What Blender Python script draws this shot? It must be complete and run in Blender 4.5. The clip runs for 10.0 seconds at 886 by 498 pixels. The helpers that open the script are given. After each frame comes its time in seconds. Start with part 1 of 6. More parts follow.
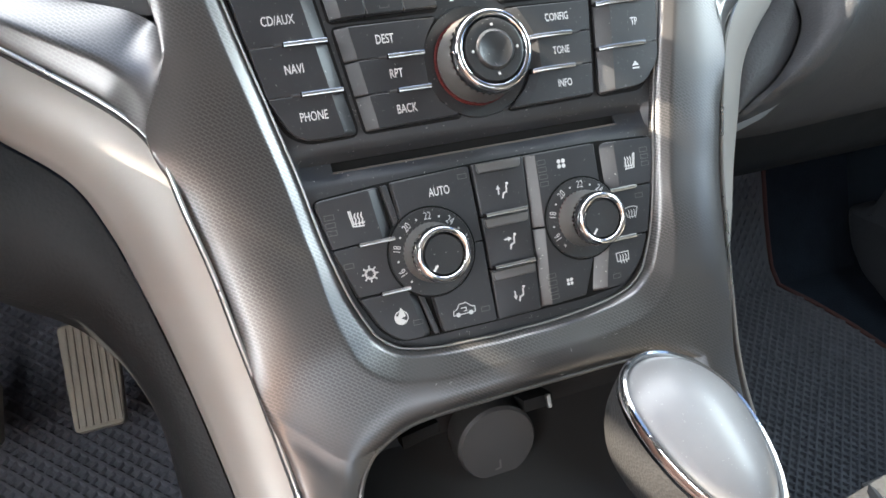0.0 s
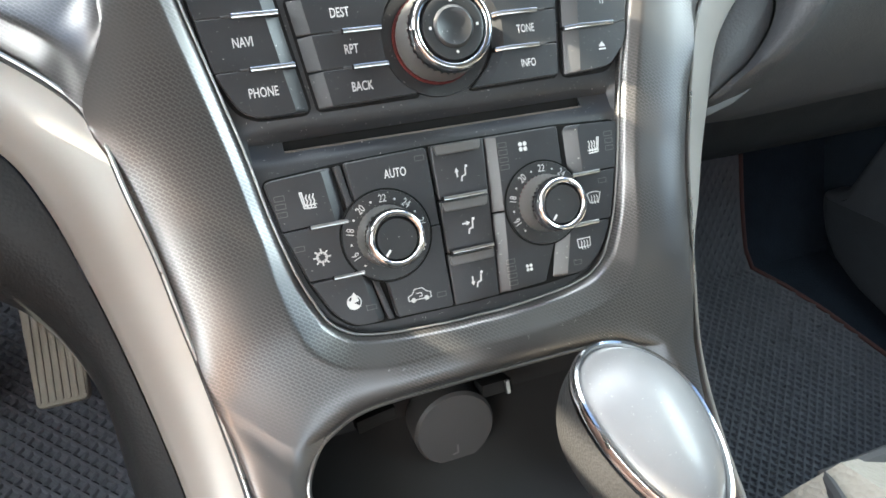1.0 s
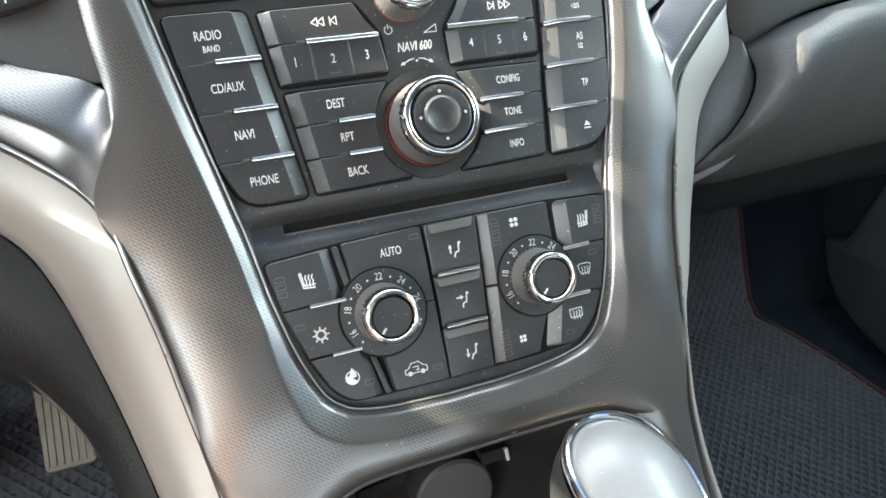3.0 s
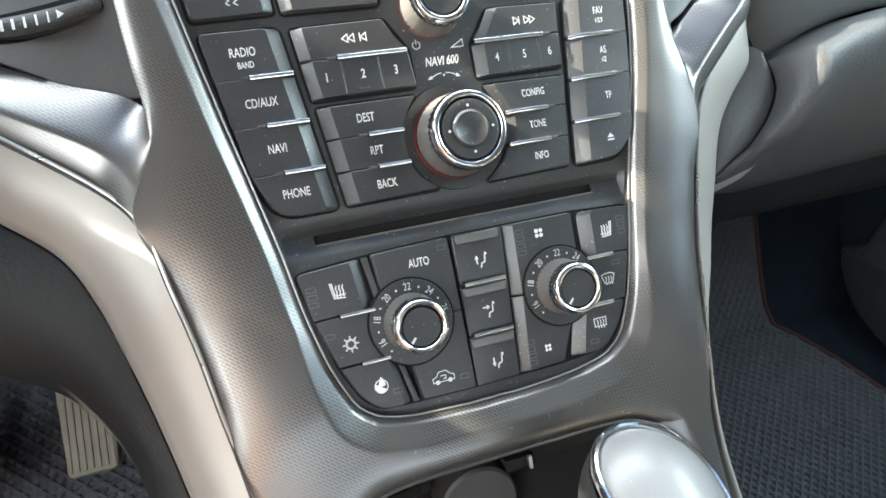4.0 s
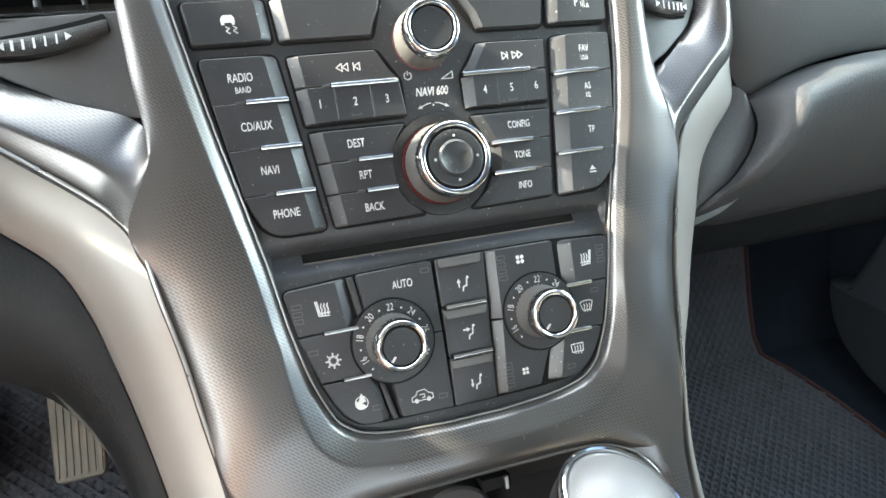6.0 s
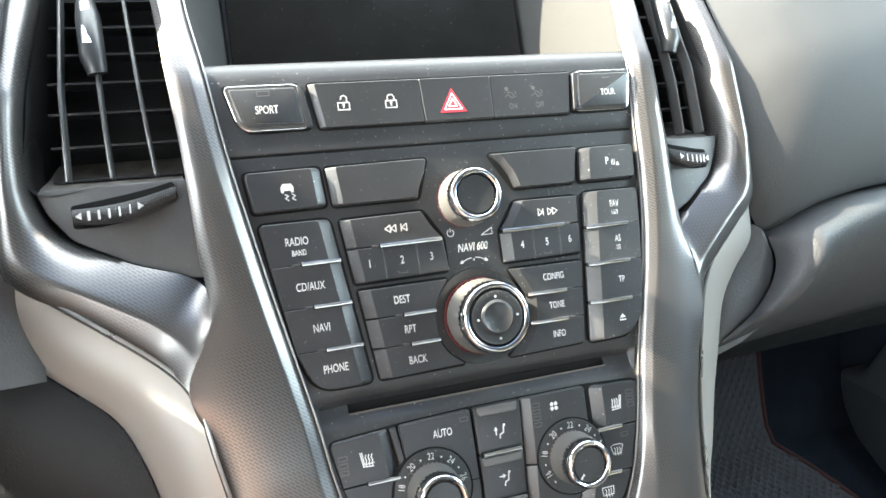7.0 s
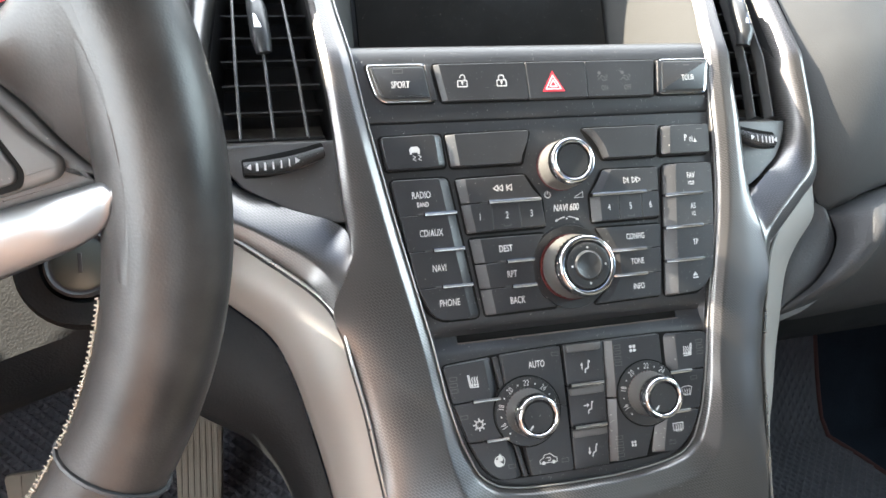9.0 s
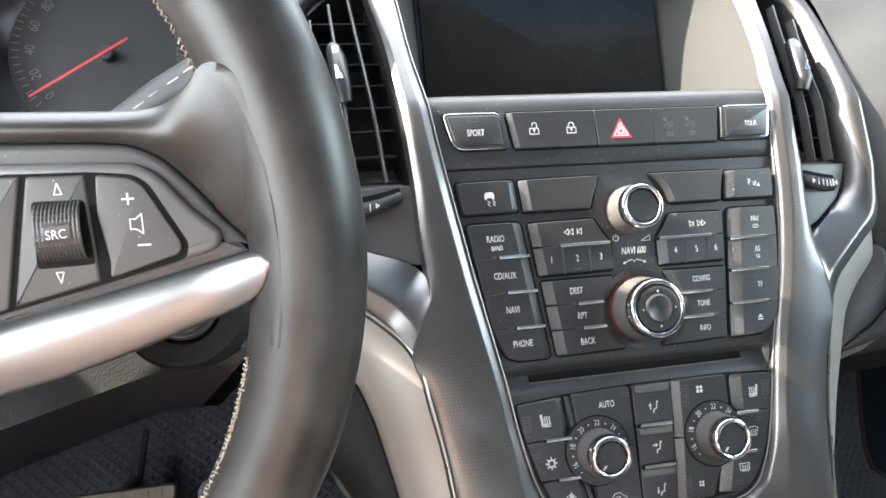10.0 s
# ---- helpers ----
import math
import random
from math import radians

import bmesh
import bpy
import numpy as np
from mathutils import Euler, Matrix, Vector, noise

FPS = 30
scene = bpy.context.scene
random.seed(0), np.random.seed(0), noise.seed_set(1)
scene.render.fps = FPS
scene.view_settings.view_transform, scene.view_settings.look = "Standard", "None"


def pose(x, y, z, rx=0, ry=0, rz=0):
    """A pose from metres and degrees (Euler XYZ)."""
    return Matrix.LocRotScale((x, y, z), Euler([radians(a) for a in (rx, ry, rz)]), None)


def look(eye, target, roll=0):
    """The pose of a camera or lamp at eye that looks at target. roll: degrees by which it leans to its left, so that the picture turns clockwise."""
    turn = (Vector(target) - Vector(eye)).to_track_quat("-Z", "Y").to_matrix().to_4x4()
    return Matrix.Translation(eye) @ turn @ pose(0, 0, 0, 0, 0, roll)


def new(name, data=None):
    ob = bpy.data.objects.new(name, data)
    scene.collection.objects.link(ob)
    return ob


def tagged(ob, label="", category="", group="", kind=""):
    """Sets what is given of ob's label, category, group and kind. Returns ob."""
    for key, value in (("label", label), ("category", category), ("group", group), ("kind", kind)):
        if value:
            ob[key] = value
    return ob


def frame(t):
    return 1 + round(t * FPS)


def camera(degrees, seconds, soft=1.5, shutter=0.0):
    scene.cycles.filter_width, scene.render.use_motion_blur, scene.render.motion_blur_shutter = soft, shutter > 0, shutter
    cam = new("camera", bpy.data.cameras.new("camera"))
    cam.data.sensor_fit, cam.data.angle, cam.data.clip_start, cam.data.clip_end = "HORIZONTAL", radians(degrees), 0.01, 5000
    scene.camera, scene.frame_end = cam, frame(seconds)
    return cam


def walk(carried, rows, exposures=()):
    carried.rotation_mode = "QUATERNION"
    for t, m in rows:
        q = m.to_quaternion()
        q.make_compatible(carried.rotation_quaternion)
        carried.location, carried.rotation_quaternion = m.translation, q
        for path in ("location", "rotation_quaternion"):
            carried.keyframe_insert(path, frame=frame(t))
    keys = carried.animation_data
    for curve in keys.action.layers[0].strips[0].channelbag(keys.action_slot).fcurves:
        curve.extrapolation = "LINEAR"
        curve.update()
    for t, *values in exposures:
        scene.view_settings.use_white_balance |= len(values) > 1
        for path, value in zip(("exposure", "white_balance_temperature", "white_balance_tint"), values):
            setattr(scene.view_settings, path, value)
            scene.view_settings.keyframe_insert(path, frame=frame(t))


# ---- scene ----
# The centre stack is laid out in its own upright frame: x right, y into the dash, z up the face.
# STACK leans that frame back and lifts it over the car floor (world z = 0).
LEAN_BACK = 40.0
STACK = pose(0, 0, 0.55, -LEAN_BACK, 0, 0)

cam = camera(67.9, 10.0, soft=1.6)
PATH = [
    (0, (-0.122, -0.301, -0.089), (0.432, 1.608, -0.304), -10.5),
    (0.5, (-0.102, -0.285, -0.088), (0.48, 1.606, -0.379), -10.0),
    (1, (-0.106, -0.297, -0.088), (0.476, 1.593, -0.386), -9.4),
    (1.5, (-0.106, -0.308, -0.082), (0.477, 1.588, -0.337), -9.4),
    (2, (-0.1, -0.308, -0.078), (0.49, 1.591, -0.294), -9.8),
    (2.5, (-0.096, -0.308, -0.075), (0.494, 1.594, -0.263), -10.2),
    (4, (-0.109, -0.312, -0.068), (0.45, 1.603, -0.212), -10.5),
    (4.5, (-0.106, -0.312, -0.067), (0.449, 1.605, -0.204), -10.3),
    (5, (-0.111, -0.31, -0.07), (0.449, 1.605, -0.199), -9.8),
    (6.3, (-0.103, -0.329, -0.064), (0.469, 1.587, -0.13), -8.1),
    (6.5, (-0.105, -0.329, -0.061), (0.474, 1.585, -0.103), -7.9),
    (6.8, (-0.118, -0.333, -0.037), (0.485, 1.574, -0.027), -7.7),
    (7, (-0.121, -0.339, -0.007), (0.461, 1.574, 0.039), -7.5),
    (7.5, (-0.126, -0.359, 0.023), (0.435, 1.558, 0.128), -7.4),
    (8, (-0.131, -0.376, 0.032), (0.401, 1.547, 0.166), -7.1),
    (8.5, (-0.151, -0.395, 0.023), (0.338, 1.54, 0.151), -6.4),
    (8.9, (-0.169, -0.39, -0.029), (0.29, 1.555, 0.048), -5.5),
    (9, (-0.173, -0.388, -0.035), (0.276, 1.56, 0.043), -5.4),
    (9.5, (-0.206, -0.403, -0.011), (0.205, 1.552, 0.097), -5.0),
    (10, (-0.209, -0.395, -0.017), (0.193, 1.559, 0.118), -5.0),
]
walk(cam, [(t, STACK @ look(eye, target, roll)) for t, eye, target, roll in PATH],
     exposures=[(0.0, 4.28, 6500, 10), (0.5, 4.50, 6500, 8), (2.0, 4.55, 6500, 4), (6.5, 4.57, 6500, 4), (7.0, 4.63, 6500, 5), (7.5, 4.38, 6500, 7), (8.0, 4.28, 6500, 9), (9.0, 4.25, 6500, 9), (9.5, 4.28, 6500, 9),
                (10.0, 4.20, 6500, 9)])

# ---- light ----
SUN_TRAVEL = STACK.to_3x3() @ Vector((0.76, 0.085, -0.62)).normalized()
sun_up = -SUN_TRAVEL
world = bpy.data.worlds.new("sky")
scene.world = world
world.use_nodes = True
wn = world.node_tree.nodes
sky = wn.new("ShaderNodeTexSky")
sky.sky_type = "NISHITA"
sky.sun_disc = False
sky.sun_elevation = math.asin(sun_up.z)
sky.sun_rotation = math.atan2(sun_up.x, sun_up.y)
world.node_tree.links.new(sky.outputs[0], wn["Background"].inputs[0])
wn["Background"].inputs[1].default_value = 0.032

sun = new("sun", bpy.data.lights.new("sun", "SUN"))
sun.data.energy, sun.data.angle, sun.data.color = 2.0, radians(0.6), (1.0, 0.89, 0.73)
sun.matrix_world = Matrix.Translation((-3, 0, 3)) @ SUN_TRAVEL.to_track_quat("-Z", "Y").to_matrix().to_4x4()


def window_light(name, centre, target, sx, sy, power, color=(0.94, 0.985, 1.0)):
    la = bpy.data.lights.new(name, "AREA")
    la.shape, la.size, la.size_y, la.energy, la.color = "RECTANGLE", sx, sy, power, color
    ob = new(name, la)
    ob.matrix_world = look(centre, target)
    return ob


window_light("sky_through_left_window", (-0.72, -0.35, 0.90), (0.2, 0.0, 0.55), 1.05, 0.40, 1.27)
window_light("sky_through_right_window", (0.72, -0.10, 0.90), (-0.2, 0.0, 0.55), 0.5, 0.30, 0.44, (0.80, 0.96, 1.0))
window_light("sky_through_windscreen", (0.0, 0.36, 1.02), (0.0, -0.3, 0.5), 1.1, 0.45, 0.85)
window_light("sky_through_rear_window", (0.0, -1.95, 1.02), (0.0, 0.0, 0.7), 1.1, 0.35, 0.30)


# ---- materials ----
def material(name, color, rough=0.5, metal=0.0, grain=0.0, grain_size=0.001, vary=0.12, vary_size=0.03, specular=0.5, dust=0.0, coat=0.0):
    """Base colour with variation at two scales, fine bump grain and a little pale dust."""
    m = bpy.data.materials.new(name)
    m.use_nodes = True
    nt = m.node_tree
    b = nt.nodes["Principled BSDF"]
    b.inputs["Roughness"].default_value = rough
    b.inputs["Metallic"].default_value = metal
    b.inputs["Specular IOR Level"].default_value = specular
    b.inputs["Coat Weight"].default_value = coat
    b.inputs["Coat Roughness"].default_value = 0.08
    tc = nt.nodes.new("ShaderNodeTexCoord")
    big = nt.nodes.new("ShaderNodeTexNoise")
    big.inputs["Scale"].default_value = 1.0 / vary_size
    big.inputs["Detail"].default_value = 4
    nt.links.new(tc.outputs["Object"], big.inputs["Vector"])
    ramp = nt.nodes.new("ShaderNodeMapRange")
    ramp.inputs["From Min"].default_value, ramp.inputs["From Max"].default_value = 0.3, 0.7
    ramp.inputs["To Min"].default_value, ramp.inputs["To Max"].default_value = 1 - vary, 1 + vary
    nt.links.new(big.outputs["Fac"], ramp.inputs["Value"])
    mix = nt.nodes.new("ShaderNodeVectorMath")
    mix.operation = "SCALE"
    mix.inputs[0].default_value = color
    nt.links.new(ramp.outputs[0], mix.inputs["Scale"])
    out = mix.outputs[0]
    if dust:
        sp = nt.nodes.new("ShaderNodeTexNoise")
        sp.inputs["Scale"].default_value, sp.inputs["Detail"].default_value = 900, 2
        nt.links.new(tc.outputs["Object"], sp.inputs["Vector"])
        r2 = nt.nodes.new("ShaderNodeMapRange")
        r2.inputs["From Min"].default_value, r2.inputs["From Max"].default_value = 0.705, 0.75
        r2.inputs["To Max"].default_value = dust
        nt.links.new(sp.outputs["Fac"], r2.inputs["Value"])
        mx = nt.nodes.new("ShaderNodeMix")
        mx.data_type = "RGBA"
        nt.links.new(r2.outputs[0], mx.inputs["Factor"])
        nt.links.new(out, mx.inputs["A"])
        mx.inputs["B"].default_value = (0.45, 0.43, 0.40, 1)
        out = mx.outputs["Result"]
    nt.links.new(out, b.inputs["Base Color"])
    rr = nt.nodes.new("ShaderNodeMapRange")
    rr.inputs["To Min"].default_value, rr.inputs["To Max"].default_value = max(0.02, rough * 0.82), min(1, rough * 1.18)
    nt.links.new(big.outputs["Fac"], rr.inputs["Value"])
    nt.links.new(rr.outputs[0], b.inputs["Roughness"])
    if grain:
        vo = nt.nodes.new("ShaderNodeTexVoronoi")
        vo.inputs["Scale"].default_value = 1.0 / grain_size
        nt.links.new(tc.outputs["Object"], vo.inputs["Vector"])
        bu = nt.nodes.new("ShaderNodeBump")
        bu.inputs["Strength"].default_value, bu.inputs["Distance"].default_value = grain, grain_size * 0.35
        nt.links.new(vo.outputs["Distance"], bu.inputs["Height"])
        nt.links.new(bu.outputs[0], b.inputs["Normal"])
    return m


def dash_pattern(m, scale=300.0):
    """Adds the fine woven dash relief of the satin trim to a material."""
    nt = m.node_tree
    b = nt.nodes["Principled BSDF"]
    tc = nt.nodes.new("ShaderNodeTexCoord")
    mp = nt.nodes.new("ShaderNodeMapping")
    mp.inputs["Rotation"].default_value = (radians(90), 0, radians(-40))
    nt.links.new(tc.outputs["Object"], mp.inputs["Vector"])
    br = nt.nodes.new("ShaderNodeTexBrick")
    br.inputs["Scale"].default_value = scale
    br.inputs["Mortar Size"].default_value = 0.085
    br.inputs["Mortar Smooth"].default_value = 0.3
    br.inputs["Brick Width"].default_value, br.inputs["Row Height"].default_value = 1.0, 0.42
    br.inputs["Color1"].default_value = br.inputs["Color2"].default_value = (0, 0, 0, 1)
    br.inputs["Mortar"].default_value = (1, 1, 1, 1)
    nt.links.new(mp.outputs[0], br.inputs["Vector"])
    col = b.inputs["Base Color"].links[0].from_socket
    sh = nt.nodes.new("ShaderNodeMapRange")
    sh.inputs["To Min"].default_value, sh.inputs["To Max"].default_value = 0.70, 1.07
    # Noise mask fades the dashes in patches, as changing reflections would.
    ma = nt.nodes.new("ShaderNodeTexNoise")
    ma.inputs["Scale"].default_value, ma.inputs["Detail"].default_value = 22, 1
    nt.links.new(tc.outputs["Object"], ma.inputs["Vector"])
    mr = nt.nodes.new("ShaderNodeMapRange")
    mr.inputs["From Min"].default_value, mr.inputs["From Max"].default_value = 0.34, 0.58
    nt.links.new(ma.outputs["Fac"], mr.inputs["Value"])
    mb = nt.nodes.new("ShaderNodeMix")
    mb.inputs["A"].default_value = 0.70
    nt.links.new(mr.outputs[0], mb.inputs["Factor"])
    nt.links.new(br.outputs["Fac"], mb.inputs["B"])
    nt.links.new(mb.outputs["Result"], sh.inputs["Value"])
    cm = nt.nodes.new("ShaderNodeVectorMath")
    cm.operation = "SCALE"
    nt.links.new(col, cm.inputs[0])
    nt.links.new(sh.outputs[0], cm.inputs["Scale"])
    nt.links.new(cm.outputs[0], b.inputs["Base Color"])
    src = b.inputs["Roughness"].links[0].from_socket
    ad = nt.nodes.new("ShaderNodeMath")
    ad.operation = "MULTIPLY_ADD"
    nt.links.new(br.outputs["Fac"], ad.inputs[0])
    ad.inputs[1].default_value = 0.05
    nt.links.new(src, ad.inputs[2])
    nt.links.new(ad.outputs[0], b.inputs["Roughness"])
    return m


def emitter(name, color, strength):
    m = bpy.data.materials.new(name)
    m.use_nodes = True
    b = m.node_tree.nodes["Principled BSDF"]
    b.inputs["Base Color"].default_value = (*color, 1)
    b.inputs["Emission Color"].default_value = (*color, 1)
    b.inputs["Emission Strength"].default_value = strength
    return m


FACE = material("dark satin fascia plastic", (0.021, 0.022, 0.024), 0.42, grain=0.15, grain_size=0.0007, dust=0.5)
BUTTON = material("soft black button plastic", (0.021, 0.022, 0.024), 0.40, grain=0.10, grain_size=0.0005, dust=0.5)
# Near-black colour stands in for the shade in shallow gaps, wells and slots.
SHADE_BLACK = material("near-black shade for gaps and recesses", (0.010, 0.010, 0.010), 0.95, specular=0.1)
BARM = material("satin chrome divider", (0.58, 0.58, 0.585), 0.22, metal=1.0, vary=0.1, vary_size=0.004)
GAP = material("deep black gap plastic", (0.035, 0.035, 0.037), 0.6)
SOFT = material("grained charcoal dashboard plastic", (0.048, 0.049, 0.051), 0.50, grain=0.28, grain_size=0.0012, vary=0.08)
MATTE = material("matte grained charcoal dashboard plastic", (0.050, 0.051, 0.052), 0.74, specular=0.22, grain=0.25, grain_size=0.0012, vary=0.08)
# Lighter base than SOFT, making up for the shade of the binnacle.
PEBBLE = material("pebble-grained dashboard plastic lightened against shade", (0.072, 0.073, 0.075), 0.50, grain=0.55, grain_size=0.0013, vary=0.08)
# Darker base than the dash plastic, standing in for shade on the lid.
LIDP = material("shade-darkened grained lid plastic", (0.036, 0.037, 0.040), 0.55, specular=0.35, grain=0.4, grain_size=0.0016, vary=0.08)
HOODP = material("matte dark grey hood plastic", (0.032, 0.032, 0.031), 0.75, grain=0.2, grain_size=0.0009, specular=0.25)
KNEE = material("grained black knee trim plastic", (0.0115, 0.0132, 0.0148), 0.62, specular=0.25, grain=0.3, grain_size=0.0016, vary=0.1)
BLADE = material("matte black vent blade plastic", (0.015, 0.015, 0.016), 0.5)
SLATP = material("satin grey vent slat plastic", (0.060, 0.060, 0.060), 0.32)
VENTP = material("smooth dark grey vent plastic", (0.062, 0.063, 0.065), 0.45, dust=0.3)
SATIN = dash_pattern(material("patterned dark satin metal trim", (0.160, 0.154, 0.151), 0.31, metal=0.87, vary=0.03, vary_size=0.15, dust=0.10))
SILVER = material("pearl silver painted panel", (0.300, 0.285, 0.268), 0.50, metal=0.45, vary=0.04, vary_size=0.08)
EDGE = material("bright silver edge paint", (0.44, 0.435, 0.42), 0.28, metal=0.9, vary=0.05)
LIPM = material("dull silver lip", (0.25, 0.246, 0.24), 0.42, metal=0.7)
CHROME = material("polished chrome", (0.50, 0.50, 0.51), 0.11, metal=1.0, vary=0.03)
INLAY = material("satin silver spoke metal", (0.245, 0.252, 0.262), 0.36, metal=0.85, vary=0.04, vary_size=0.06)
BEZELP = material("satin grey switch bezel plastic", (0.105, 0.103, 0.102), 0.38, vary=0.06)
SWITCHP = material("dusty dark grey switch plastic", (0.064, 0.064, 0.065), 0.5, vary=0.12, dust=0.5)
KNURL = material("dark knurled metal", (0.22, 0.213, 0.205), 0.42, metal=0.7, vary=0.1)
CAP = material("matte black knob cap", (0.020, 0.021, 0.022), 0.38, dust=0.5)
PRINT = material("white printed legend", (0.48, 0.48, 0.47), 0.5, vary=0.04)
FAINT = material("faint unlit grey legend", (0.085, 0.083, 0.08), 0.5, vary=0.05)
RED = material("red hazard legend", (0.62, 0.03, 0.05), 0.4, vary=0.05)
WHITE = material("white hazard field", (0.75, 0.72, 0.72), 0.4, vary=0.05)
GLASS = material("dark display glass", (0.010, 0.010, 0.010), 0.16, vary=0.2, dust=0.5, specular=0.25)
LEATHER = material("worn black steering wheel leather", (0.027, 0.0243, 0.0232), 0.37, grain=0.11, grain_size=0.0009, vary=0.5, vary_size=0.02, specular=0.45)
THREAD = material("beige stitching thread", (0.27, 0.225, 0.18), 0.8)
RUBBER = material("dark blue-grey foam mat", (0.078, 0.083, 0.100), 0.75, specular=0.2, grain=0.3, grain_size=0.002)
REDEDGE = material("dark red mat binding", (0.050, 0.018, 0.017), 0.85)
PEDAL = material("worn ribbed pedal rubber", (0.20, 0.18, 0.15), 0.6)
FABRIC = material("cream knitted seat fabric", (0.24, 0.22, 0.19), 0.9, grain=0.8, grain_size=0.004)
CARPET = material("dark blue footwell carpet", (0.014, 0.019, 0.028), 0.95, specular=0.05, grain=0.8, grain_size=0.003)
LINER = material("grey headliner cloth", (0.165, 0.16, 0.156), 0.9)
# Rust tone is added, to put a warm reflection into the trim.
RUST = material("rust brown reflector seat cloth", (0.38, 0.25, 0.195), 0.9, grain=0.6, grain_size=0.004)
# Tan on the unseen driver's door is added for warm reflections.
WARMCLOTH = material("tan reflector door cloth", (0.42, 0.26, 0.20), 0.9)
RINGM = material("dark chrome dial ring", (0.10, 0.10, 0.105), 0.16, metal=1.0)
PADP = material("satin grey button lip plastic", (0.075, 0.074, 0.073), 0.38)
LOCK = material("greenish worn lock metal", (0.10, 0.11, 0.10), 0.40, metal=0.6)
NEEDLE = emitter("lit red gauge needle", (0.36, 0.02, 0.022), 0.012)
BAYP = material("smooth black bay plastic", (0.009, 0.0085, 0.0085), 0.55, specular=0.3)
SOCKETP = material("dark grey socket plastic", (0.030, 0.029, 0.029), 0.5)
DIAL = material("black gauge dial", (0.012, 0.012, 0.013), 0.45)
KNOBTOP = material("grey satin selector cap", (0.155, 0.151, 0.151), 0.55, metal=0.1, vary=0.12, vary_size=0.03, coat=0.40, dust=0.4)
KNOBTOP.node_tree.nodes["Principled BSDF"].inputs["Coat Roughness"].default_value = 0.22
KNOBSKIN = material("stitched grey selector leather", (0.020, 0.0195, 0.0195), 0.60, specular=0.2, grain=0.5, grain_size=0.0012)

# ---- building helpers ----
BASE = {}


def thing(name, label, category, at=(0, 0, 0), stack=True, group="", kind=""):
    """An empty at the thing's base; stack things are laid out in the centre stack's frame."""
    ob = new(name)
    m = (STACK if stack else Matrix()) @ Matrix.Translation(at)
    ob.matrix_world = m
    ob.empty_display_size = 0.02
    BASE[ob] = Vector(at)
    return tagged(ob, label, category, group, kind)


def part(name, bm, mat, parent, label="", smooth=True, angle=35):
    """Links a bmesh, laid out in its thing's frame, as one mesh under a thing or a part."""
    base = BASE[parent]
    bmesh.ops.translate(bm, verts=bm.verts, vec=-base)
    bmesh.ops.recalc_face_normals(bm, faces=bm.faces)
    me = bpy.data.meshes.new(name)
    if smooth:
        lim = radians(angle)
        for f in bm.faces:
            f.smooth = True
        for e in bm.edges:
            if len(e.link_faces) == 2 and e.calc_face_angle(0) > lim:
                e.smooth = False
    bm.to_mesh(me)
    bm.free()
    me.materials.append(mat)
    ob = new(name, me)
    ob.parent = parent
    BASE[ob] = base
    if label:
        ob["label"] = label
    return ob


def rounded(poly, r, seg=4):
    """A closed 2D outline with its corners rounded; r is one radius or one a corner."""
    n = len(poly)
    rs = r if isinstance(r, (list, tuple)) else [r] * n
    out = []
    for i in range(n):
        p, a, b = Vector(poly[i]), Vector(poly[i - 1]), Vector(poly[(i + 1) % n])
        d1, d2 = a - p, b - p
        k = min(rs[i], d1.length * 0.48, d2.length * 0.48)
        if k < 1e-5:
            out.append(p)
            continue
        s, e = p + d1.normalized() * k, p + d2.normalized() * k
        for j in range(seg + 1):
            t = j / seg
            out.append(s * (1 - t) ** 2 + p * 2 * t * (1 - t) + e * t ** 2)
    return out


def inset(poly, d):
    """Moves a closed outline inwards by d."""
    n = len(poly)
    area = sum(poly[i - 1].x * poly[i].y - poly[i].x * poly[i - 1].y for i in range(n))
    sgn = 1 if area > 0 else -1
    out = []
    for i in range(n):
        e1 = (poly[i] - poly[i - 1])
        e2 = (poly[(i + 1) % n] - poly[i])
        n1 = Vector((-e1.y, e1.x)).normalized() if e1.length > 1e-9 else Vector((0, 0))
        n2 = Vector((-e2.y, e2.x)).normalized() if e2.length > 1e-9 else Vector((0, 0))
        v = n1 + n2
        if v.length < 1e-6:
            v = n1
        v.normalize()
        c = max(0.5, v.dot(n1))
        out.append(poly[i] + v * (sgn * d / c))
    return out


def grid_mesh(rows, closed_u=False, closed_v=False):
    """Skins rows of 3D points with quads."""
    bm = bmesh.new()
    vs = [[bm.verts.new(p) for p in row] for row in rows]
    nu, nv = len(rows), len(rows[0])
    for i in range(nu if closed_u else nu - 1):
        for j in range(nv if closed_v else nv - 1):
            a, b = vs[i][j], vs[i][(j + 1) % nv]
            c, d = vs[(i + 1) % nu][(j + 1) % nv], vs[(i + 1) % nu][j]
            q = [a, b, c, d]
            if len({id(v) for v in q}) == 4:
                bm.faces.new(q)
    return bm


def plate(poly, front, back, bevel=0.0008, r=0.001, seg=3, yf=None):
    """A solid slab with outline poly (x, z), from depth back to front, its front edge rounded by bevel."""
    o = rounded(poly, r)
    f = yf or (lambda x, z: 0.0)
    rows = [[(p.x, back + f(p.x, p.y), p.y) for p in o]]
    for j in range(seg + 1):
        a = j / seg * math.pi / 2
        q = inset(o, bevel * (1 - math.cos(a)))
        rows.append([(p.x, front + bevel * (1 - math.sin(a)) + f(p.x, p.y), p.y) for p in q])
    bm = grid_mesh(rows, closed_v=True)
    bm.verts.ensure_lookup_table()
    n = len(o)
    bm.faces.new(bm.verts[len(rows) * n - n:])
    bm.faces.new(list(reversed(bm.verts[:n])))
    return bm


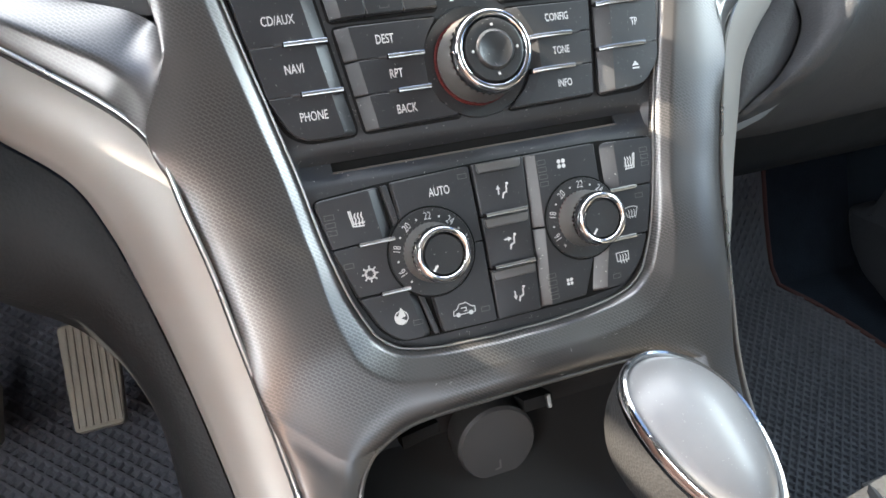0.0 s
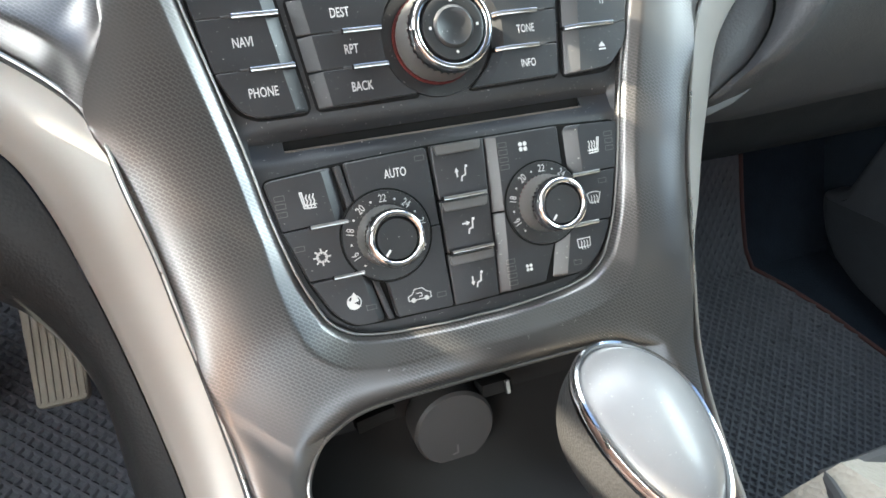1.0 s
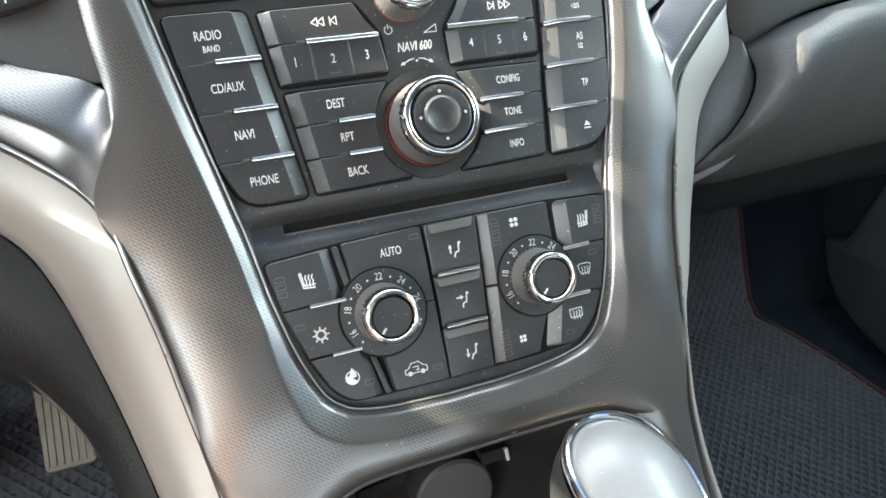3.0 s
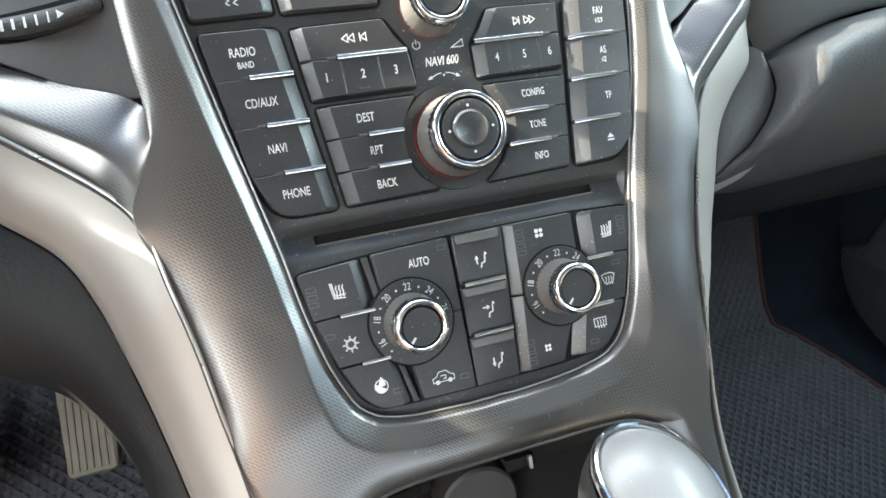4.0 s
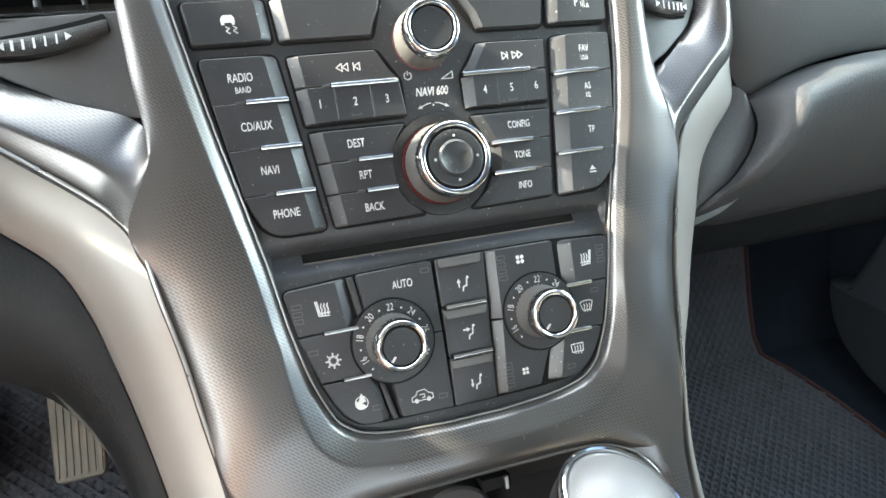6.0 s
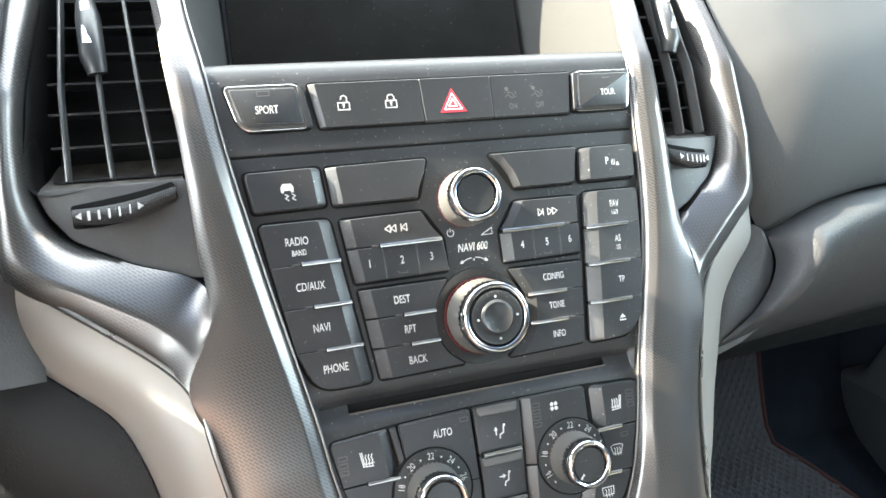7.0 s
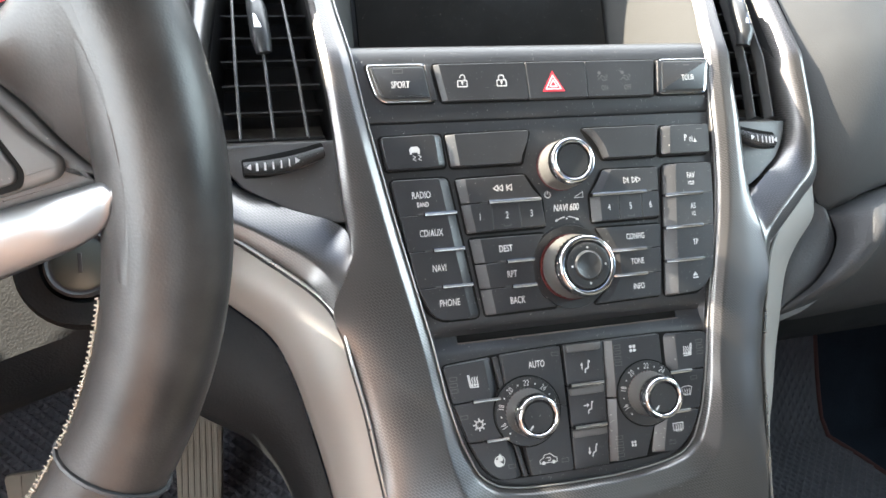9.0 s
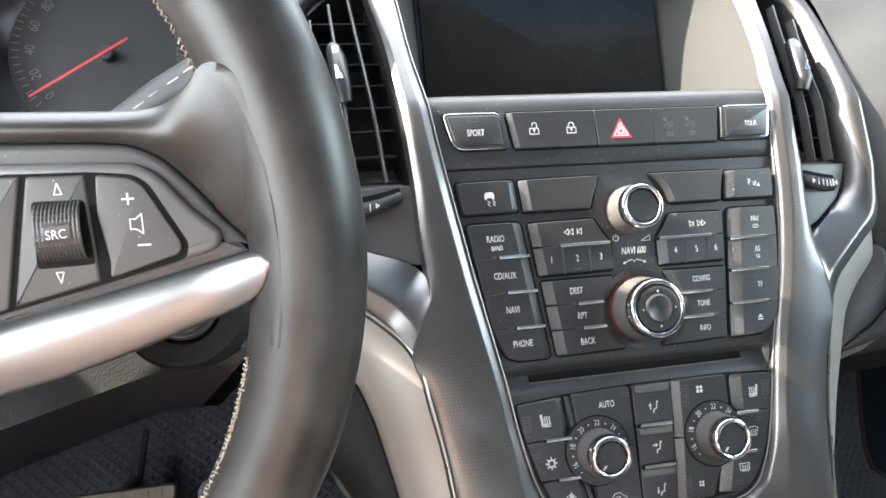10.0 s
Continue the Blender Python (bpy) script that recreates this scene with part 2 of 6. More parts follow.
def lathe(profile, cx, cz, n=48, caps=True):
    """Turns (radius, y) pairs round the axis through (cx, cz) that points out of the face."""
    rows = []
    for r, y in profile:
        row = []
        for j in range(n):
            a = 2 * math.pi * j / n
            row.append((cx + r * math.cos(a), y, cz + r * math.sin(a)))
        rows.append(row)
    bm = grid_mesh(rows, closed_v=True)
    bm.verts.ensure_lookup_table()
    if caps and profile[-1][0] > 1e-6:
        bm.faces.new(bm.verts[(len(profile) - 1) * n:])
    if caps and profile[0][0] > 1e-6:
        bm.faces.new(list(reversed(bm.verts[:n])))
    return bm


def box(x0, x1, y0, y1, z0, z1, bev=0.0):
    bm = bmesh.new()
    bmesh.ops.create_cube(bm, size=1)
    for v in bm.verts:
        v.co = Vector(((x0 + x1) / 2 + v.co.x * (x1 - x0), (y0 + y1) / 2 + v.co.y * (y1 - y0), (z0 + z1) / 2 + v.co.z * (z1 - z0)))
    if bev:
        bmesh.ops.bevel(bm, geom=bm.edges[:], offset=bev, segments=2, profile=0.7, affect="EDGES")
    return bm


def curve(points, n):
    """n points on a smooth curve through the given ones (any dimension), evenly spread by index."""
    pts = [Vector(p) for p in points]
    m = len(pts) - 1
    out = []
    for i in range(n):
        u = i / (n - 1) * m
        k = min(int(u), m - 1)
        t = u - k
        p0, p1, p2, p3 = pts[max(k - 1, 0)], pts[k], pts[k + 1], pts[min(k + 2, m)]
        out.append(0.5 * ((2 * p1) + (p2 - p0) * t + (2 * p0 - 5 * p1 + 4 * p2 - p3) * t * t + (3 * p1 - p0 - 3 * p2 + p3) * t ** 3))
    return out


def tube(points, radius, n=12, closed=False, flat=1.0, up=Vector((0, -1, 0))):
    """A round bar along points; flat squeezes it along up; radius may be a function of 0..1."""
    pts = [Vector(p) for p in points]
    rows = []
    m = len(pts)
    for i, p in enumerate(pts):
        a = pts[i - 1] if (i or closed) else pts[0]
        b = pts[(i + 1) % m] if (i < m - 1 or closed) else pts[-1]
        t = (b - a).normalized()
        s = t.cross(up)
        if s.length < 1e-4:
            s = t.cross(Vector((1, 0, 0)))
        s.normalize()
        w = s.cross(t).normalized()
        r = radius(i / max(1, m - 1)) if callable(radius) else radius
        rows.append([p + s * (r * math.cos(2 * math.pi * j / n)) + w * (r * flat * math.sin(2 * math.pi * j / n)) for j in range(n)])
    bm = grid_mesh(rows, closed_u=closed, closed_v=True)
    if not closed:
        bm.verts.ensure_lookup_table()
        bm.faces.new(list(reversed(bm.verts[:n])))
        bm.faces.new(bm.verts[(m - 1) * n:])
    return bm


def join(*bms):
    out = bmesh.new()
    for b in bms:
        me = bpy.data.meshes.new("tmp")
        b.to_mesh(me)
        b.free()
        out.from_mesh(me)
        bpy.data.meshes.remove(me)
    return out


def turned(bm, m):
    bmesh.ops.transform(bm, matrix=m, verts=bm.verts)
    return bm


def strokes(lines, width, y=0.0, at=(0, 0), size=1.0, turn=0.0):
    """Flat printed lines: each a list of (x, z) in icon units round the origin."""
    bm = bmesh.new()
    ca, sa = math.cos(radians(turn)), math.sin(radians(turn))

    def place(p):
        return (at[0] + size * (p[0] * ca - p[1] * sa), y, at[1] + size * (p[0] * sa + p[1] * ca))
    w = width / 2 / size
    for line in lines:
        pts = [Vector(p) for p in line]
        for a, b in zip(pts, pts[1:]):
            d = (b - a)
            if d.length < 1e-9:
                continue
            d.normalize()
            nrm = Vector((-d.y, d.x)) * w
            e = d * w * 0.6
            bm.faces.new([bm.verts.new(place(q)) for q in (a - e + nrm, a - e - nrm, b + e - nrm, b + e + nrm)])
    return bm


def patch(polys, y=0.0, at=(0, 0), size=1.0, turn=0.0):
    """Flat printed shapes, each a closed outline."""
    bm = bmesh.new()
    ca, sa = math.cos(radians(turn)), math.sin(radians(turn))
    for poly in polys:
        bm.faces.new([bm.verts.new((at[0] + size * (p[0] * ca - p[1] * sa), y, at[1] + size * (p[0] * sa + p[1] * ca))) for p in poly])
    return bm


def ring(r, n=20, a0=0, a1=360):
    return [(r * math.cos(radians(a0 + (a1 - a0) * i / n)), r * math.sin(radians(a0 + (a1 - a0) * i / n))) for i in range(n + 1)]


def lettering(text, height, y, at, squeeze=0.82, shear=0.0, turn=0.0, bold=0.0):
    """Text as a flat mesh centred at (x, z)."""
    cu = bpy.data.curves.new("lettering", "FONT")
    cu.body, cu.size, cu.align_x, cu.align_y, cu.shear, cu.offset = text, height / 0.7, "CENTER", "CENTER", shear, bold
    cu.resolution_u = 3
    ob = bpy.data.objects.new("lettering", cu)
    scene.collection.objects.link(ob)
    dg = bpy.context.evaluated_depsgraph_get()
    me = bpy.data.meshes.new_from_object(ob.evaluated_get(dg))
    bm = bmesh.new()
    bm.from_mesh(me)
    bpy.data.objects.remove(ob)
    bpy.data.curves.remove(cu)
    bpy.data.meshes.remove(me)
    ca, sa = math.cos(radians(turn)), math.sin(radians(turn))
    for v in bm.verts:
        x, z = v.co.x * squeeze, v.co.y
        v.co = Vector((at[0] + x * ca - z * sa, y, at[1] + x * sa + z * ca))
    return bm


def legend(name, bm, parent, mat=None):
    return part(name, bm, mat or PRINT, parent, smooth=False)


MID = -0.002  # the stack's plane of symmetry


# Columns of the vents by height: z, then the driver's inner and outer edge and the passenger's inner and outer edge
VENT_COLS = [(0.0, 0.141, 0.212, 0.131, 0.181), (0.060, 0.143, 0.213, 0.129, 0.1825), (0.107, 0.147, 0.2105, 0.131, 0.183), (0.150, 0.151, 0.205, 0.137, 0.1845), (0.190, 0.158, 0.194, 0.141, 0.183), (0.215, 0.161, 0.180, 0.143, 0.170)]


def turned_away(p):
    """Carries a point (x, y, z) of the driver's vent to the passenger's one, which turns away and is narrower."""
    z = min(max(p[2], 0.0), 0.2149)
    k = max(i for i, c in enumerate(VENT_COLS[:-1]) if c[0] <= z)
    c, d = VENT_COLS[k], VENT_COLS[k + 1]
    t = (z - c[0]) / (d[0] - c[0])
    il, ol, ir, orr = (c[i] + (d[i] - c[i]) * t for i in range(1, 5))
    a = -p[0]
    if a < il:
        x = ir - (il - a)
    elif a < ol:
        x = ir + (a - il) / (ol - il) * (orr - ir)
    else:
        x = orr + (a - ol) * 1.3
    return (x,) + tuple(p[1:])


def mirror(p):
    return (2 * MID - p[0],) + tuple(p[1:])


def depth(z):
    """How far the stack's face recedes at height z."""
    if z < 0.05:
        return 0.0
    if z < 0.1:
        return 0.005 * (z - 0.05) / 0.05
    return 0.005 + 0.4 * (z - 0.1)

# ---- centre stack: satin bezel ----
# Stations down the left half: inner edge and outer edge (mm), mirrored for the right half.
INNER = [(-2, 243), (-70, 240), (-128, 230), (-140, 212), (-137, 183), (-134, 143), (-129, 110), (-122, 59), (-115, 20), (-108, -16), (-101, -49), (-95, -78),
         (-90, -108), (-83.5, -134.5), (-76, -153.5), (-72, -159), (-68.5, -162), (-62, -165.5), (-46, -168.7), (-18, -170.3), (-2, -170.3)]
OUTER = [(-2, 262), (-78, 258), (-142, 247), (-162, 222), (-158, 190), (-151, 150), (-147, 107), (-143, 60), (-141, 15), (-139, -20), (-152, -50), (-144, -80),
         (-138, -113), (-134, -142), (-130, -172), (-116, -191), (-101, -206), (-86, -206.5), (-64, -200.5), (-22, -199), (-2, -199)]


def mm(pts):
    return [(x / 1000, z / 1000) for x, z in pts]


# the passenger side's edges, which stand a little nearer to the middle
INNER_R = [(-2, 243), (62, 240), (110, 231), (122, 213), (125, 183), (122, 143), (116, 110), (110.5, 59), (108.5, 20), (104, -16), (97, -49), (91, -78),
           (86, -108), (80, -134), (72.5, -152.5), (68.5, -158), (65, -161), (58.5, -164.5), (42, -168), (14, -170.3), (-2, -170.3)]
OUTER_R = [(-2, 262), (70, 258), (127, 247), (144, 222), (142, 190), (138, 150), (132, 107), (130, 60), (130.5, 15), (134, -20), (137, -50), (131.5, -80),
           (125.5, -113), (122.5, -142), (118, -172), (112, -191), (97, -206), (82, -206.5), (60, -200.5), (18, -199), (-2, -199)]
FOLD = 15  # the place in a bezel row where the trim's feet grow on
FEET = range(94, 119)


def bezel_half(flip):
    """Rows across the trim: inner lip, sloping chamfer, crisp ridge, gently crowned face, rolled outer edge."""
    n = 140
    a, b = curve(mm(INNER_R if flip else INNER), n), curve(mm(OUTER_R if flip else OUTER), n)
    rows = []
    for i, (p, q) in enumerate(zip(a, b)):
        d = q - p
        w = d.length
        u = d / w
        f = min(0.0085 + 0.0065 * max(0.0, min(1.0, (-0.115 - p.y) / 0.045)), w * 0.45)
        row = []
        flat = max(0.0, min(1.0, 1.6 - abs(i - 106) / 10))
        on_leg = max(0.0, min(1.0, 1.5 - abs(i - 105) / 10)) if 92 < i < 122 else min(1.0, max(0.0, 1.8 - abs(i - 67) / 5))
        roll = 1 - max(on_leg, flat)
        top = 0.62 + 0.38 * max(0.0, min(1.0, (-0.10 - p.y) / 0.05))
        hgt = -0.0091
        side = w - f
        crown = min(0.0012, 0.03 * side) * (1 - 0.6 * flat)
        for s, y in ((-0.0005, 0.010), (0.0, 0.0035), (0.0003, 0.0012), (0.0011, -0.0009), (0.0021, -0.0032), (0.0030, -0.0046), (0.0040, -0.0052), (f - 0.0022, hgt * 0.90), (f - 0.0008, hgt * 0.985), (f + 0.0006, hgt * 1.004),
                     (f + 0.0024, hgt - crown * 0.2), (f + side * 0.35, hgt - crown), (f + side * 0.62, hgt - crown * (0.9 - 0.5 * roll)), (w - max(0.003, side * 0.2), hgt + 0.0013 * roll - crown * 0.3), (w - 0.0014, hgt + 0.0030 * roll),
                     (w, hgt + 0.0052 * roll), (w + 0.0004, 0.003 - 0.0098 * min(1.0, on_leg * 2) + 0.006 * flat), (w, 0.014)):
            c = p + u * s
            row.append((c.x, (y * top if y < 0 else y) + depth(c.y) + sweep(c.x, c.y), c.y))
        rows.append(row)
    return rows


def sweep(x, z):
    """How far the trim's feet swing towards the cabin below the climate panel."""
    k = max(0.0, min(1.0, (abs(x - MID) - 0.070) / 0.024))
    return -2.3 * k * max(0.0, -0.172 - z) ** 2


trim = thing("console_trim", "dark satin silver centre console surround with a fine woven pattern, scratched", "console trim", (MID, 0, -0.1))
left_rows = bezel_half(False)
right_rows = bezel_half(True)[::-1]


def vent_band(flip):
    """The band that runs round the outside of one air vent and down to the stack."""
    n = 90
    inn = curve(mm([(-150, 205), (-162, 208), (-182, 200), (-199, 181), (-207, 136), (-212, 91), (-213, 62), (-209, 42), (-198, 27), (-173, 13), (-148, 3.5), (-139, -6), (-138.5, -20)] if not flip else
                   [(142, 205), (158, 208), (174, 200), (184, 181), (184.5, 136), (181.5, 91), (182, 62), (180, 42), (173, 28), (157, 14), (143, 2), (136, -8), (134.5, -20)]), n)
    out = curve(mm([(-146, 248), (-172, 237), (-196, 222), (-211, 200), (-219, 172), (-222.5, 123), (-225, 84), (-227, 45), (-226, 12), (-199, -8), (-175, -26), (-163, -37), (-152, -50)] if not flip else
                   [(130, 248), (163, 241), (185, 220), (197, 190), (201.5, 156), (202, 123), (201, 84), (200, 45), (196, 12), (180, -4), (160, -22), (146, -35), (137, -50)]), n)
    rows = []
    for i, (p, q) in enumerate(zip(inn, out)):
        u = q - p
        k = i / (n - 1)
        low = max(0.0, min(1.0, (k - 0.62) / 0.1))
        tip = max(0.0, min(1.0, (k - 0.86) / 0.14))
        tip = tip * tip * (3 - 2 * tip)
        row = []
        for s, y in ((-0.02, 0.032 - 0.010 * low), (0.0, 0.020 - 0.009 * low), (0.08, 0.012 - 0.0028 * low), (0.25, 0.004 + 0.0018 * low), (0.42, -0.001 + 0.0033 * low), (0.52, -0.002 + 0.0024 * low), (0.60, -0.003 + 0.0018 * low), (0.67, -0.0036 + 0.0014 * low), (0.71, -0.0037 + 0.0018 * low), (0.82, -0.0035 + 0.0027 * low), (0.94, -0.0015 + 0.002 * low), (1.0, 0.002), (1.01, 0.016)):
            y = y * (1 - tip) + (-0.0056 + 0.0070 * s * s * (1 - tip) if 0 <= s < 1.005 else y) * tip
            c = p + u * s
            side = max(0.0, (abs(c.x - MID) - 0.15) / (0.055 if flip else 0.07)) * 0.010
            row.append((c.x, y + depth(c.y) + side * (1 - 0.5 * low) * (1 - tip), c.y))
        rows.append(row)
    return grid_mesh(rows)


part("vent_surround", vent_band(False), SATIN, trim, angle=50)
part("vent_surround", vent_band(True), SATIN, trim, angle=50)


def leg(flip):
    """The bezel's foot that flows from its lower corner down beside the storage bay to the tunnel."""
    tops = [bezel_half(flip)[i][FOLD] for i in FEET]
    oa = curve(mm([(-128 if flip else -131.5, -155), (-124 if flip else -127, -189), (-117 if flip else -122, -220), (-113 if flip else -118, -262), (-110 if flip else -115, -320)]), 60)
    ib = curve(mm([(-85, -196), (-86.5, -204.5), (-92.3, -211.5), (-96.4, -221), (-98, -236), (-98, -262), (-97.5, -290), (-97, -325)]), 90)

    def at(side, z):
        for p, q in zip(side, side[1:]):
            if q.y <= z <= p.y:
                return p.x + (q.x - p.x) * (z - p.y) / (q.y - p.y)
        return side[0].x if z > side[0].y else side[-1].x
    rows = []
    for i in range(31):
        k = i / 30
        row = []
        for j, (tx, ty, tz) in enumerate(tops):
            z = tz + (-0.320 - tz) * k
            xa, xb = at(oa, z), at(ib, z)
            top = 2 * MID - tx if flip else tx
            st = (top - at(oa, tz)) / (at(ib, tz) - at(oa, tz))
            w = max(0.0, min(1.0, st)) if j else 0.0
            x = xa + (xb - xa) * w
            e = min(1.0, k * 6)
            x = top + (x - top) * min(1.0, k * 10)
            y = ty + (sweep(x if abs(x - MID) > 0.094 else -0.1, z) - sweep(top, tz)) * min(1.0, k * 10) + 0.0018 * e * (2 * w - 1) ** 6
            row.append(Vector((2 * MID - x if flip else x, y, z)))
        edge = Vector((0.0, 0.004 * min(1.0, k * 10), 0.0))
        rows.append([row[0] + edge * 3] + row + [row[-1] + edge, row[-1] + edge * 5])
    return grid_mesh(rows)


whole = join(grid_mesh(left_rows + right_rows[1:-1], closed_u=True), leg(False), leg(True))
bmesh.ops.remove_doubles(whole, verts=whole.verts, dist=0.00002)
part("bezel", whole, SATIN, trim, angle=40)
rim = [(x, y, z) for x, y, z in ((-0.0976, -0.0435, -0.300), (-0.0978, -0.0243, -0.262), (-0.0980, -0.0162, -0.236), (-0.0977, -0.0130, -0.2240), (-0.0915, -0.0082, -0.2132), (-0.0835, -0.0064, -0.2068), (-0.064, -0.0048, -0.2002), (-0.022, -0.0048, -0.1992), (-0.002, -0.0048, -0.1992))]
rim += [mirror(q) for q in rim[::-1]][1:]
part("bay_rim", tube([tuple(q) for q in curve(rim, 90)], 0.0012, n=8), SATIN, trim, "thin satin edge over the storage bay")

# small scratches and chips worn into the lower edge
MARK = material("bare scratched metal", (0.42, 0.42, 0.41), 0.45, metal=0.5)
rng = random.Random(5)
for k in range(26):
    x = rng.uniform(-0.075, 0.075)
    z = rng.uniform(-0.196, -0.181)
    a = rng.uniform(-0.6, 0.6) + (1.2 if k % 4 == 0 else 0.0)
    w = rng.uniform(0.0002, 0.0009)
    part("scratch", strokes([[(-w * math.cos(a), -w * math.sin(a)), (w * 0.2, w * 0.3 * (k % 3 - 1)), (w * math.cos(a), w * math.sin(a))]], rng.uniform(0.00012, 0.00028), -0.0093, (x, z)), MARK, trim, smooth=False)

# bright lip round the fascia and along the outer edge
lip_pts = [(p.x, depth(p.y) - 0.0004, p.y) for p in curve(mm(INNER), 160)]
lip_pts += [(p.x, depth(p.y) - 0.0004, p.y) for p in curve(mm(INNER_R), 160)[::-1]][1:-1]
part("lip", tube(lip_pts, 0.0006, n=8, closed=True), LIPM, trim, "bright worn silver inner lip")


STRIP_RIGHT = [(0.208, 0.0258, 0.0105), (0.193, 0.019, 0.001), (0.175, 0.012, -0.0095), (0.1535, 0.004, -0.0305), (0.143, 0.001, -0.049), (0.1375, 0.001, -0.0735), (0.1335, 0.001, -0.095), (0.1305, 0.001, -0.117),
               (0.128, 0.000, -0.142), (0.1235, -0.003, -0.172), (0.1165, -0.010, -0.220), (0.111, -0.028, -0.262), (0.107, -0.056, -0.320)]


def edge_strip(flip):
    pts = curve([(-0.226, 0.0115, 0.013), (-0.194, 0.0035, -0.011), (-0.161, -0.0005, -0.039), (-0.149, -0.0035, -0.058), (-0.1435, -0.0055, -0.085), (-0.138, -0.0055, -0.113),
                 (-0.134, -0.0055, -0.142), (-0.1295, -0.006, -0.172), (-0.127, -0.007, -0.189), (-0.123, -0.012, -0.220), (-0.119, -0.030, -0.262), (-0.116, -0.058, -0.320)], 80)
    if flip:
        pts = curve(STRIP_RIGHT, 80)
    return tube([tuple(p) for p in pts], 0.0009, n=8)




FLANK_RIGHT = [(0.2125, 0.031, 0.009), (0.2150, 0.034, -0.006), (0.212, 0.034, -0.019), (0.194, 0.032, -0.037), (0.180, 0.030, -0.056), (0.171, 0.030, -0.087), (0.163, 0.029, -0.113), (0.156, 0.028, -0.142), (0.145, 0.024, -0.175),
               (0.136, 0.015, -0.220), (0.129, -0.003, -0.262), (0.125, -0.033, -0.32)]


def side_panel(flip):
    """Pearl silver panel on the flank of the console."""
    n = 60
    a = curve([(-0.2275, 0.018, 0.013), (-0.195, 0.008, -0.0125), (-0.162, 0.004, -0.0405), (-0.150, 0.001, -0.059), (-0.1447, -0.001, -0.085), (-0.139, -0.001, -0.113),
               (-0.135, -0.001, -0.142), (-0.1305, -0.002, -0.172), (-0.124, -0.009, -0.220), (-0.120, -0.027, -0.262), (-0.117, -0.055, -0.320)], n)
    b = curve([(-0.236, 0.030, -0.020), (-0.212, 0.022, -0.040), (-0.189, 0.020, -0.062), (-0.178, 0.019, -0.086), (-0.171, 0.018, -0.112), (-0.165, 0.017, -0.138),
               (-0.160, 0.016, -0.164), (-0.155, 0.013, -0.192), (-0.149, 0.004, -0.228), (-0.146, -0.012, -0.270), (-0.144, -0.040, -0.325)], n)
    if flip:
        a = [Vector(mirror(q)) + Vector((0, 0.0005, 0)) for q in curve(STRIP_RIGHT, n)]
        b = [Vector(mirror(q)) for q in curve(FLANK_RIGHT, n)]
    rows = []
    for p, q in zip(a, b):
        row = [p + Vector((0, 0.012, 0))]
        for j in range(9):
            t = j / 8
            c = p.lerp(q, t)
            bulge = (0.0015 if flip else 0.004) * math.sin(math.pi * t)
            row.append(c + Vector((0, -bulge, 0)))
        row.append(q + Vector((0.003, 0.02, 0)))
        rows.append([mirror(c) if flip else tuple(c) for c in row])
    return grid_mesh(rows)


flank = thing("side_panel", "pearl silver painted flank panel beside the centre console", "side panel", (-0.17, 0.01, -0.1))
part("panel", side_panel(False), SILVER, flank, angle=60)
part("edge_strip", edge_strip(False), EDGE, flank)
groove = curve([(-0.2275, 0.0145, 0.0125), (-0.1952, 0.0065, -0.0122), (-0.1622, 0.0025, -0.0402), (-0.1502, -0.0005, -0.0588), (-0.1446, -0.0025, -0.0852), (-0.1392, -0.0025, -0.1132),
                (-0.1352, -0.0025, -0.1422), (-0.1307, -0.0035, -0.1722), (-0.1243, -0.0105, -0.2202), (-0.1203, -0.0285, -0.2622), (-0.1173, -0.0565, -0.3202)], 80)
part("groove", tube([tuple(p) for p in groove], 0.0008, n=6), GAP, flank, "dark joint line")
flank2 = thing("side_panel", "pearl silver painted flank panel on the passenger side of the console", "side panel", (0.166, 0.01, -0.1))
part("panel", side_panel(True), SILVER, flank2, angle=60)
part("edge_strip", edge_strip(True), EDGE, flank2, "bright silver outer edge strip")

# ---- fascia behind the buttons ----
fascia = thing("fascia", "dark grey satin plastic centre stack fascia with a dusty disc slot", "fascia", (MID, 0.004, -0.1))
lower = [p for p in curve(mm(INNER[7:]), 60)]
lower = [(-0.1225, 0.0585)] + [tuple(p) for p in lower[1:]]
outl = lower + [mirror(p) for p in lower[::-1]][1:]


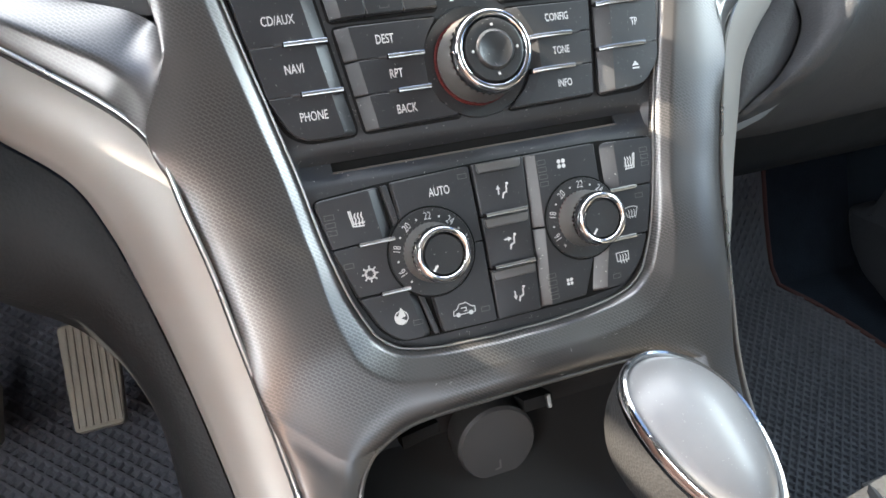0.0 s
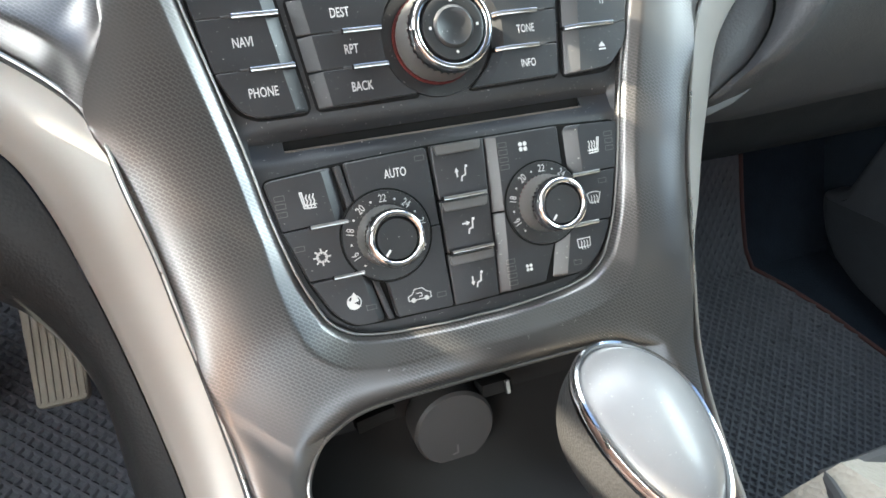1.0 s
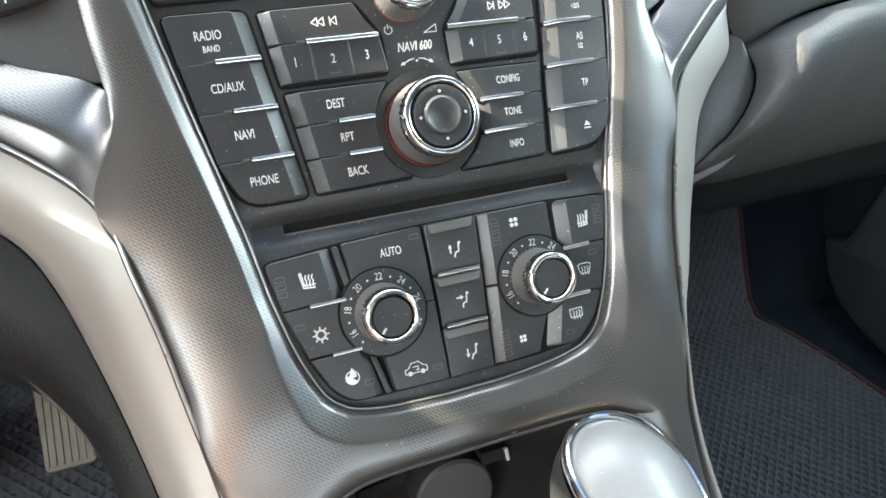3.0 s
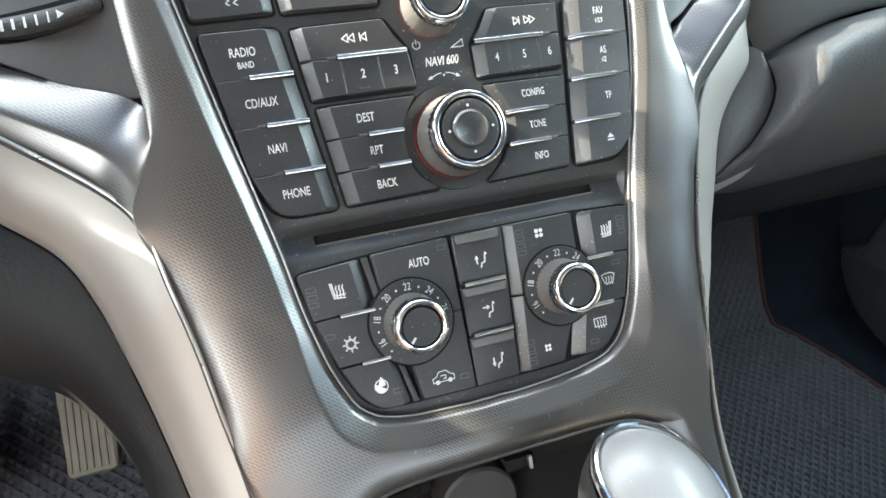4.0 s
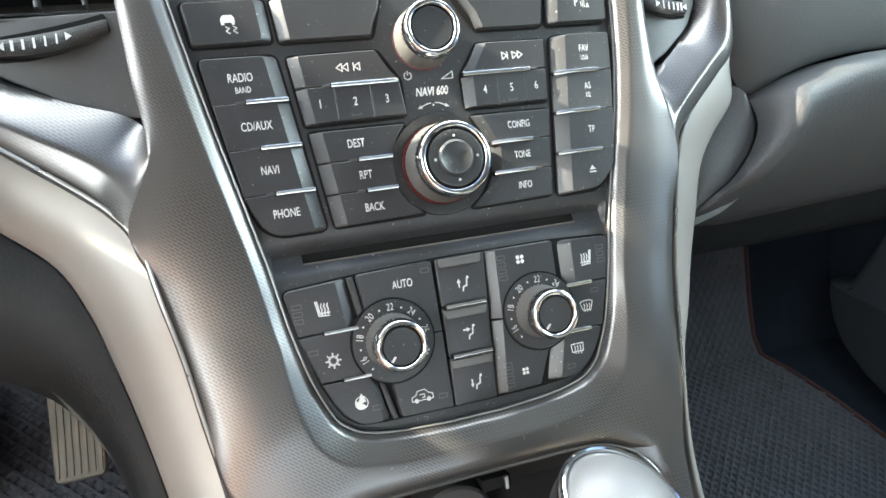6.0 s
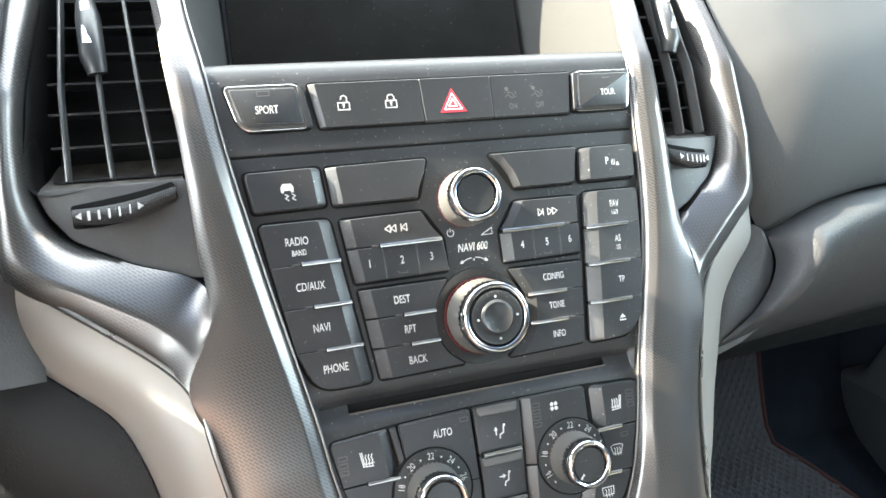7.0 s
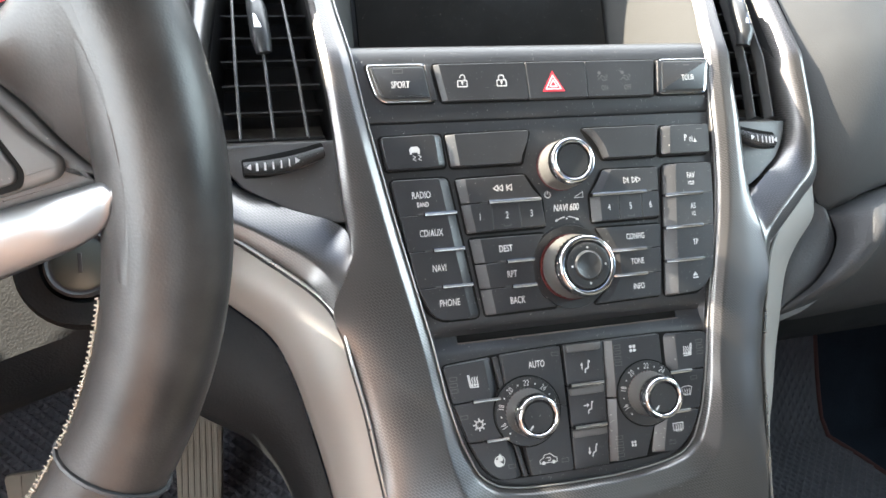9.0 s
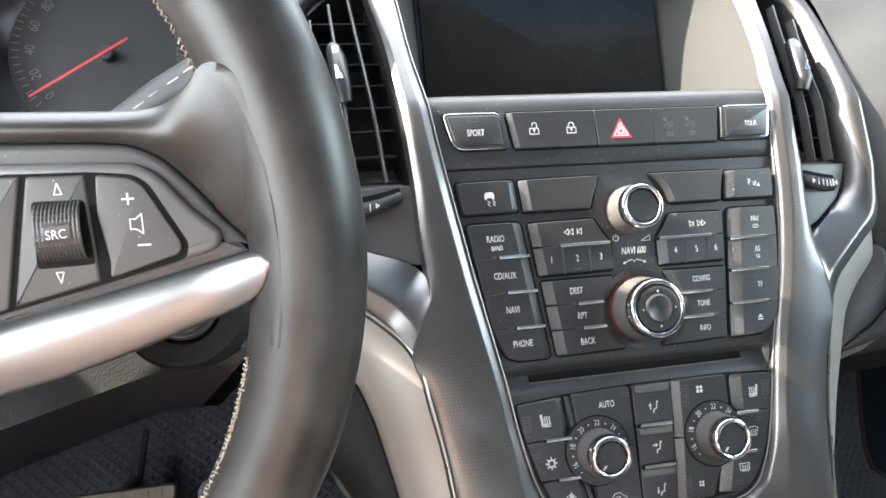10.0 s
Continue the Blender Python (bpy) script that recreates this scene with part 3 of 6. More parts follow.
def fascia_front():
    """Radio and climate fascia with the disc slot cut through between them."""
    slot_z = (-0.0785, -0.0735)
    bm = bmesh.new()

    def xs(z):
        for (a, b) in zip(lower, lower[1:]):
            if b[1] <= z <= a[1]:
                t = (z - a[1]) / (b[1] - a[1] or 1)
                return a[0] + (b[0] - a[0]) * t
        return lower[-1][0]
    zs = sorted({0.0585, 0.055, -0.066, -0.0695, slot_z[1], slot_z[0], -0.0825, -0.0845, *[0.05 - i * 0.01 for i in range(22) if 0.05 - i * 0.01 > -0.163], -0.1655, -0.1690, -0.1702}, reverse=True)

    def y(z):
        if -0.0735 <= z <= -0.0655:
            return 0.0035 + 0.0075 * ((-0.0655 - z) / 0.008) ** 1.4
        if -0.0845 <= z <= -0.0785:
            return 0.0035 + 0.0045 * (z + 0.0845) / 0.006
        return 0.0035
    prev = None
    for z in zs:
        x0 = xs(z)
        cols = [x0, -0.093, -0.078, 0.074, 0.089, 2 * MID - x0]
        cols = sorted(cols)
        if z < -0.12:
            cols = [x0 + (2 * MID - 2 * x0) * i / 5 for i in range(6)]
        row = []
        for i, x in enumerate(cols):
            yy = y(z) if 1 < i < 4 or z < -0.12 else (0.0035 if i in (0, 5) else (y(z) + 0.0035) / 2)
            row.append(bm.verts.new((x, yy, z)))
        if prev:
            for i in range(5):
                if prev_z == slot_z[1] and 2 <= i < 3:
                    continue
                bm.faces.new((prev[i], prev[i + 1], row[i + 1], row[i]))
        prev, prev_z = row, z
    return bm


part("faceplate", fascia_front(), FACE, fascia)
part("slot_throat", box(-0.079, 0.075, 0.0125, 0.03, -0.0795, -0.0725), SHADE_BLACK, fascia, "dark dusty disc slot")
part("slot_lip", tube([(-0.078 + 0.152 * i / 20, 0.0085, -0.0785) for i in range(21)], 0.0007, n=6), material("dusty felt", (0.09, 0.075, 0.065), 0.95, grain=0.8, grain_size=0.001), fascia, "dusty brown felt edge")


# ---- buttons ----
def button(owner, outline, name="button", bevel_sides=None, front=-0.0005, back=0.006, r=0.0015, bevel=0.0007, label="", mat=None):
    """A push button; bevel_sides gives the width of the sloping facet along each side of its outline."""
    if not bevel_sides:
        return part(name, plate(mm(outline), front, back, bevel, r), mat or BUTTON, owner, label)
    base = rounded(mm(outline), r)
    top = mm(outline)
    n = len(top)
    new_top = []
    lines = []
    area = sum(top[i - 1][0] * top[i][1] - top[i][0] * top[i - 1][1] for i in range(n))
    sg = 1 if area > 0 else -1
    for i in range(n):
        a, b = Vector(top[i]), Vector(top[(i + 1) % n])
        d = (b - a).normalized()
        nr = Vector((-d.y, d.x)) * sg
        w = bevel_sides[i] / 1000
        lines.append((a + nr * w, d))
    for i in range(n):
        p, d = lines[i - 1]
        q, e = lines[i]
        den = d.x * e.y - d.y * e.x
        t = ((q - p).x * e.y - (q - p).y * e.x) / den if abs(den) > 1e-9 else 0
        new_top.append(p + d * t)
    tp = rounded(new_top, r * 0.7 if not isinstance(r, (list, tuple)) else [k * 0.7 for k in r])
    rise = max(0.0012, min(0.0036, 0.55 * max(bevel_sides) / 1000))
    rows = [[(p.x, back, p.y) for p in base], [(p.x, front + rise + 0.0003, p.y) for p in base], [(p.x, front + rise, p.y) for p in inset(base, 0.0003)],
            [(p.x, front + 0.0002, p.y) for p in inset(tp, -0.0003)], [(p.x, front, p.y) for p in tp]]
    bm = grid_mesh(rows, closed_v=True)
    bm.verts.ensure_lookup_table()
    k = len(base)
    bm.faces.new(bm.verts[4 * k:])
    bm.faces.new(list(reversed(bm.verts[:k])))
    return part(name, bm, mat or BUTTON, owner, label, angle=20)


def gap_shade(owner, outline, grow=1.2, y=0.003, r=0.002):
    """Near-black sheet that paints the shade of the gap round a button group."""
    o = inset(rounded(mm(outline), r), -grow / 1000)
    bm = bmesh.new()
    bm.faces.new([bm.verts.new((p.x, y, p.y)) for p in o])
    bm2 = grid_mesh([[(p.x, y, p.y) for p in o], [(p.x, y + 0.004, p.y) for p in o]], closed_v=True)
    return part("button_bed", join(bm, bm2), SHADE_BLACK, owner)


def bar(owner, x0, x1, z, slope=0.0, y=-0.0012, facet=0.0):
    """A thin chrome divider at a button's lower edge, bent back over a sloping facet, with its dark notch."""
    p = [(x0 / 1000, y, z / 1000), (x1 / 1000, y, (z + slope) / 1000)]
    if facet:
        p.insert(0, (x0 / 1000, y + 0.0030, z / 1000))
        p[1] = ((x0 + facet) / 1000, y, z / 1000)
    q = [(x0 - 0.6, z + 1.1), (x1 + 0.6, z + 1.1), (x1 + 0.6, z - 1.1), (x0 - 0.6, z - 1.1)]
    # The slot is a near-black plate; its shade is in the colour.
    part("divider_slot", plate(mm(q), min(y + 0.0004, -0.0008), 0.004, 0.0001, 0.0005) if not facet else plate(mm(q), 0.0005, 0.004, 0.0001, 0.0005), SHADE_BLACK, owner)
    return part("divider", tube(p, 0.0012, n=10, flat=0.75), BARM, owner)


LEGEND_Y = -0.00065
radio = thing("radio_unit", "black car radio control panel with chrome dividers and dusty buttons", "car radio", (MID, 0.004, -0.006))
gap_shade(radio, [(-116, 50.5), (-78, 51), (-76.5, 30.5), (-113.5, 30)])
gap_shade(radio, [(-112, 24), (-76, 24), (-64, -63), (-87, -63), (-95, -58.5), (-99.8, -47)], r=0.004)
gap_shade(radio, [(71, 24), (105, 23.5), (99, -50), (88, -62), (63, -62.5)], r=0.004)
gap_shade(radio, [(72, 49.5), (106, 49.5), (105, 30), (70, 30)])
gap_shade(radio, [(-71, 22.5), (-26, 23), (-16, 7), (-16, -11), (-67, -11.5)])
gap_shade(radio, [(28, 23), (66, 22.5), (64, -10.5), (17, -10.5), (17, 7)])
gap_shade(radio, [(-66, -15), (-17, -15), (-26, -30), (-26, -47), (-13, -62), (-60, -62.5)])
gap_shade(radio, [(19, -14.5), (64, -15), (59, -61.5), (13, -62.5), (27, -46), (27, -30)])
gap_shade(radio, [(-75, 50.5), (-20, 51), (-27, 30), (-73, 30)])
gap_shade(radio, [(16, 50.5), (70, 50.5), (66, 30), (29, 30)])

esp = button(radio, [(-116, 50.5), (-78, 51), (-76.5, 30.5), (-113.5, 30)], bevel_sides=[0.6, 4.5, 0.6, 1], r=0.003)
blank_l = button(radio, [(-75, 50.5), (-20.5, 51), (-22, 44), (-26, 36), (-27.5, 30), (-73, 30)], bevel_sides=[0.6, 1.2, 1.2, 1.2, 0.6, 5], r=0.0015)
blank_r = button(radio, [(16, 50.5), (70, 50.5), (66, 30), (29, 30), (26.5, 38), (22, 45)], bevel_sides=[0.6, 0.8, 0.6, 3.2, 3.2, 3.2], r=0.0015)
park = button(radio, [(72, 49.5), (106, 49.5), (105, 30), (70, 30)], bevel_sides=[0.6, 0.8, 0.6, 5], r=0.003, front=-0.0024)
rad = button(radio, [(-112, 24), (-76, 24), (-73, 2.5), (-109, 2)], bevel_sides=[0.6, 6, 0.2, 0.8], r=[0.003, 0.003, 0.0003, 0.0003])
cd = button(radio, [(-108.7, 1.7), (-73, 1.8), (-70, -19.7), (-105.2, -19.9)], bevel_sides=[0.2, 6, 0.2, 0.8], r=0.0004)
nav = button(radio, [(-105, -20.4), (-70, -20.3), (-67, -41.9), (-101.5, -42.2)], bevel_sides=[0.2, 6, 0.2, 0.8], r=0.0004)
pho = button(radio, [(-101.3, -42.7), (-67, -42.5), (-64, -63), (-93, -63)], bevel_sides=[0.2, 6, 0.6, 0.8], r=[0.0004, 0.0004, 0.003, 0.013])
fav = button(radio, [(71, 24), (105, 23.5), (104, 3.4), (69, 3.6)], bevel_sides=[0.6, 0.8, 0.2, 7], r=[0.003, 0.003, 0.0003, 0.0003], front=-0.0024)
as12 = button(radio, [(69, 3.1), (104, 2.9), (102, -17.8), (67, -17.9)], bevel_sides=[0.2, 0.8, 0.2, 7], r=0.0004, front=-0.0024)
tp = button(radio, [(67, -18.4), (102, -18.3), (99.4, -39.6), (65, -39.8)], bevel_sides=[0.2, 0.8, 0.2, 7], r=0.0004, front=-0.0024)
ej = button(radio, [(65, -40.3), (99.3, -40.1), (98, -50), (88, -61), (63, -62.5)], bevel_sides=[0.2, 0.8, 0.8, 0.6, 7], r=[0.0004, 0.0004, 0.006, 0.008, 0.002], front=-0.0024)
rew = button(radio, [(-71, 22.5), (-27, 23), (-22, 14), (-16.5, 7), (-69, 7)], bevel_sides=[0.6, 1, 1, 0.3, 5], r=0.001)
one = button(radio, [(-69, 6.3), (-51, 6.3), (-50.5, -11), (-66.8, -11.4)], bevel_sides=[0.2, 0.2, 0.6, 5], r=0.0006)
two = button(radio, [(-50.5, 6.3), (-33, 6.3), (-32.5, -10.8), (-50, -11)], bevel_sides=[0.2, 0.2, 0.6, 0.2], r=0.0006)
three = button(radio, [(-32.5, 6.3), (-17, 6.3), (-15.5, -10.4), (-32, -10.8)], bevel_sides=[0.2, 0.8, 0.6, 0.2], r=0.0006)
fwd = button(radio, [(28, 23), (66, 22.5), (65, 7.3), (17, 7.2), (22.5, 14)], bevel_sides=[0.6, 0.8, 0.3, 4, 4], r=0.001)
four = button(radio, [(17, 6.6), (35.3, 6.5), (34.8, -10.4), (17, -10.4)], bevel_sides=[0.2, 0.2, 0.6, 5.5], r=0.0006)
five = button(radio, [(35.8, 6.5), (51.6, 6.4), (51, -10.2), (35.3, -10.4)], bevel_sides=[0.2, 0.2, 0.6, 0.2], r=0.0006)
six = button(radio, [(52.1, 6.4), (65.2, 6.3), (64, -10), (51.5, -10.2)], bevel_sides=[0.2, 0.8, 0.6, 0.2], r=0.0006)
des = button(radio, [(-66, -15), (-17, -15), (-22.5, -22), (-26, -30.3), (-64, -30.3)], bevel_sides=[0.6, 0.8, 0.8, 0.2, 6], r=0.0008)
rpt = button(radio, [(-64, -31), (-26.3, -31), (-26, -46), (-62.2, -46)], bevel_sides=[0.2, 0.8, 0.2, 6], r=0.0005)
bck = button(radio, [(-62, -46.7), (-26, -46.7), (-22, -54), (-13, -61.5), (-60, -62.5)], bevel_sides=[0.2, 0.8, 0.8, 0.6, 6], r=0.001)
cfg = button(radio, [(19, -14.5), (64, -15), (62.3, -29.7), (27.3, -29.7), (23.5, -22)], bevel_sides=[0.6, 0.8, 0.2, 4, 4], r=0.0008)
ton = button(radio, [(27.4, -30.4), (62.2, -30.4), (60.8, -45.8), (27, -45.8)], bevel_sides=[0.2, 0.8, 0.2, 5], r=0.0005)
inf = button(radio, [(27, -46.5), (60.7, -46.5), (59, -61.5), (13, -62.5), (22.5, -54)], bevel_sides=[0.2, 0.8, 0.6, 4, 4], r=0.001)
for x0, x1, z, front, facet in ((-93, -73.2, 2.1, 0, 0), (-89.5, -70.2, -20, 0, 0), (-86, -67.2, -42.3, 0, 0),
                                (69.6, 95, 3.3, -0.0019, 7), (67.6, 93, -18.1, -0.0019, 7), (65.6, 91, -40, -0.0019, 7),
                                (-52, -18, 6.8, 0, 0), (17, 55, 6.9, -0.0002, 0), (-44, -26.5, -30.6, 0, 0), (-42, -26, -46.3, 0, 0),
                                (27.6, 51, -30, -0.0002, 5), (27.3, 50, -46.1, -0.0002, 5)):
    bar(radio, x0, x1, z, y=front - 0.0012, facet=facet)
    side = x1 + 2.2 if x0 > 10 else x0 - 2.2
    part("notch", plate(mm([(side - 2.2, z + 0.7), (side + 2.2, z + 0.7), (side + 2.2, z - 0.5), (side - 2.2, z - 0.5)]), front - 0.0008, 0.004, 0.0002, 0.0003), GAP, radio)


# ---- knobs ----
def knob(owner, cx, cz, r0, r1, front, cap=None, pointer=None, teeth=38, name="knob", skirt=0.0):
    """A turning knob: knurled waist, polished rim and a matte cap."""
    x, z = cx / 1000, cz / 1000
    n = teeth * 2
    rows = [[(x + r0 * 0.97 * math.cos(2 * math.pi * j / n), 0.003, z + r0 * 0.97 * math.sin(2 * math.pi * j / n)) for j in range(n)]]
    for i in range(13):
        rr = r0 * (1.0 - 0.06 * i / 12)
        y = front * (0.04 + 0.66 * i / 12)
        row = []
        for j in range(n):
            a = 2 * math.pi * j / n
            w = 0.00042 if (j + i) % 2 else -0.00038
            row.append((x + (rr + w) * math.cos(a), y, z + (rr + w) * math.sin(a)))
        rows.append(row)
    k = part(name, grid_mesh(rows, closed_v=True), KNURL, owner, "knurled metal turning knob", angle=12)
    wide = r0 * 0.945 - r1
    rimp = [(r0 * 0.90, front * 0.68), (r0 * 0.935, front * 0.71)]
    for i in range(9):
        b = math.pi * i / 8
        rimp.append((r1 + wide / 2 + wide / 2 * math.cos(b), front * (0.84 + 0.20 * math.sin(b) ** 0.8)))
    part("chrome_rim", lathe(rimp + [(r1 * 0.985, front * 0.86)], x, z, 72, caps=False), CHROME, k, "polished chrome rim")
    part("cap", lathe([(r1, front * 0.86), (r1 * 0.985, front * 0.955), (r1 * 0.95, front * 0.975), (r1 * 0.5, front * 0.965), (0.0, front * 0.96)], x, z, 48), CAP, k, "matte black cap")
    if pointer is not None:
        a = radians(pointer)
        part("pointer", strokes([[(0.66 * r1 * math.cos(a), 0.66 * r1 * math.sin(a)), (0.94 * r1 * math.cos(a), 0.94 * r1 * math.sin(a))]], 0.0011, front * 0.985, (x, z)), PRINT, k, smooth=False)
    return k


knob(radio, -1.5, 27, 0.0153, 0.0104, -0.019, name="volume_knob")
part("red_glow_ring", lathe([(0.0155, 0.0034), (0.0156, 0.0026), (0.0152, 0.0024), (0.0148, 0.003)], -0.0015, 0.027, 48), material("dim red ring", (0.10, 0.012, 0.012), 0.5), radio)
part("knob_bowl", lathe([(0.0268, 0.0036), (0.0264, 0.0022), (0.0256, 0.0022), (0.0235, 0.0034), (0.0, 0.0034)], -0.0005, -0.0375, 64), CAP, radio)
menu = knob(radio, -0.5, -37.5, 0.0200, 0.0142, -0.0220, name="menu_knob")
part("red_glow_ring", lathe([(0.0209, 0.0034), (0.0210, 0.0022), (0.0206, 0.0016), (0.0200, 0.003)], -0.0005, -0.0375, 60), bpy.data.materials["dim red ring"], radio)
part("joystick_dish", lathe([(0.0142, -0.0215), (0.0138, -0.0228), (0.0125, -0.0232), (0.0092, -0.0226), (0.0088, -0.0234), (0.0078, -0.0240), (0.0060, -0.0232), (0.0, -0.0226)], -0.0005, -0.0375, 48), CAP, menu)
for a in (0, 90, 180, 270):
    part("direction_mark", patch([ring(0.0007, 8)[:-1]], -0.0233, (-0.0005 + 0.0108 * math.cos(radians(a)), -0.0375 + 0.0108 * math.sin(radians(a)))), PRINT, menu, smooth=False)

# ---- climate panel ----
climate = thing("climate_unit", "black climate control panel with two temperature knobs", "climate control", (MID, 0.004, -0.125))
gap_shade(climate, [(-91, -90), (-57, -87.5), (-15, -86), (14, -86), (54, -86), (89, -88), (84.5, -112), (78, -137), (71, -152), (60, -161.5), (36, -163.5), (-14, -163.5), (-47, -163), (-63, -162), (-71, -155), (-79, -138)], r=0.004, grow=0.8)
seat_l = button(climate, [(-91, -90), (-60, -88), (-57.5, -111.8), (-86.8, -112.8)], bevel_sides=[0.6, 5, 0.3, 0.8], r=[0.004, 0.002, 0.0005, 0.0005])
ac = button(climate, [(-86.6, -113.6), (-57, -112.8), (-50, -137), (-79.2, -137)], bevel_sides=[0.3, 0.3, 0.3, 0.8], r=0.0005)
wheel_heat = button(climate, [(-78.8, -138), (-52, -138), (-47.5, -162.5), (-63, -162), (-71.5, -154)], bevel_sides=[0.3, 3.5, 0.6, 0.8, 0.8], r=[0.0005, 0.0005, 0.003, 0.006, 0.006])
auto = button(climate, [(-54.5, -87.3), (-15, -86), (-14.2, -122.6), (-51, -122.6)], bevel_sides=[0.6, 0.5, 0.2, 1], r=[0.002, 0.002, 0.0005, 0.0005])
recirc = button(climate, [(-47, -123.4), (-14.2, -123.4), (-13.8, -163.2), (-42, -162.5)], bevel_sides=[0.2, 0.5, 0.6, 1], r=[0.0005, 0.0005, 0.002, 0.002])
part("spacer", plate(mm([(-59, -88.3), (-56, -88), (-51, -120), (-54, -120)]), 0.0005, 0.006, 0.0003, 0.0005), BUTTON, climate)
part("spacer", plate(mm([(-51, -141), (-48.5, -141), (-43.5, -162.3), (-46.3, -162.3)]), 0.0005, 0.006, 0.0003, 0.0005), BUTTON, climate)
vent_up = button(climate, [(-13, -86), (14, -86), (12.8, -111.5), (-12.7, -111.5)], r=0.001)
vent_mid = button(climate, [(-12.7, -112.3), (12.8, -112.3), (11.6, -137.5), (-12.7, -137.5)], r=0.001)
vent_low = button(climate, [(-12.7, -138.3), (11.6, -138.3), (10.2, -163), (-13, -163.2)], r=0.001)
fan_up = button(climate, [(15, -86), (54, -86), (54, -122.6), (14, -122.6)], bevel_sides=[0.6, 0.5, 0.2, 5.5], r=[0.001, 0.001, 0.0005, 0.0005])
fan_dn = button(climate, [(13.9, -123.4), (52, -123.4), (36.5, -162), (11.3, -163)], bevel_sides=[0.2, 0.5, 0.6, 5.5], r=[0.0005, 0.0005, 0.001, 0.001])
seat_r = button(climate, [(58, -86.5), (89, -88), (84.7, -111.3), (58, -111.3)], bevel_sides=[0.6, 0.8, 0.3, 7], r=[0.004, 0.004, 0.0005, 0.0005])
screen_heat = button(climate, [(57, -112.2), (84.5, -112.2), (78.3, -136.6), (50, -136.6)], bevel_sides=[0.3, 0.8, 0.3, 0.3], r=0.0005)
rear_heat = button(climate, [(47, -137.4), (78, -137.4), (71, -151.5), (60, -161.5), (41.5, -162)], bevel_sides=[0.3, 0.8, 0.8, 0.6, 7], r=[0.0005, 0.003, 0.006, 0.006, 0.002])
for b, x, z in ((vent_up, 0.5, -87.8), (vent_mid, 0, -114.6), (vent_low, -0.5, -140.6)):
    part("pad", plate(mm([(x - 12, z + 1.6), (x + 11.5, z + 1.6), (x + 10.5, z - 3), (x - 11.5, z - 3)]), -0.0022, 0.002, 0.0006, 0.0015), PADP, b, "satin grey button lip")
for x0, x1, z in ((-11, 11, -111.3), (-11, 10.5, -137.3), (-74, -57, -113), (-68, -54, -137.5), (58.5, 74, -111.8), (56, 70, -137)):
    bar(climate, x0, x1, z, y=-0.0026 if abs(x0) < 20 else -0.0013)

TEMP = ["16", "18", "20", "22", "24", "26", "28"]
for cx, cz, r in ((-40.5, -123, 21.0), (41.0, -122.5, 20.5)):
    x, z = cx / 1000, cz / 1000
    dial = part("temperature_dial", lathe([(r / 1000 * 1.0, 0.004), (r / 1000, -0.0012), (r / 1000 * 0.985, -0.0018), (r / 1000 * 0.62, -0.0019), (0.0, -0.0019)], x, z, 72), CAP, climate, "black temperature dial with white numbers")
    # Gap round the dial: a proud near-black ring painted as its shade.
    part("dial_gap", lathe([(r / 1000 * 1.045, 0.003), (r / 1000 * 1.045, -0.0009), (r / 1000 * 1.0, -0.0009)], x, z, 72, caps=False), SHADE_BLACK, climate)
    for i, t in enumerate(TEMP):
        a = 88 + (3 - i) * 38.5
        rr = 0.0172
        legend("number", lettering(t, 0.0036, -0.00205, (x + rr * math.cos(radians(a)), z + rr * math.sin(radians(a))), squeeze=0.75, turn=a - 90), dial)
    for i in range(8):
        a = 88 + (3.5 - i) * 38.5
        legend("dot", patch([ring(0.00055, 8)[:-1]], -0.00205, (x + 0.0172 * math.cos(radians(a)), z + 0.0172 * math.sin(radians(a)))), dial)
    knob(climate, cx, cz, 0.0140, 0.0093, -0.021, pointer=228, name="temperature_knob")
    part("red_glow_ring", lathe([(0.0139, -0.0017), (0.0140, -0.0021), (0.0137, -0.0022), (0.0132, -0.0019)], x, z, 48), bpy.data.materials["dim red ring"], climate)

# ---- switch strip above the radio ----
strip = thing("switch_strip", "dark plastic switch strip with hazard and lock buttons", "switch panel", (MID, 0.006, 0.084))


def strip_body():
    """Face of the strip, rolling back at the top into the floor of the display hood."""
    rows = []
    for z, y in ((0.0590, 0.012), (0.0592, 0.0048), (0.0605, 0.0036), (0.066, 0.0030), (0.098, 0.0044), (0.1035, 0.0058), (0.1075, 0.0085), (0.1095, 0.0125), (0.1102, 0.020), (0.112, 0.05), (0.116, 0.095)):
        t = (min(z, 0.11) - 0.0585) / 0.0505
        x0 = -0.1218 - 0.0075 * t
        k = min(1.0, max(0.0, (y - 0.0125) / 0.08))
        x0 = x0 * (1 - k) + k * -0.114
        x1 = 2 * MID - (-0.1218 - 0.0075 * t)
        x1 = x1 * (1 - k) + k * 0.108
        rows.append([(x0 + (x1 - x0) * i / 16, y, z) for i in range(17)])
    return grid_mesh(rows)


part("strip_face", strip_body(), FACE, strip, angle=50)
gap_shade(strip, [(-79, 94.7), (73, 94.7), (70, 70.5), (-75, 70.8)], y=0.0025, grow=0.9)
gap_shade(strip, [(-121, 95), (-83, 95), (-79.5, 71), (-110, 71), (-116, 76)], y=0.0025, grow=0.6)
gap_shade(strip, [(75, 95), (113, 95), (109, 71), (72.5, 71)], y=0.0025, grow=0.6)


def framed_switch(outline, facets):
    f = part("chrome_frame", plate(mm(outline), 0.0004, 0.006, 0.0008, 0.004), CHROME, strip, "polished chrome switch frame")
    inner = inset(rounded(mm(outline), 0.004), 0.0022)
    return button(strip, [(p.x * 1000, p.y * 1000) for p in inner[::1]], front=-0.0006, back=0.004, r=0.0002, bevel=0.0008, name="switch")


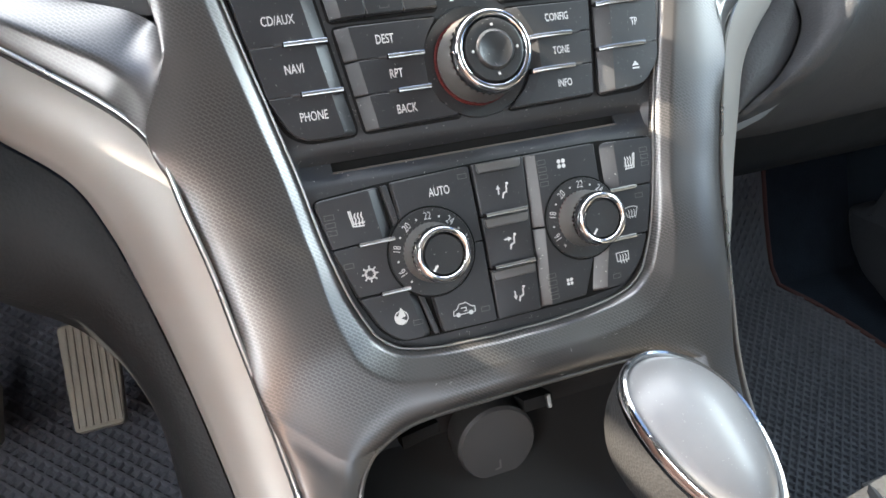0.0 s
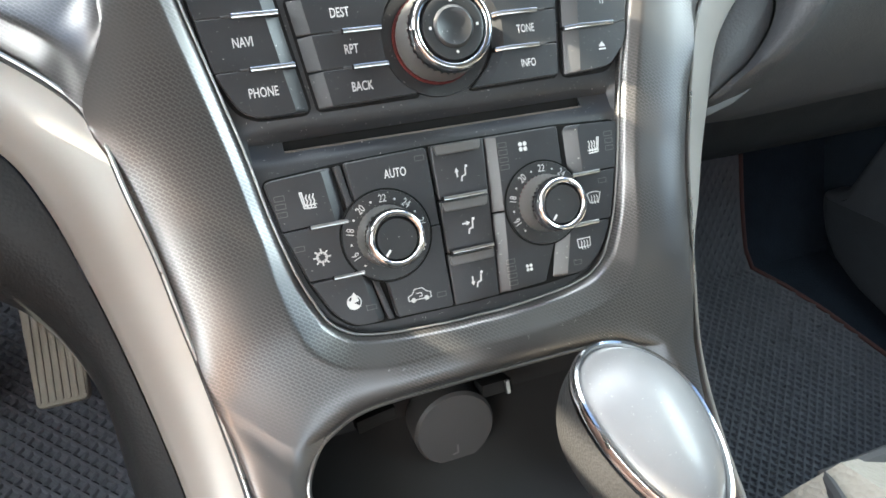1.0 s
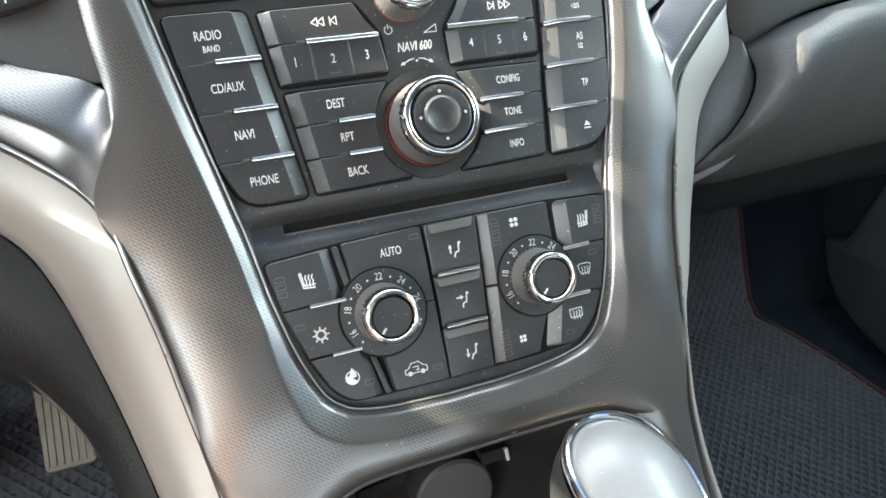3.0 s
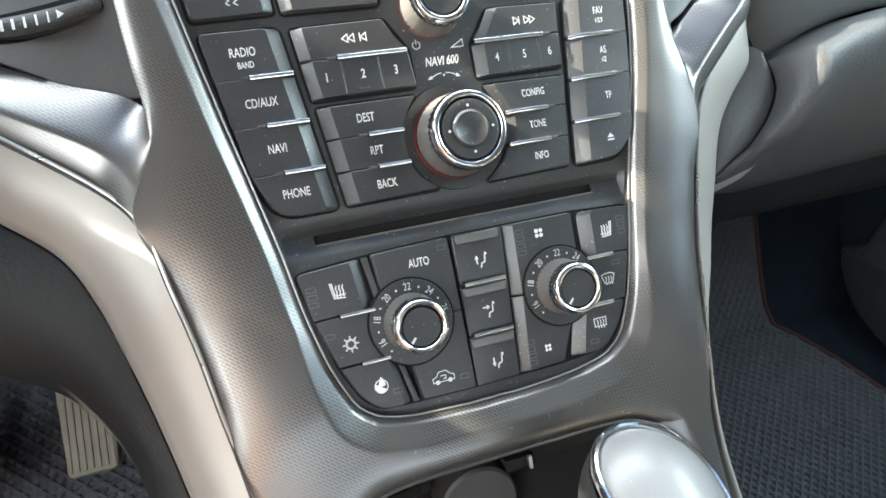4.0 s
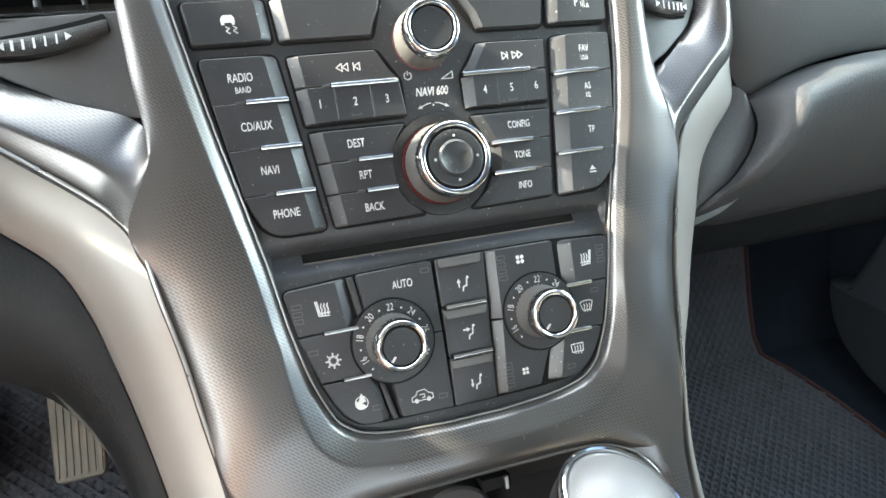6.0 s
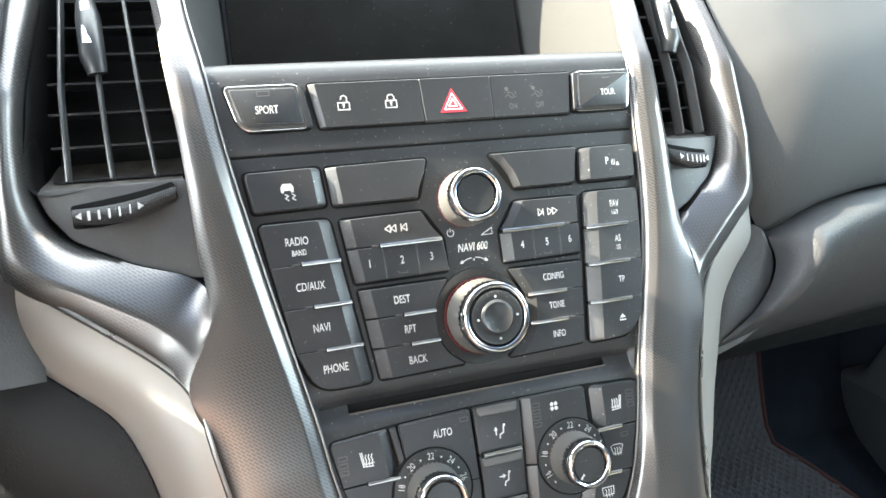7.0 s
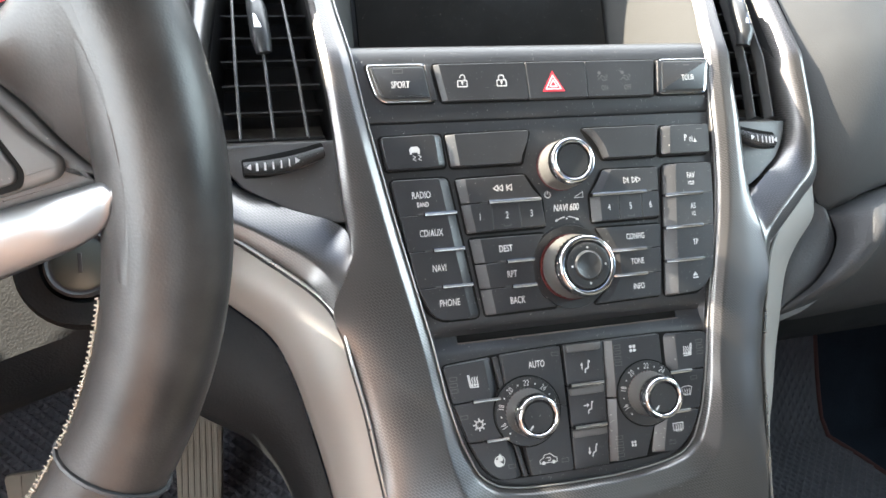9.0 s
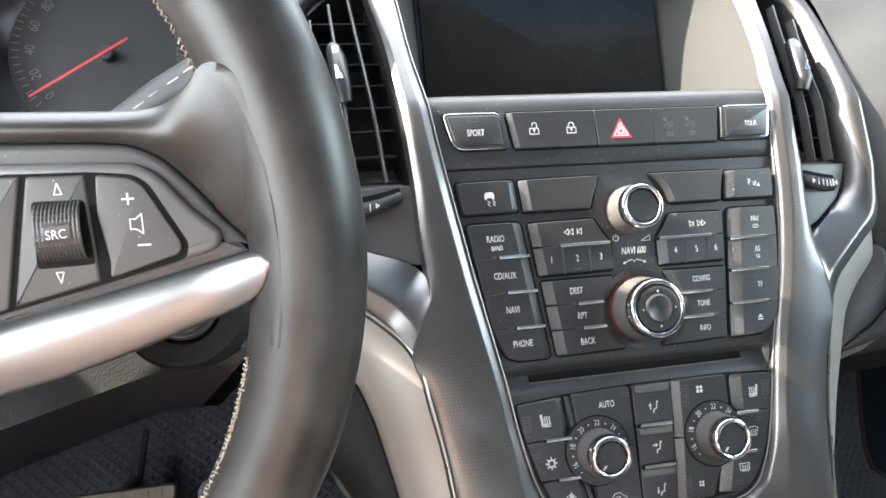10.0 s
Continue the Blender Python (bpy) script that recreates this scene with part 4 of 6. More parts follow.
sport = framed_switch([(-121, 95), (-83.5, 95), (-80, 71), (-111, 71), (-116, 75)], None)
part("frame_cover", plate(mm([(-84.5, 94), (-81.5, 94), (-78.5, 72), (-82, 72)]), -0.0002, 0.006, 0.0005, 0.001), BUTTON, strip)
tour = framed_switch([(75, 95), (113, 95), (109, 71), (73, 71)], None)
part("frame_cover", plate(mm([(74, 94), (79.5, 94), (78, 72), (72, 72)]), -0.0003, 0.006, 0.0008, 0.001), BUTTON, strip)
lockb = button(strip, [(-79, 94.7), (-19.3, 94.7), (-18.3, 70.7), (-75, 70.8)], bevel_sides=[0.6, 0.3, 0.6, 3.5], r=0.001, front=0.0006)
hazard = button(strip, [(-18.8, 94.7), (22, 94.7), (22, 70.6), (-17.8, 70.7)], bevel_sides=[0.6, 0.3, 0.6, 0.3], r=0.0006, front=0.0004)
airbag = button(strip, [(22.5, 94.7), (73, 94.7), (70, 70.5), (22.5, 70.6)], bevel_sides=[0.6, 1.2, 0.6, 0.3], r=0.001, front=0.0006)

# ---- display and its hood ----
hood = thing("display_hood", "dark grey display hood, sunlit on its inner flank", "display hood", (MID, 0.05, 0.17))


def hood_wall(lo, hi, right):
    """One flank (or half the roof) of the hood, between the bezel's inner edge and the display."""
    n = 60
    a = curve(mm([(-129, 109), (-131, 125), (-134, 143), (-137, 183), (-139, 211), (-128, 229), (-70, 239), (-2, 242)]), n)
    ar = curve(mm([(116, 109), (119, 125), (122, 143), (125, 183), (122, 211), (110, 230), (62, 239), (-2, 242)]), n)
    b = curve(mm([(-114, 112), (-114, 125), (-114, 143), (-114, 180), (-114, 220), (-112, 226), (-60, 227), (-2, 227)]), n)
    br = curve(mm([(86, 112), (86, 125), (86, 143), (86, 180), (87, 220), (85, 226), (50, 227), (-2, 227)]), n)
    rows = []
    for p, pr, q, qr in list(zip(a, ar, b, br))[int(lo * n):int(hi * n) + 1]:
        y0 = depth(p.y) + 0.0015
        e = qr if right else q
        s = pr if right else p
        rows.append([(s.x + (e.x - s.x) * j / 8, y0 + (0.092 - y0) * j / 8, s.y + (e.y - s.y) * j / 8) for j in range(9)])
    return grid_mesh(rows)


part("flank_wall", hood_wall(0, 0.64, False), HOODP, hood, angle=50)
part("flank_wall", hood_wall(0, 0.64, True), HOODP, hood, "sunlit inner flank", angle=50)
part("hood_roof", join(hood_wall(0.62, 1, False), hood_wall(0.62, 1, True)), HOODP, hood, angle=50)
display = thing("display", "switched-off dark navigation display with dust specks", "display", (-0.014, 0.09, 0.17))
part("housing", box(-0.120, 0.096, 0.0905, 0.105, 0.105, 0.235, 0.001), FACE, display)
part("glass", plate([(-0.1125, 0.114), (0.0845, 0.114), (0.0845, 0.225), (-0.1125, 0.225)], 0.0845, 0.0895, 0.0006, 0.002), GLASS, display, "dark glossy glass")


# ---- air vents ----
def air_vent(flip):
    """Recess, cross blades, upright slats, the tilt lever and the panel with the thumbwheel."""
    fl = turned_away if flip else (lambda p: tuple(p))
    v = thing("air_vent", "dark air vent with upright slats, a chrome-faced lever and a thumbwheel", "air vent", fl((-0.178, 0.03, 0.1)), group="dashboard air vents")
    n = 40
    rim = curve(mm([(-150, 205), (-162, 208), (-182, 200), (-199, 181), (-207, 136), (-212, 91), (-213, 54), (-180, 54), (-143, 54), (-146, 107), (-151, 150), (-156, 190), (-150, 205)]), 60)[:-1]
    off = 0.016
    rows = []
    for d, k in ((0.0, 1.02), (0.02, 0.97), (0.05, 0.90)):
        rows.append([fl((-0.178 + (p.x + 0.178) * k, depth(p.y) + off + d, 0.11 + (p.y - 0.11) * k)) for p in rim])
    bm = grid_mesh(rows, closed_v=True)
    bm.verts.ensure_lookup_table()
    bm.faces.new(bm.verts[2 * len(rim):])
    part("duct", bm, BLADE, v, "black duct recess")
    for i in range(8):
        z = 0.060 + 0.0175 * i
        xa = -0.206 + max(0, (z - 0.15)) * 0.35
        xb = -0.146 - max(0, (z - 0.10)) * 0.09
        y = depth(z) + off + 0.022
        pts = [fl((xa, y, z)), fl((xb, y, z))]
        b = bmesh.new()
        q = []
        for (x, yy, zz) in pts:
            for dy, dz in ((-0.010, -0.002), (-0.010, -0.0008), (0.010, 0.002), (0.010, 0.0008)):
                q.append(b.verts.new((x, yy + dy, zz + dz)))
        for f in ((0, 1, 2, 3), (7, 6, 5, 4), (0, 4, 5, 1), (1, 5, 6, 2), (2, 6, 7, 3), (3, 7, 4, 0)):
            b.faces.new([q[k] for k in f])
        part("cross_blade", b, BLADE, v)
    for xt, xb, zt in ((-0.1965, -0.1965, 0.176), (-0.183, -0.177, 0.190), (-0.169, -0.157, 0.196)):
        rows = []
        for k in range(9):
            t = k / 8
            z = 0.056 + (zt - 0.056) * t
            x = xb + (xt - xb) * t
            y = depth(z) + off - 0.004
            rows.append([fl((x - 0.0006, y + 0.009, z)), fl((x - 0.0010, y + 0.0012, z)), fl((x - 0.0007, y + 0.0003, z)), fl((x, y, z)), fl((x + 0.0007, y + 0.0003, z)), fl((x + 0.0010, y + 0.0012, z)), fl((x + 0.0006, y + 0.009, z))])
        part("slat", grid_mesh(rows), SLATP, v)
    # lever
    lev = tube([fl((-0.1788, depth(0.113) + off - 0.006, 0.110)), fl((-0.180, depth(0.120) + off - 0.010, 0.118)), fl((-0.1815, depth(0.14) + off - 0.010, 0.140)), fl((-0.183, depth(0.152) + off - 0.008, 0.151))],
               lambda t: 0.0048 + 0.0014 * math.sin(math.pi * min(1.0, max(0.0, t))) ** 0.5, n=16, flat=0.95)
    lv = part("lever", lev, CAP, v)
    part("chrome_face", tube([fl((-0.1815, depth(0.123) + off - 0.0145, 0.124)), fl((-0.1825, depth(0.148) + off - 0.0140, 0.149))], 0.0025, n=12, flat=0.35), CHROME, lv, "chrome lever face")
    sill = []
    for j in range(9):
        x = -0.2115 + 0.066 * j / 8
        sill.append([fl((x, 0.0165 + max(0.0, (MID - x - 0.15) / 0.07) * 0.006, 0.0528)), fl((x, 0.026, 0.0555)), fl((x * 0.97 - 0.005, 0.040, 0.062)), fl((x * 0.94 - 0.010, 0.056, 0.072))])
    part("duct_sill", grid_mesh(sill), material("dusty vent floor", (0.10, 0.092, 0.082), 0.9, vary=0.4, vary_size=0.008, dust=0.5), v, "dusty grey vent floor")
    # lower panel with thumbwheel
    pan = [(-212.5, 53), (-140, 53), (-137, 30), (-135, 2), (-146, 2.5), (-173, 13.0), (-198, 27.5), (-208, 41)]
    pan = [(fl((x / 1000, 0, z / 1000))[0] * 1000, z) for x, z in pan]
    part("lower_panel", plate(mm(pan), 0.0135, 0.022, 0.0008, 0.003, yf=lambda x, z: max(0.0, (abs(x - MID) - 0.15) / 0.07) * 0.006), VENTP, v, "smooth dark grey lower panel")
    wh = []
    for k in range(121):
        t = k / 120
        x = -0.1962 + 0.0475 * t
        z = 0.0385 + 0.0075 * t - 0.0035 * math.sin(math.pi * t)
        y = 0.0128 - 0.005 * math.sin(math.pi * t)
        ht = 0.0043 * (0.85 + 0.15 * math.sin(math.pi * t))
        ribs = [fl((x, y + 0.006, z + ht))]
        for m in range(13):
            q = 1 - m / 6
            w = 0.00022 * (1 if k % 2 and m % 2 else -1)
            ribs.append(fl((x, y + w + 0.0018 * q * q - 0.0008, z + ht * q)))
        wh.append(ribs + [fl((x, y + 0.006, z - ht))])
    tw = part("thumbwheel", grid_mesh(wh), CAP, v, "black ribbed thumbwheel with white marks")
    slot = [Vector(fl((x / 1000, 0, z / 1000))) for x, z in ((-197.5, 44.5), (-185, 45.8), (-172, 47.6), (-160, 49.6), (-149.5, 52), (-147.8, 43.5), (-158, 38.6), (-170, 35), (-184, 32.8), (-197, 33))]
    # The slot lies on the panel, with its shade put into the colour.
    part("thumbwheel_slot", plate([(q.x, q.z) for q in slot], 0.0131, 0.018, 0.0002, 0.0018, yf=lambda x, z: max(0.0, (abs(x - MID) - 0.15) / 0.07) * 0.006), SHADE_BLACK, v)
    for k in range(7):
        t = 0.07 + 0.098 * k
        x = -0.1962 + 0.0475 * t
        z = 0.0385 + 0.0075 * t - 0.0035 * math.sin(math.pi * t)
        y = 0.0128 - 0.005 * math.sin(math.pi * t) - 0.0016
        w = 0.0015 - 0.00016 * k
        if k in (0, 6):
            s = 1 if k else -1
            poly = [(-0.0012 * s, 0.0019), (-0.0012 * s, -0.0019), (0.0016 * s, 0)]
        else:
            poly = [(-w / 2, 0.0023), (w / 2, 0.0023), (w / 2, -0.0023), (-w / 2, -0.0023)]
        c = fl((x, y, z))
        part("mark", patch([poly], c[1], (c[0], c[2])), PRINT, tw, smooth=False)
    return v


air_vent(False)
air_vent(True)


# ---- dashboard ----
seam_line = curve([(0.2135, 0.030, 0.010), (0.229, 0.037, -0.015), (0.257, 0.037, -0.004), (0.302, 0.037, 0.0055), (0.345, 0.041, 0.009), (0.45, 0.056, 0.016), (0.60, 0.09, 0.016), (0.74, 0.13, 0.008)], 17)


def dash_sheet(flip):
    """Soft dash skin beside a vent: rolls from the vent's edge outwards and down to the lower edge."""
    n = 40
    a = curve([(-0.140, 0.070, 0.252), (-0.175, 0.060, 0.232), (-0.194, 0.053, 0.215), (-0.213, 0.043, 0.193), (-0.222, 0.034, 0.164), (-0.226, 0.024, 0.123), (-0.228, 0.018, 0.084), (-0.230, 0.017, 0.045), (-0.229, 0.022, 0.012)], n)
    b = curve([(-0.10, 0.352, 0.552), (-0.25, 0.35, 0.548), (-0.45, 0.345, 0.545), (-0.62, 0.34, 0.535), (-0.74, 0.30, 0.47), (-0.745, 0.20, 0.32), (-0.745, 0.13, 0.17), (-0.745, 0.12, 0.07), (-0.745, 0.13, 0.01)], n)
    rows = []
    if flip:
        a = [Vector(mirror(p)) for p in curve([(0.120, 0.070, 0.256), (0.163, 0.067, 0.244), (0.187, 0.058, 0.222), (0.199, 0.047, 0.192), (0.2035, 0.037, 0.158), (0.204, 0.025, 0.123), (0.203, 0.018, 0.084), (0.202, 0.017, 0.045), (0.205, 0.023, 0.012)], n)]
    for i, (p, q) in enumerate(zip(a, b)):
        k = i / (n - 1)
        row = []
        for j in range(17):
            t = j / 16
            c = p.lerp(q, t)
            c.y -= (0.020 + 0.018 * k if flip else 0.020 + 0.035 * k) * math.sin(math.pi * t ** (0.5 if flip else 0.7))
            if flip:
                g = max(0.0, (k - 0.72) / 0.28) ** 1.5
                c = c.lerp(Vector(mirror(seam_line[j])) + Vector((0, 0.004, 0.001)), g)
            row.append(mirror(c) if flip else tuple(c))
        rows.append(row)
    return grid_mesh(rows)


dash = thing("dashboard", "charcoal grained soft plastic dashboard around the centre stack", "dashboard", (0, 0.1, 0.1), kind="structure")
part("passenger_skin", dash_sheet(True), MATTE, dash, angle=60)


def dash_top():
    """Upper dash between the stack's crown and the windscreen, out to the driver's pillar."""
    rows = []
    for i in range(25):
        x = 0.16 - 0.91 * i / 24
        rows.append([(x, 0.074, 0.2575), (x, 0.085, 0.285), (x, 0.12, 0.335), (x, 0.18, 0.40), (x, 0.26, 0.475), (x, 0.352, 0.552)])
    return grid_mesh(rows)


part("upper_skin", dash_top(), SOFT, dash, angle=60)


ARC = [(0.2275, 0.035, -0.018), (0.2295, 0.032, -0.034), (0.222, 0.032, -0.0505), (0.2075, 0.034, -0.0665), (0.193, 0.037, -0.0765), (0.178, 0.041, -0.0865)]


def glove_box():
    """Passenger lower dash: a bulging grained lid under the seam, bounded by an arc beside the console."""
    n = 46
    rows = []
    arc = curve(ARC, 15)
    top = curve([(0.229, 0.037, -0.0178), (0.257, 0.037, -0.0075), (0.302, 0.037, 0.002), (0.345, 0.041, 0.0055), (0.45, 0.056, 0.0125), (0.60, 0.09, 0.0125), (0.74, 0.13, 0.0045)], n)
    bot = curve([(0.178, 0.041, -0.0865), (0.228, 0.095, -0.100), (0.29, 0.120, -0.102), (0.37, 0.130, -0.100), (0.49, 0.145, -0.098), (0.62, 0.17, -0.098), (0.74, 0.20, -0.10)], n)
    for i, (p, q) in enumerate(zip(top, bot)):
        k = i / (n - 1)
        e = (1 - k) ** 4
        row = [p + Vector((0, 0.02, 0.003))]
        for j in range(15):
            t = j / 14
            c = p.lerp(q, t)
            c = c.lerp(arc[j], e) if i == 0 else c + (arc[j] - top[0].lerp(bot[0], t)) * e
            lift = min(1.0, i / 5) ** 0.6
            c.y -= (0.040 * math.sin(math.pi * min(1, (t * 0.94 + 0.03) ** 0.62)) ** 0.8) * lift + 0.001 * (1 - lift)
            row.append(c)
        row.append(q + Vector((0.0, 0.05, 0.0)))
        rows.append([tuple(c) for c in row])
    return grid_mesh(rows)


def knuckle():
    """Grained end piece between the flank panel and the glove box lid."""
    a = curve([(0.2155, 0.036, -0.006), (0.211, 0.037, -0.019), (0.193, 0.036, -0.037), (0.179, 0.035, -0.056), (0.171, 0.038, -0.085)], 15)
    b = [p - Vector((0.0012, 0, 0)) for p in curve(ARC, 15)]
    rows = []
    for p, q in zip(a, b):
        row = [p + Vector((0, 0.02, 0))]
        for j in range(9):
            t = j / 8
            c = p.lerp(q, t)
            c.y -= 0.005 * math.sin(math.pi * t)
            row.append(c)
        row.append(q + Vector((0, 0.02, 0)))
        rows.append([tuple(c) for c in row])
    return grid_mesh(rows)


end = thing("dash_end_piece", "grained charcoal end piece beside the glove box", "dash trim", (0.21, 0.03, -0.04))
part("skin", knuckle(), LIDP, end, angle=60)
part("backing", plate([(0.185, 0.02), (0.27, 0.02), (0.27, -0.06), (0.21, -0.09), (0.17, -0.10)], 0.052, 0.06, 0.001, 0.004), SOFT, end)
glove = thing("glove_box", "dark grained bulging glove box lid under the dashboard", "glove box", (0.35, 0.06, -0.03))
part("lid", glove_box(), LIDP, glove, angle=60)
# Added black sheet stands for the darkness under the lid.
under = []
for i in range(21):
    x = 0.165 + 0.58 * i / 20
    under.append([(x, 0.125 + 0.06 * i / 20, -0.098), (x, 0.15 + 0.05 * i / 20, -0.112), (x, 0.17 + 0.05 * i / 20, -0.125), (x, 0.19 + 0.05 * i / 20, -0.135), (x, 0.28, -0.145)])
part("under_tray", grid_mesh(under), KNEE, glove, "black sheet added as the shade under the glove box", angle=60)
part("handle_recess", tube([(0.262, 0.078, -0.076), (0.287, 0.079, -0.071), (0.325, 0.083, -0.065)], lambda t: 0.0045 * math.sin(math.pi * (0.1 + 0.8 * t)) + 0.001, n=12, flat=0.6), VENTP, glove, "smooth grey pull handle")


def knee_panel():
    """Driver-side knee trim that wraps from the flank panel down and away into the footwell."""
    n = 50
    a = curve([(-0.2365, 0.032, -0.020), (-0.213, 0.024, -0.041), (-0.190, 0.022, -0.063), (-0.179, 0.021, -0.087), (-0.172, 0.020, -0.113), (-0.166, 0.019, -0.139),
               (-0.161, 0.018, -0.165), (-0.156, 0.015, -0.193), (-0.150, 0.006, -0.229), (-0.147, -0.010, -0.271), (-0.145, -0.038, -0.326)], n)
    b = curve([(-0.262, 0.050, -0.075), (-0.258, 0.060, -0.108), (-0.243, 0.066, -0.122), (-0.217, 0.068, -0.136), (-0.202, 0.068, -0.150), (-0.192, 0.069, -0.168),
               (-0.186, 0.070, -0.192), (-0.1855, 0.072, -0.230), (-0.184, 0.072, -0.27), (-0.182, 0.065, -0.32), (-0.180, 0.05, -0.38)], n)
    rows = []
    for p, q in zip(a, b):
        row = []
        for j in range(10):
            t = 0.80 * j / 9
            c = p.lerp(q, t)
            c.y -= 0.016 * math.sin(math.pi * t)
            row.append(tuple(c))
        row += [(c.x + 0.004, c.y + 0.012, c.z), (c.x + 0.02, c.y + 0.05, c.z)]
        rows.append(row)
    return grid_mesh(rows)


knee = thing("knee_trim", "black grained knee trim curving into the driver footwell", "knee trim", (-0.2, 0.05, -0.15))
part("knee_skin", knee_panel(), KNEE, knee, angle=60)


def driver_lower():
    """Lower driver dash under the wheel, with the steering column shroud in front of it."""
    rows = []
    for i in range(21):
        t = i / 20
        x = -0.236 - 0.5 * t
        d = max(-0.026, min(0.010, 0.024 - 0.135 * t))
        rows.append([(x, 0.052 + 0.06 * t, 0.020), (x, 0.048 + 0.06 * t, 0.0), (x, 0.046 + 0.06 * t, -0.03 + d * 0.5), (x - 0.02 * (1 - t), 0.045 + 0.06 * t, -0.06 + d), (x - 0.05 * (1 - t), 0.08 + 0.06 * t, -0.088 + d), (x - 0.05 * (1 - t), 0.16, -0.10 + d), (x - 0.04, 0.30, -0.08)])
    return grid_mesh(rows)


part("driver_lower_skin", driver_lower(), KNEE, dash, angle=60)


def driver_upper():
    rows = []
    for i in range(25):
        t = i / 24
        x = -0.229 - 0.08 * t
        col = []
        for z, y in ((-0.038, 0.062), (-0.036, 0.046), (-0.029, 0.031), (-0.014, 0.022), (0.02, 0.019), (0.06, 0.018), (0.10, 0.024), (0.14, 0.034), (0.18, 0.046), (0.22, 0.062), (0.26, 0.085), (0.32, 0.14), (0.40, 0.26)):
            zz = z
            edge = (0.012 + 0.085 * max(0, (z - 0.165) / 0.085)) * (1 - t)
            col.append((min(-0.135, x + edge), depth(z) + 0.021 - 0.012 * math.sin(math.pi * min(1, t * 1.4)) + 0.012 * t * t, zz))
        rows.append(col)
    return grid_mesh(rows)


part("driver_skin", driver_upper(), PEBBLE, dash, "pebble-grained charcoal dash skin", angle=60)

# ---- instrument cluster ----
cluster = thing("instrument_cluster", "round speedometer with a red needle behind the wheel", "instrument cluster", (-0.32, 0.05, 0.15))
CC = (-0.325, 0.045, 0.153)


def disc(r, y0, tilt=0.0, n=48, hole=0.0):
    rows = []
    for rr in ((hole, r) if hole else (r * 0.0001, r)):
        rows.append([(CC[0] + rr * math.cos(2 * math.pi * j / n), CC[1] + y0, CC[2] + rr * math.sin(2 * math.pi * j / n)) for j in range(n)])
    return grid_mesh(rows, closed_v=True)


dialp = part("dial", disc(0.060, 0.004), DIAL, cluster, "black speedometer face")
part("dial_ring", turned(lathe([(0.0755, -0.022), (0.0745, -0.028), (0.0715, -0.026), (0.068, -0.010), (0.058, 0.004)], CC[0], CC[2], 64, caps=False), Matrix.Translation((0, CC[1], 0))), RINGM, cluster, "dark chrome dial ring")
part("hood", turned(lathe([(0.080, 0.03), (0.080, -0.02), (0.077, -0.026), (0.0745, -0.020)], CC[0], CC[2], 64, caps=False), Matrix.Translation((0, CC[1], 0))), CAP, cluster)
NA = radians(212)
part("needle", strokes([[(0.016 * math.cos(NA + math.pi), 0.016 * math.sin(NA + math.pi)), (0.052 * math.cos(NA), 0.052 * math.sin(NA))]], 0.0015, CC[1] - 0.004, (CC[0], CC[2])), NEEDLE, cluster, "red needle", smooth=False)
part("needle_hub", turned(lathe([(0.0045, 0.002), (0.0045, -0.003), (0.0038, -0.0035), (0, -0.0035)], CC[0], CC[2], 32), Matrix.Translation((0, CC[1], 0))), CAP, cluster)
for i, t in enumerate(("0", "20", "40", "60", "80", "100", "120", "140", "160", "180", "200", "220", "240")):
    a = 219.5 - i * 20.3
    legend("number", lettering(t, 0.0060, CC[1] + 0.002, (CC[0] + 0.0445 * math.cos(radians(a)), CC[2] + 0.003 + 0.0445 * math.sin(radians(a))), squeeze=0.8, turn=a - 90), dialp, FAINT)
for i in range(49):
    a = 219.5 - i * 5.07
    legend("tick", strokes([[(0.051 * math.cos(radians(a)), 0.051 * math.sin(radians(a))), (0.055 * math.cos(radians(a)), 0.055 * math.sin(radians(a)))]], 0.0008, CC[1] + 0.002, (CC[0], CC[2] + 0.003)), dialp, FAINT)
# Unseen crown of the hood is raised to keep sun off the dash.
bn = []
for y, rr in ((-0.040, 0.0845), (-0.043, 0.0875), (-0.036, 0.0905), (0.0, 0.094), (0.06, 0.095), (0.14, 0.095)):
    tall = 2.05 if y < 0.1 else 1.3
    arch = []
    for a in range(100, -51, -6):
        ca, sa = math.cos(radians(a)), math.sin(radians(a))
        arch.append((CC[0] + rr * math.copysign(abs(ca) ** 0.55, ca), CC[1] + y, CC[2] + rr * (tall * sa ** 0.75 if sa > 0 else sa)))
    bn.append([(CC[0] - 0.20, CC[1] + y, CC[2] + rr * tall * 0.97)] + arch)
part("binnacle", grid_mesh(bn), SOFT, cluster, "grained charcoal binnacle hood, its unseen crown raised as a sun blocker", angle=60)
part("cluster_panel", plate([(-0.56, 0.06), (-0.255, 0.06), (-0.255, 0.23), (-0.56, 0.23)], CC[1] + 0.008, CC[1] + 0.02, 0.001, 0.03), CAP, cluster)

# ---- steering wheel ----
WUP = Vector((0, -math.sin(radians(15)), math.cos(radians(15))))
WN = Vector((0, math.cos(radians(15)), math.sin(radians(15))))
WC = Vector((-0.3806, -0.174, 0.0020))
WR = 0.172


def W(u, v, n=0.0):
    """A point of the wheel: u right, v up its plane, n towards the dash."""
    return WC + Vector((u, 0, 0)) + WUP * v + WN * n


wheel = thing("steering_wheel", "worn black leather steering wheel with silver spoke inlay and buttons", "steering wheel", tuple(WC))


def rim_swell(a):
    """The rim is a little thicker beside its spokes."""
    d = math.degrees(a) % 360
    return 1.0 + 0.10 * math.exp(-((d + 180) % 360 - 180) ** 2 / 900) + 0.06 * math.exp(-((d - 180) ** 2) / 900)


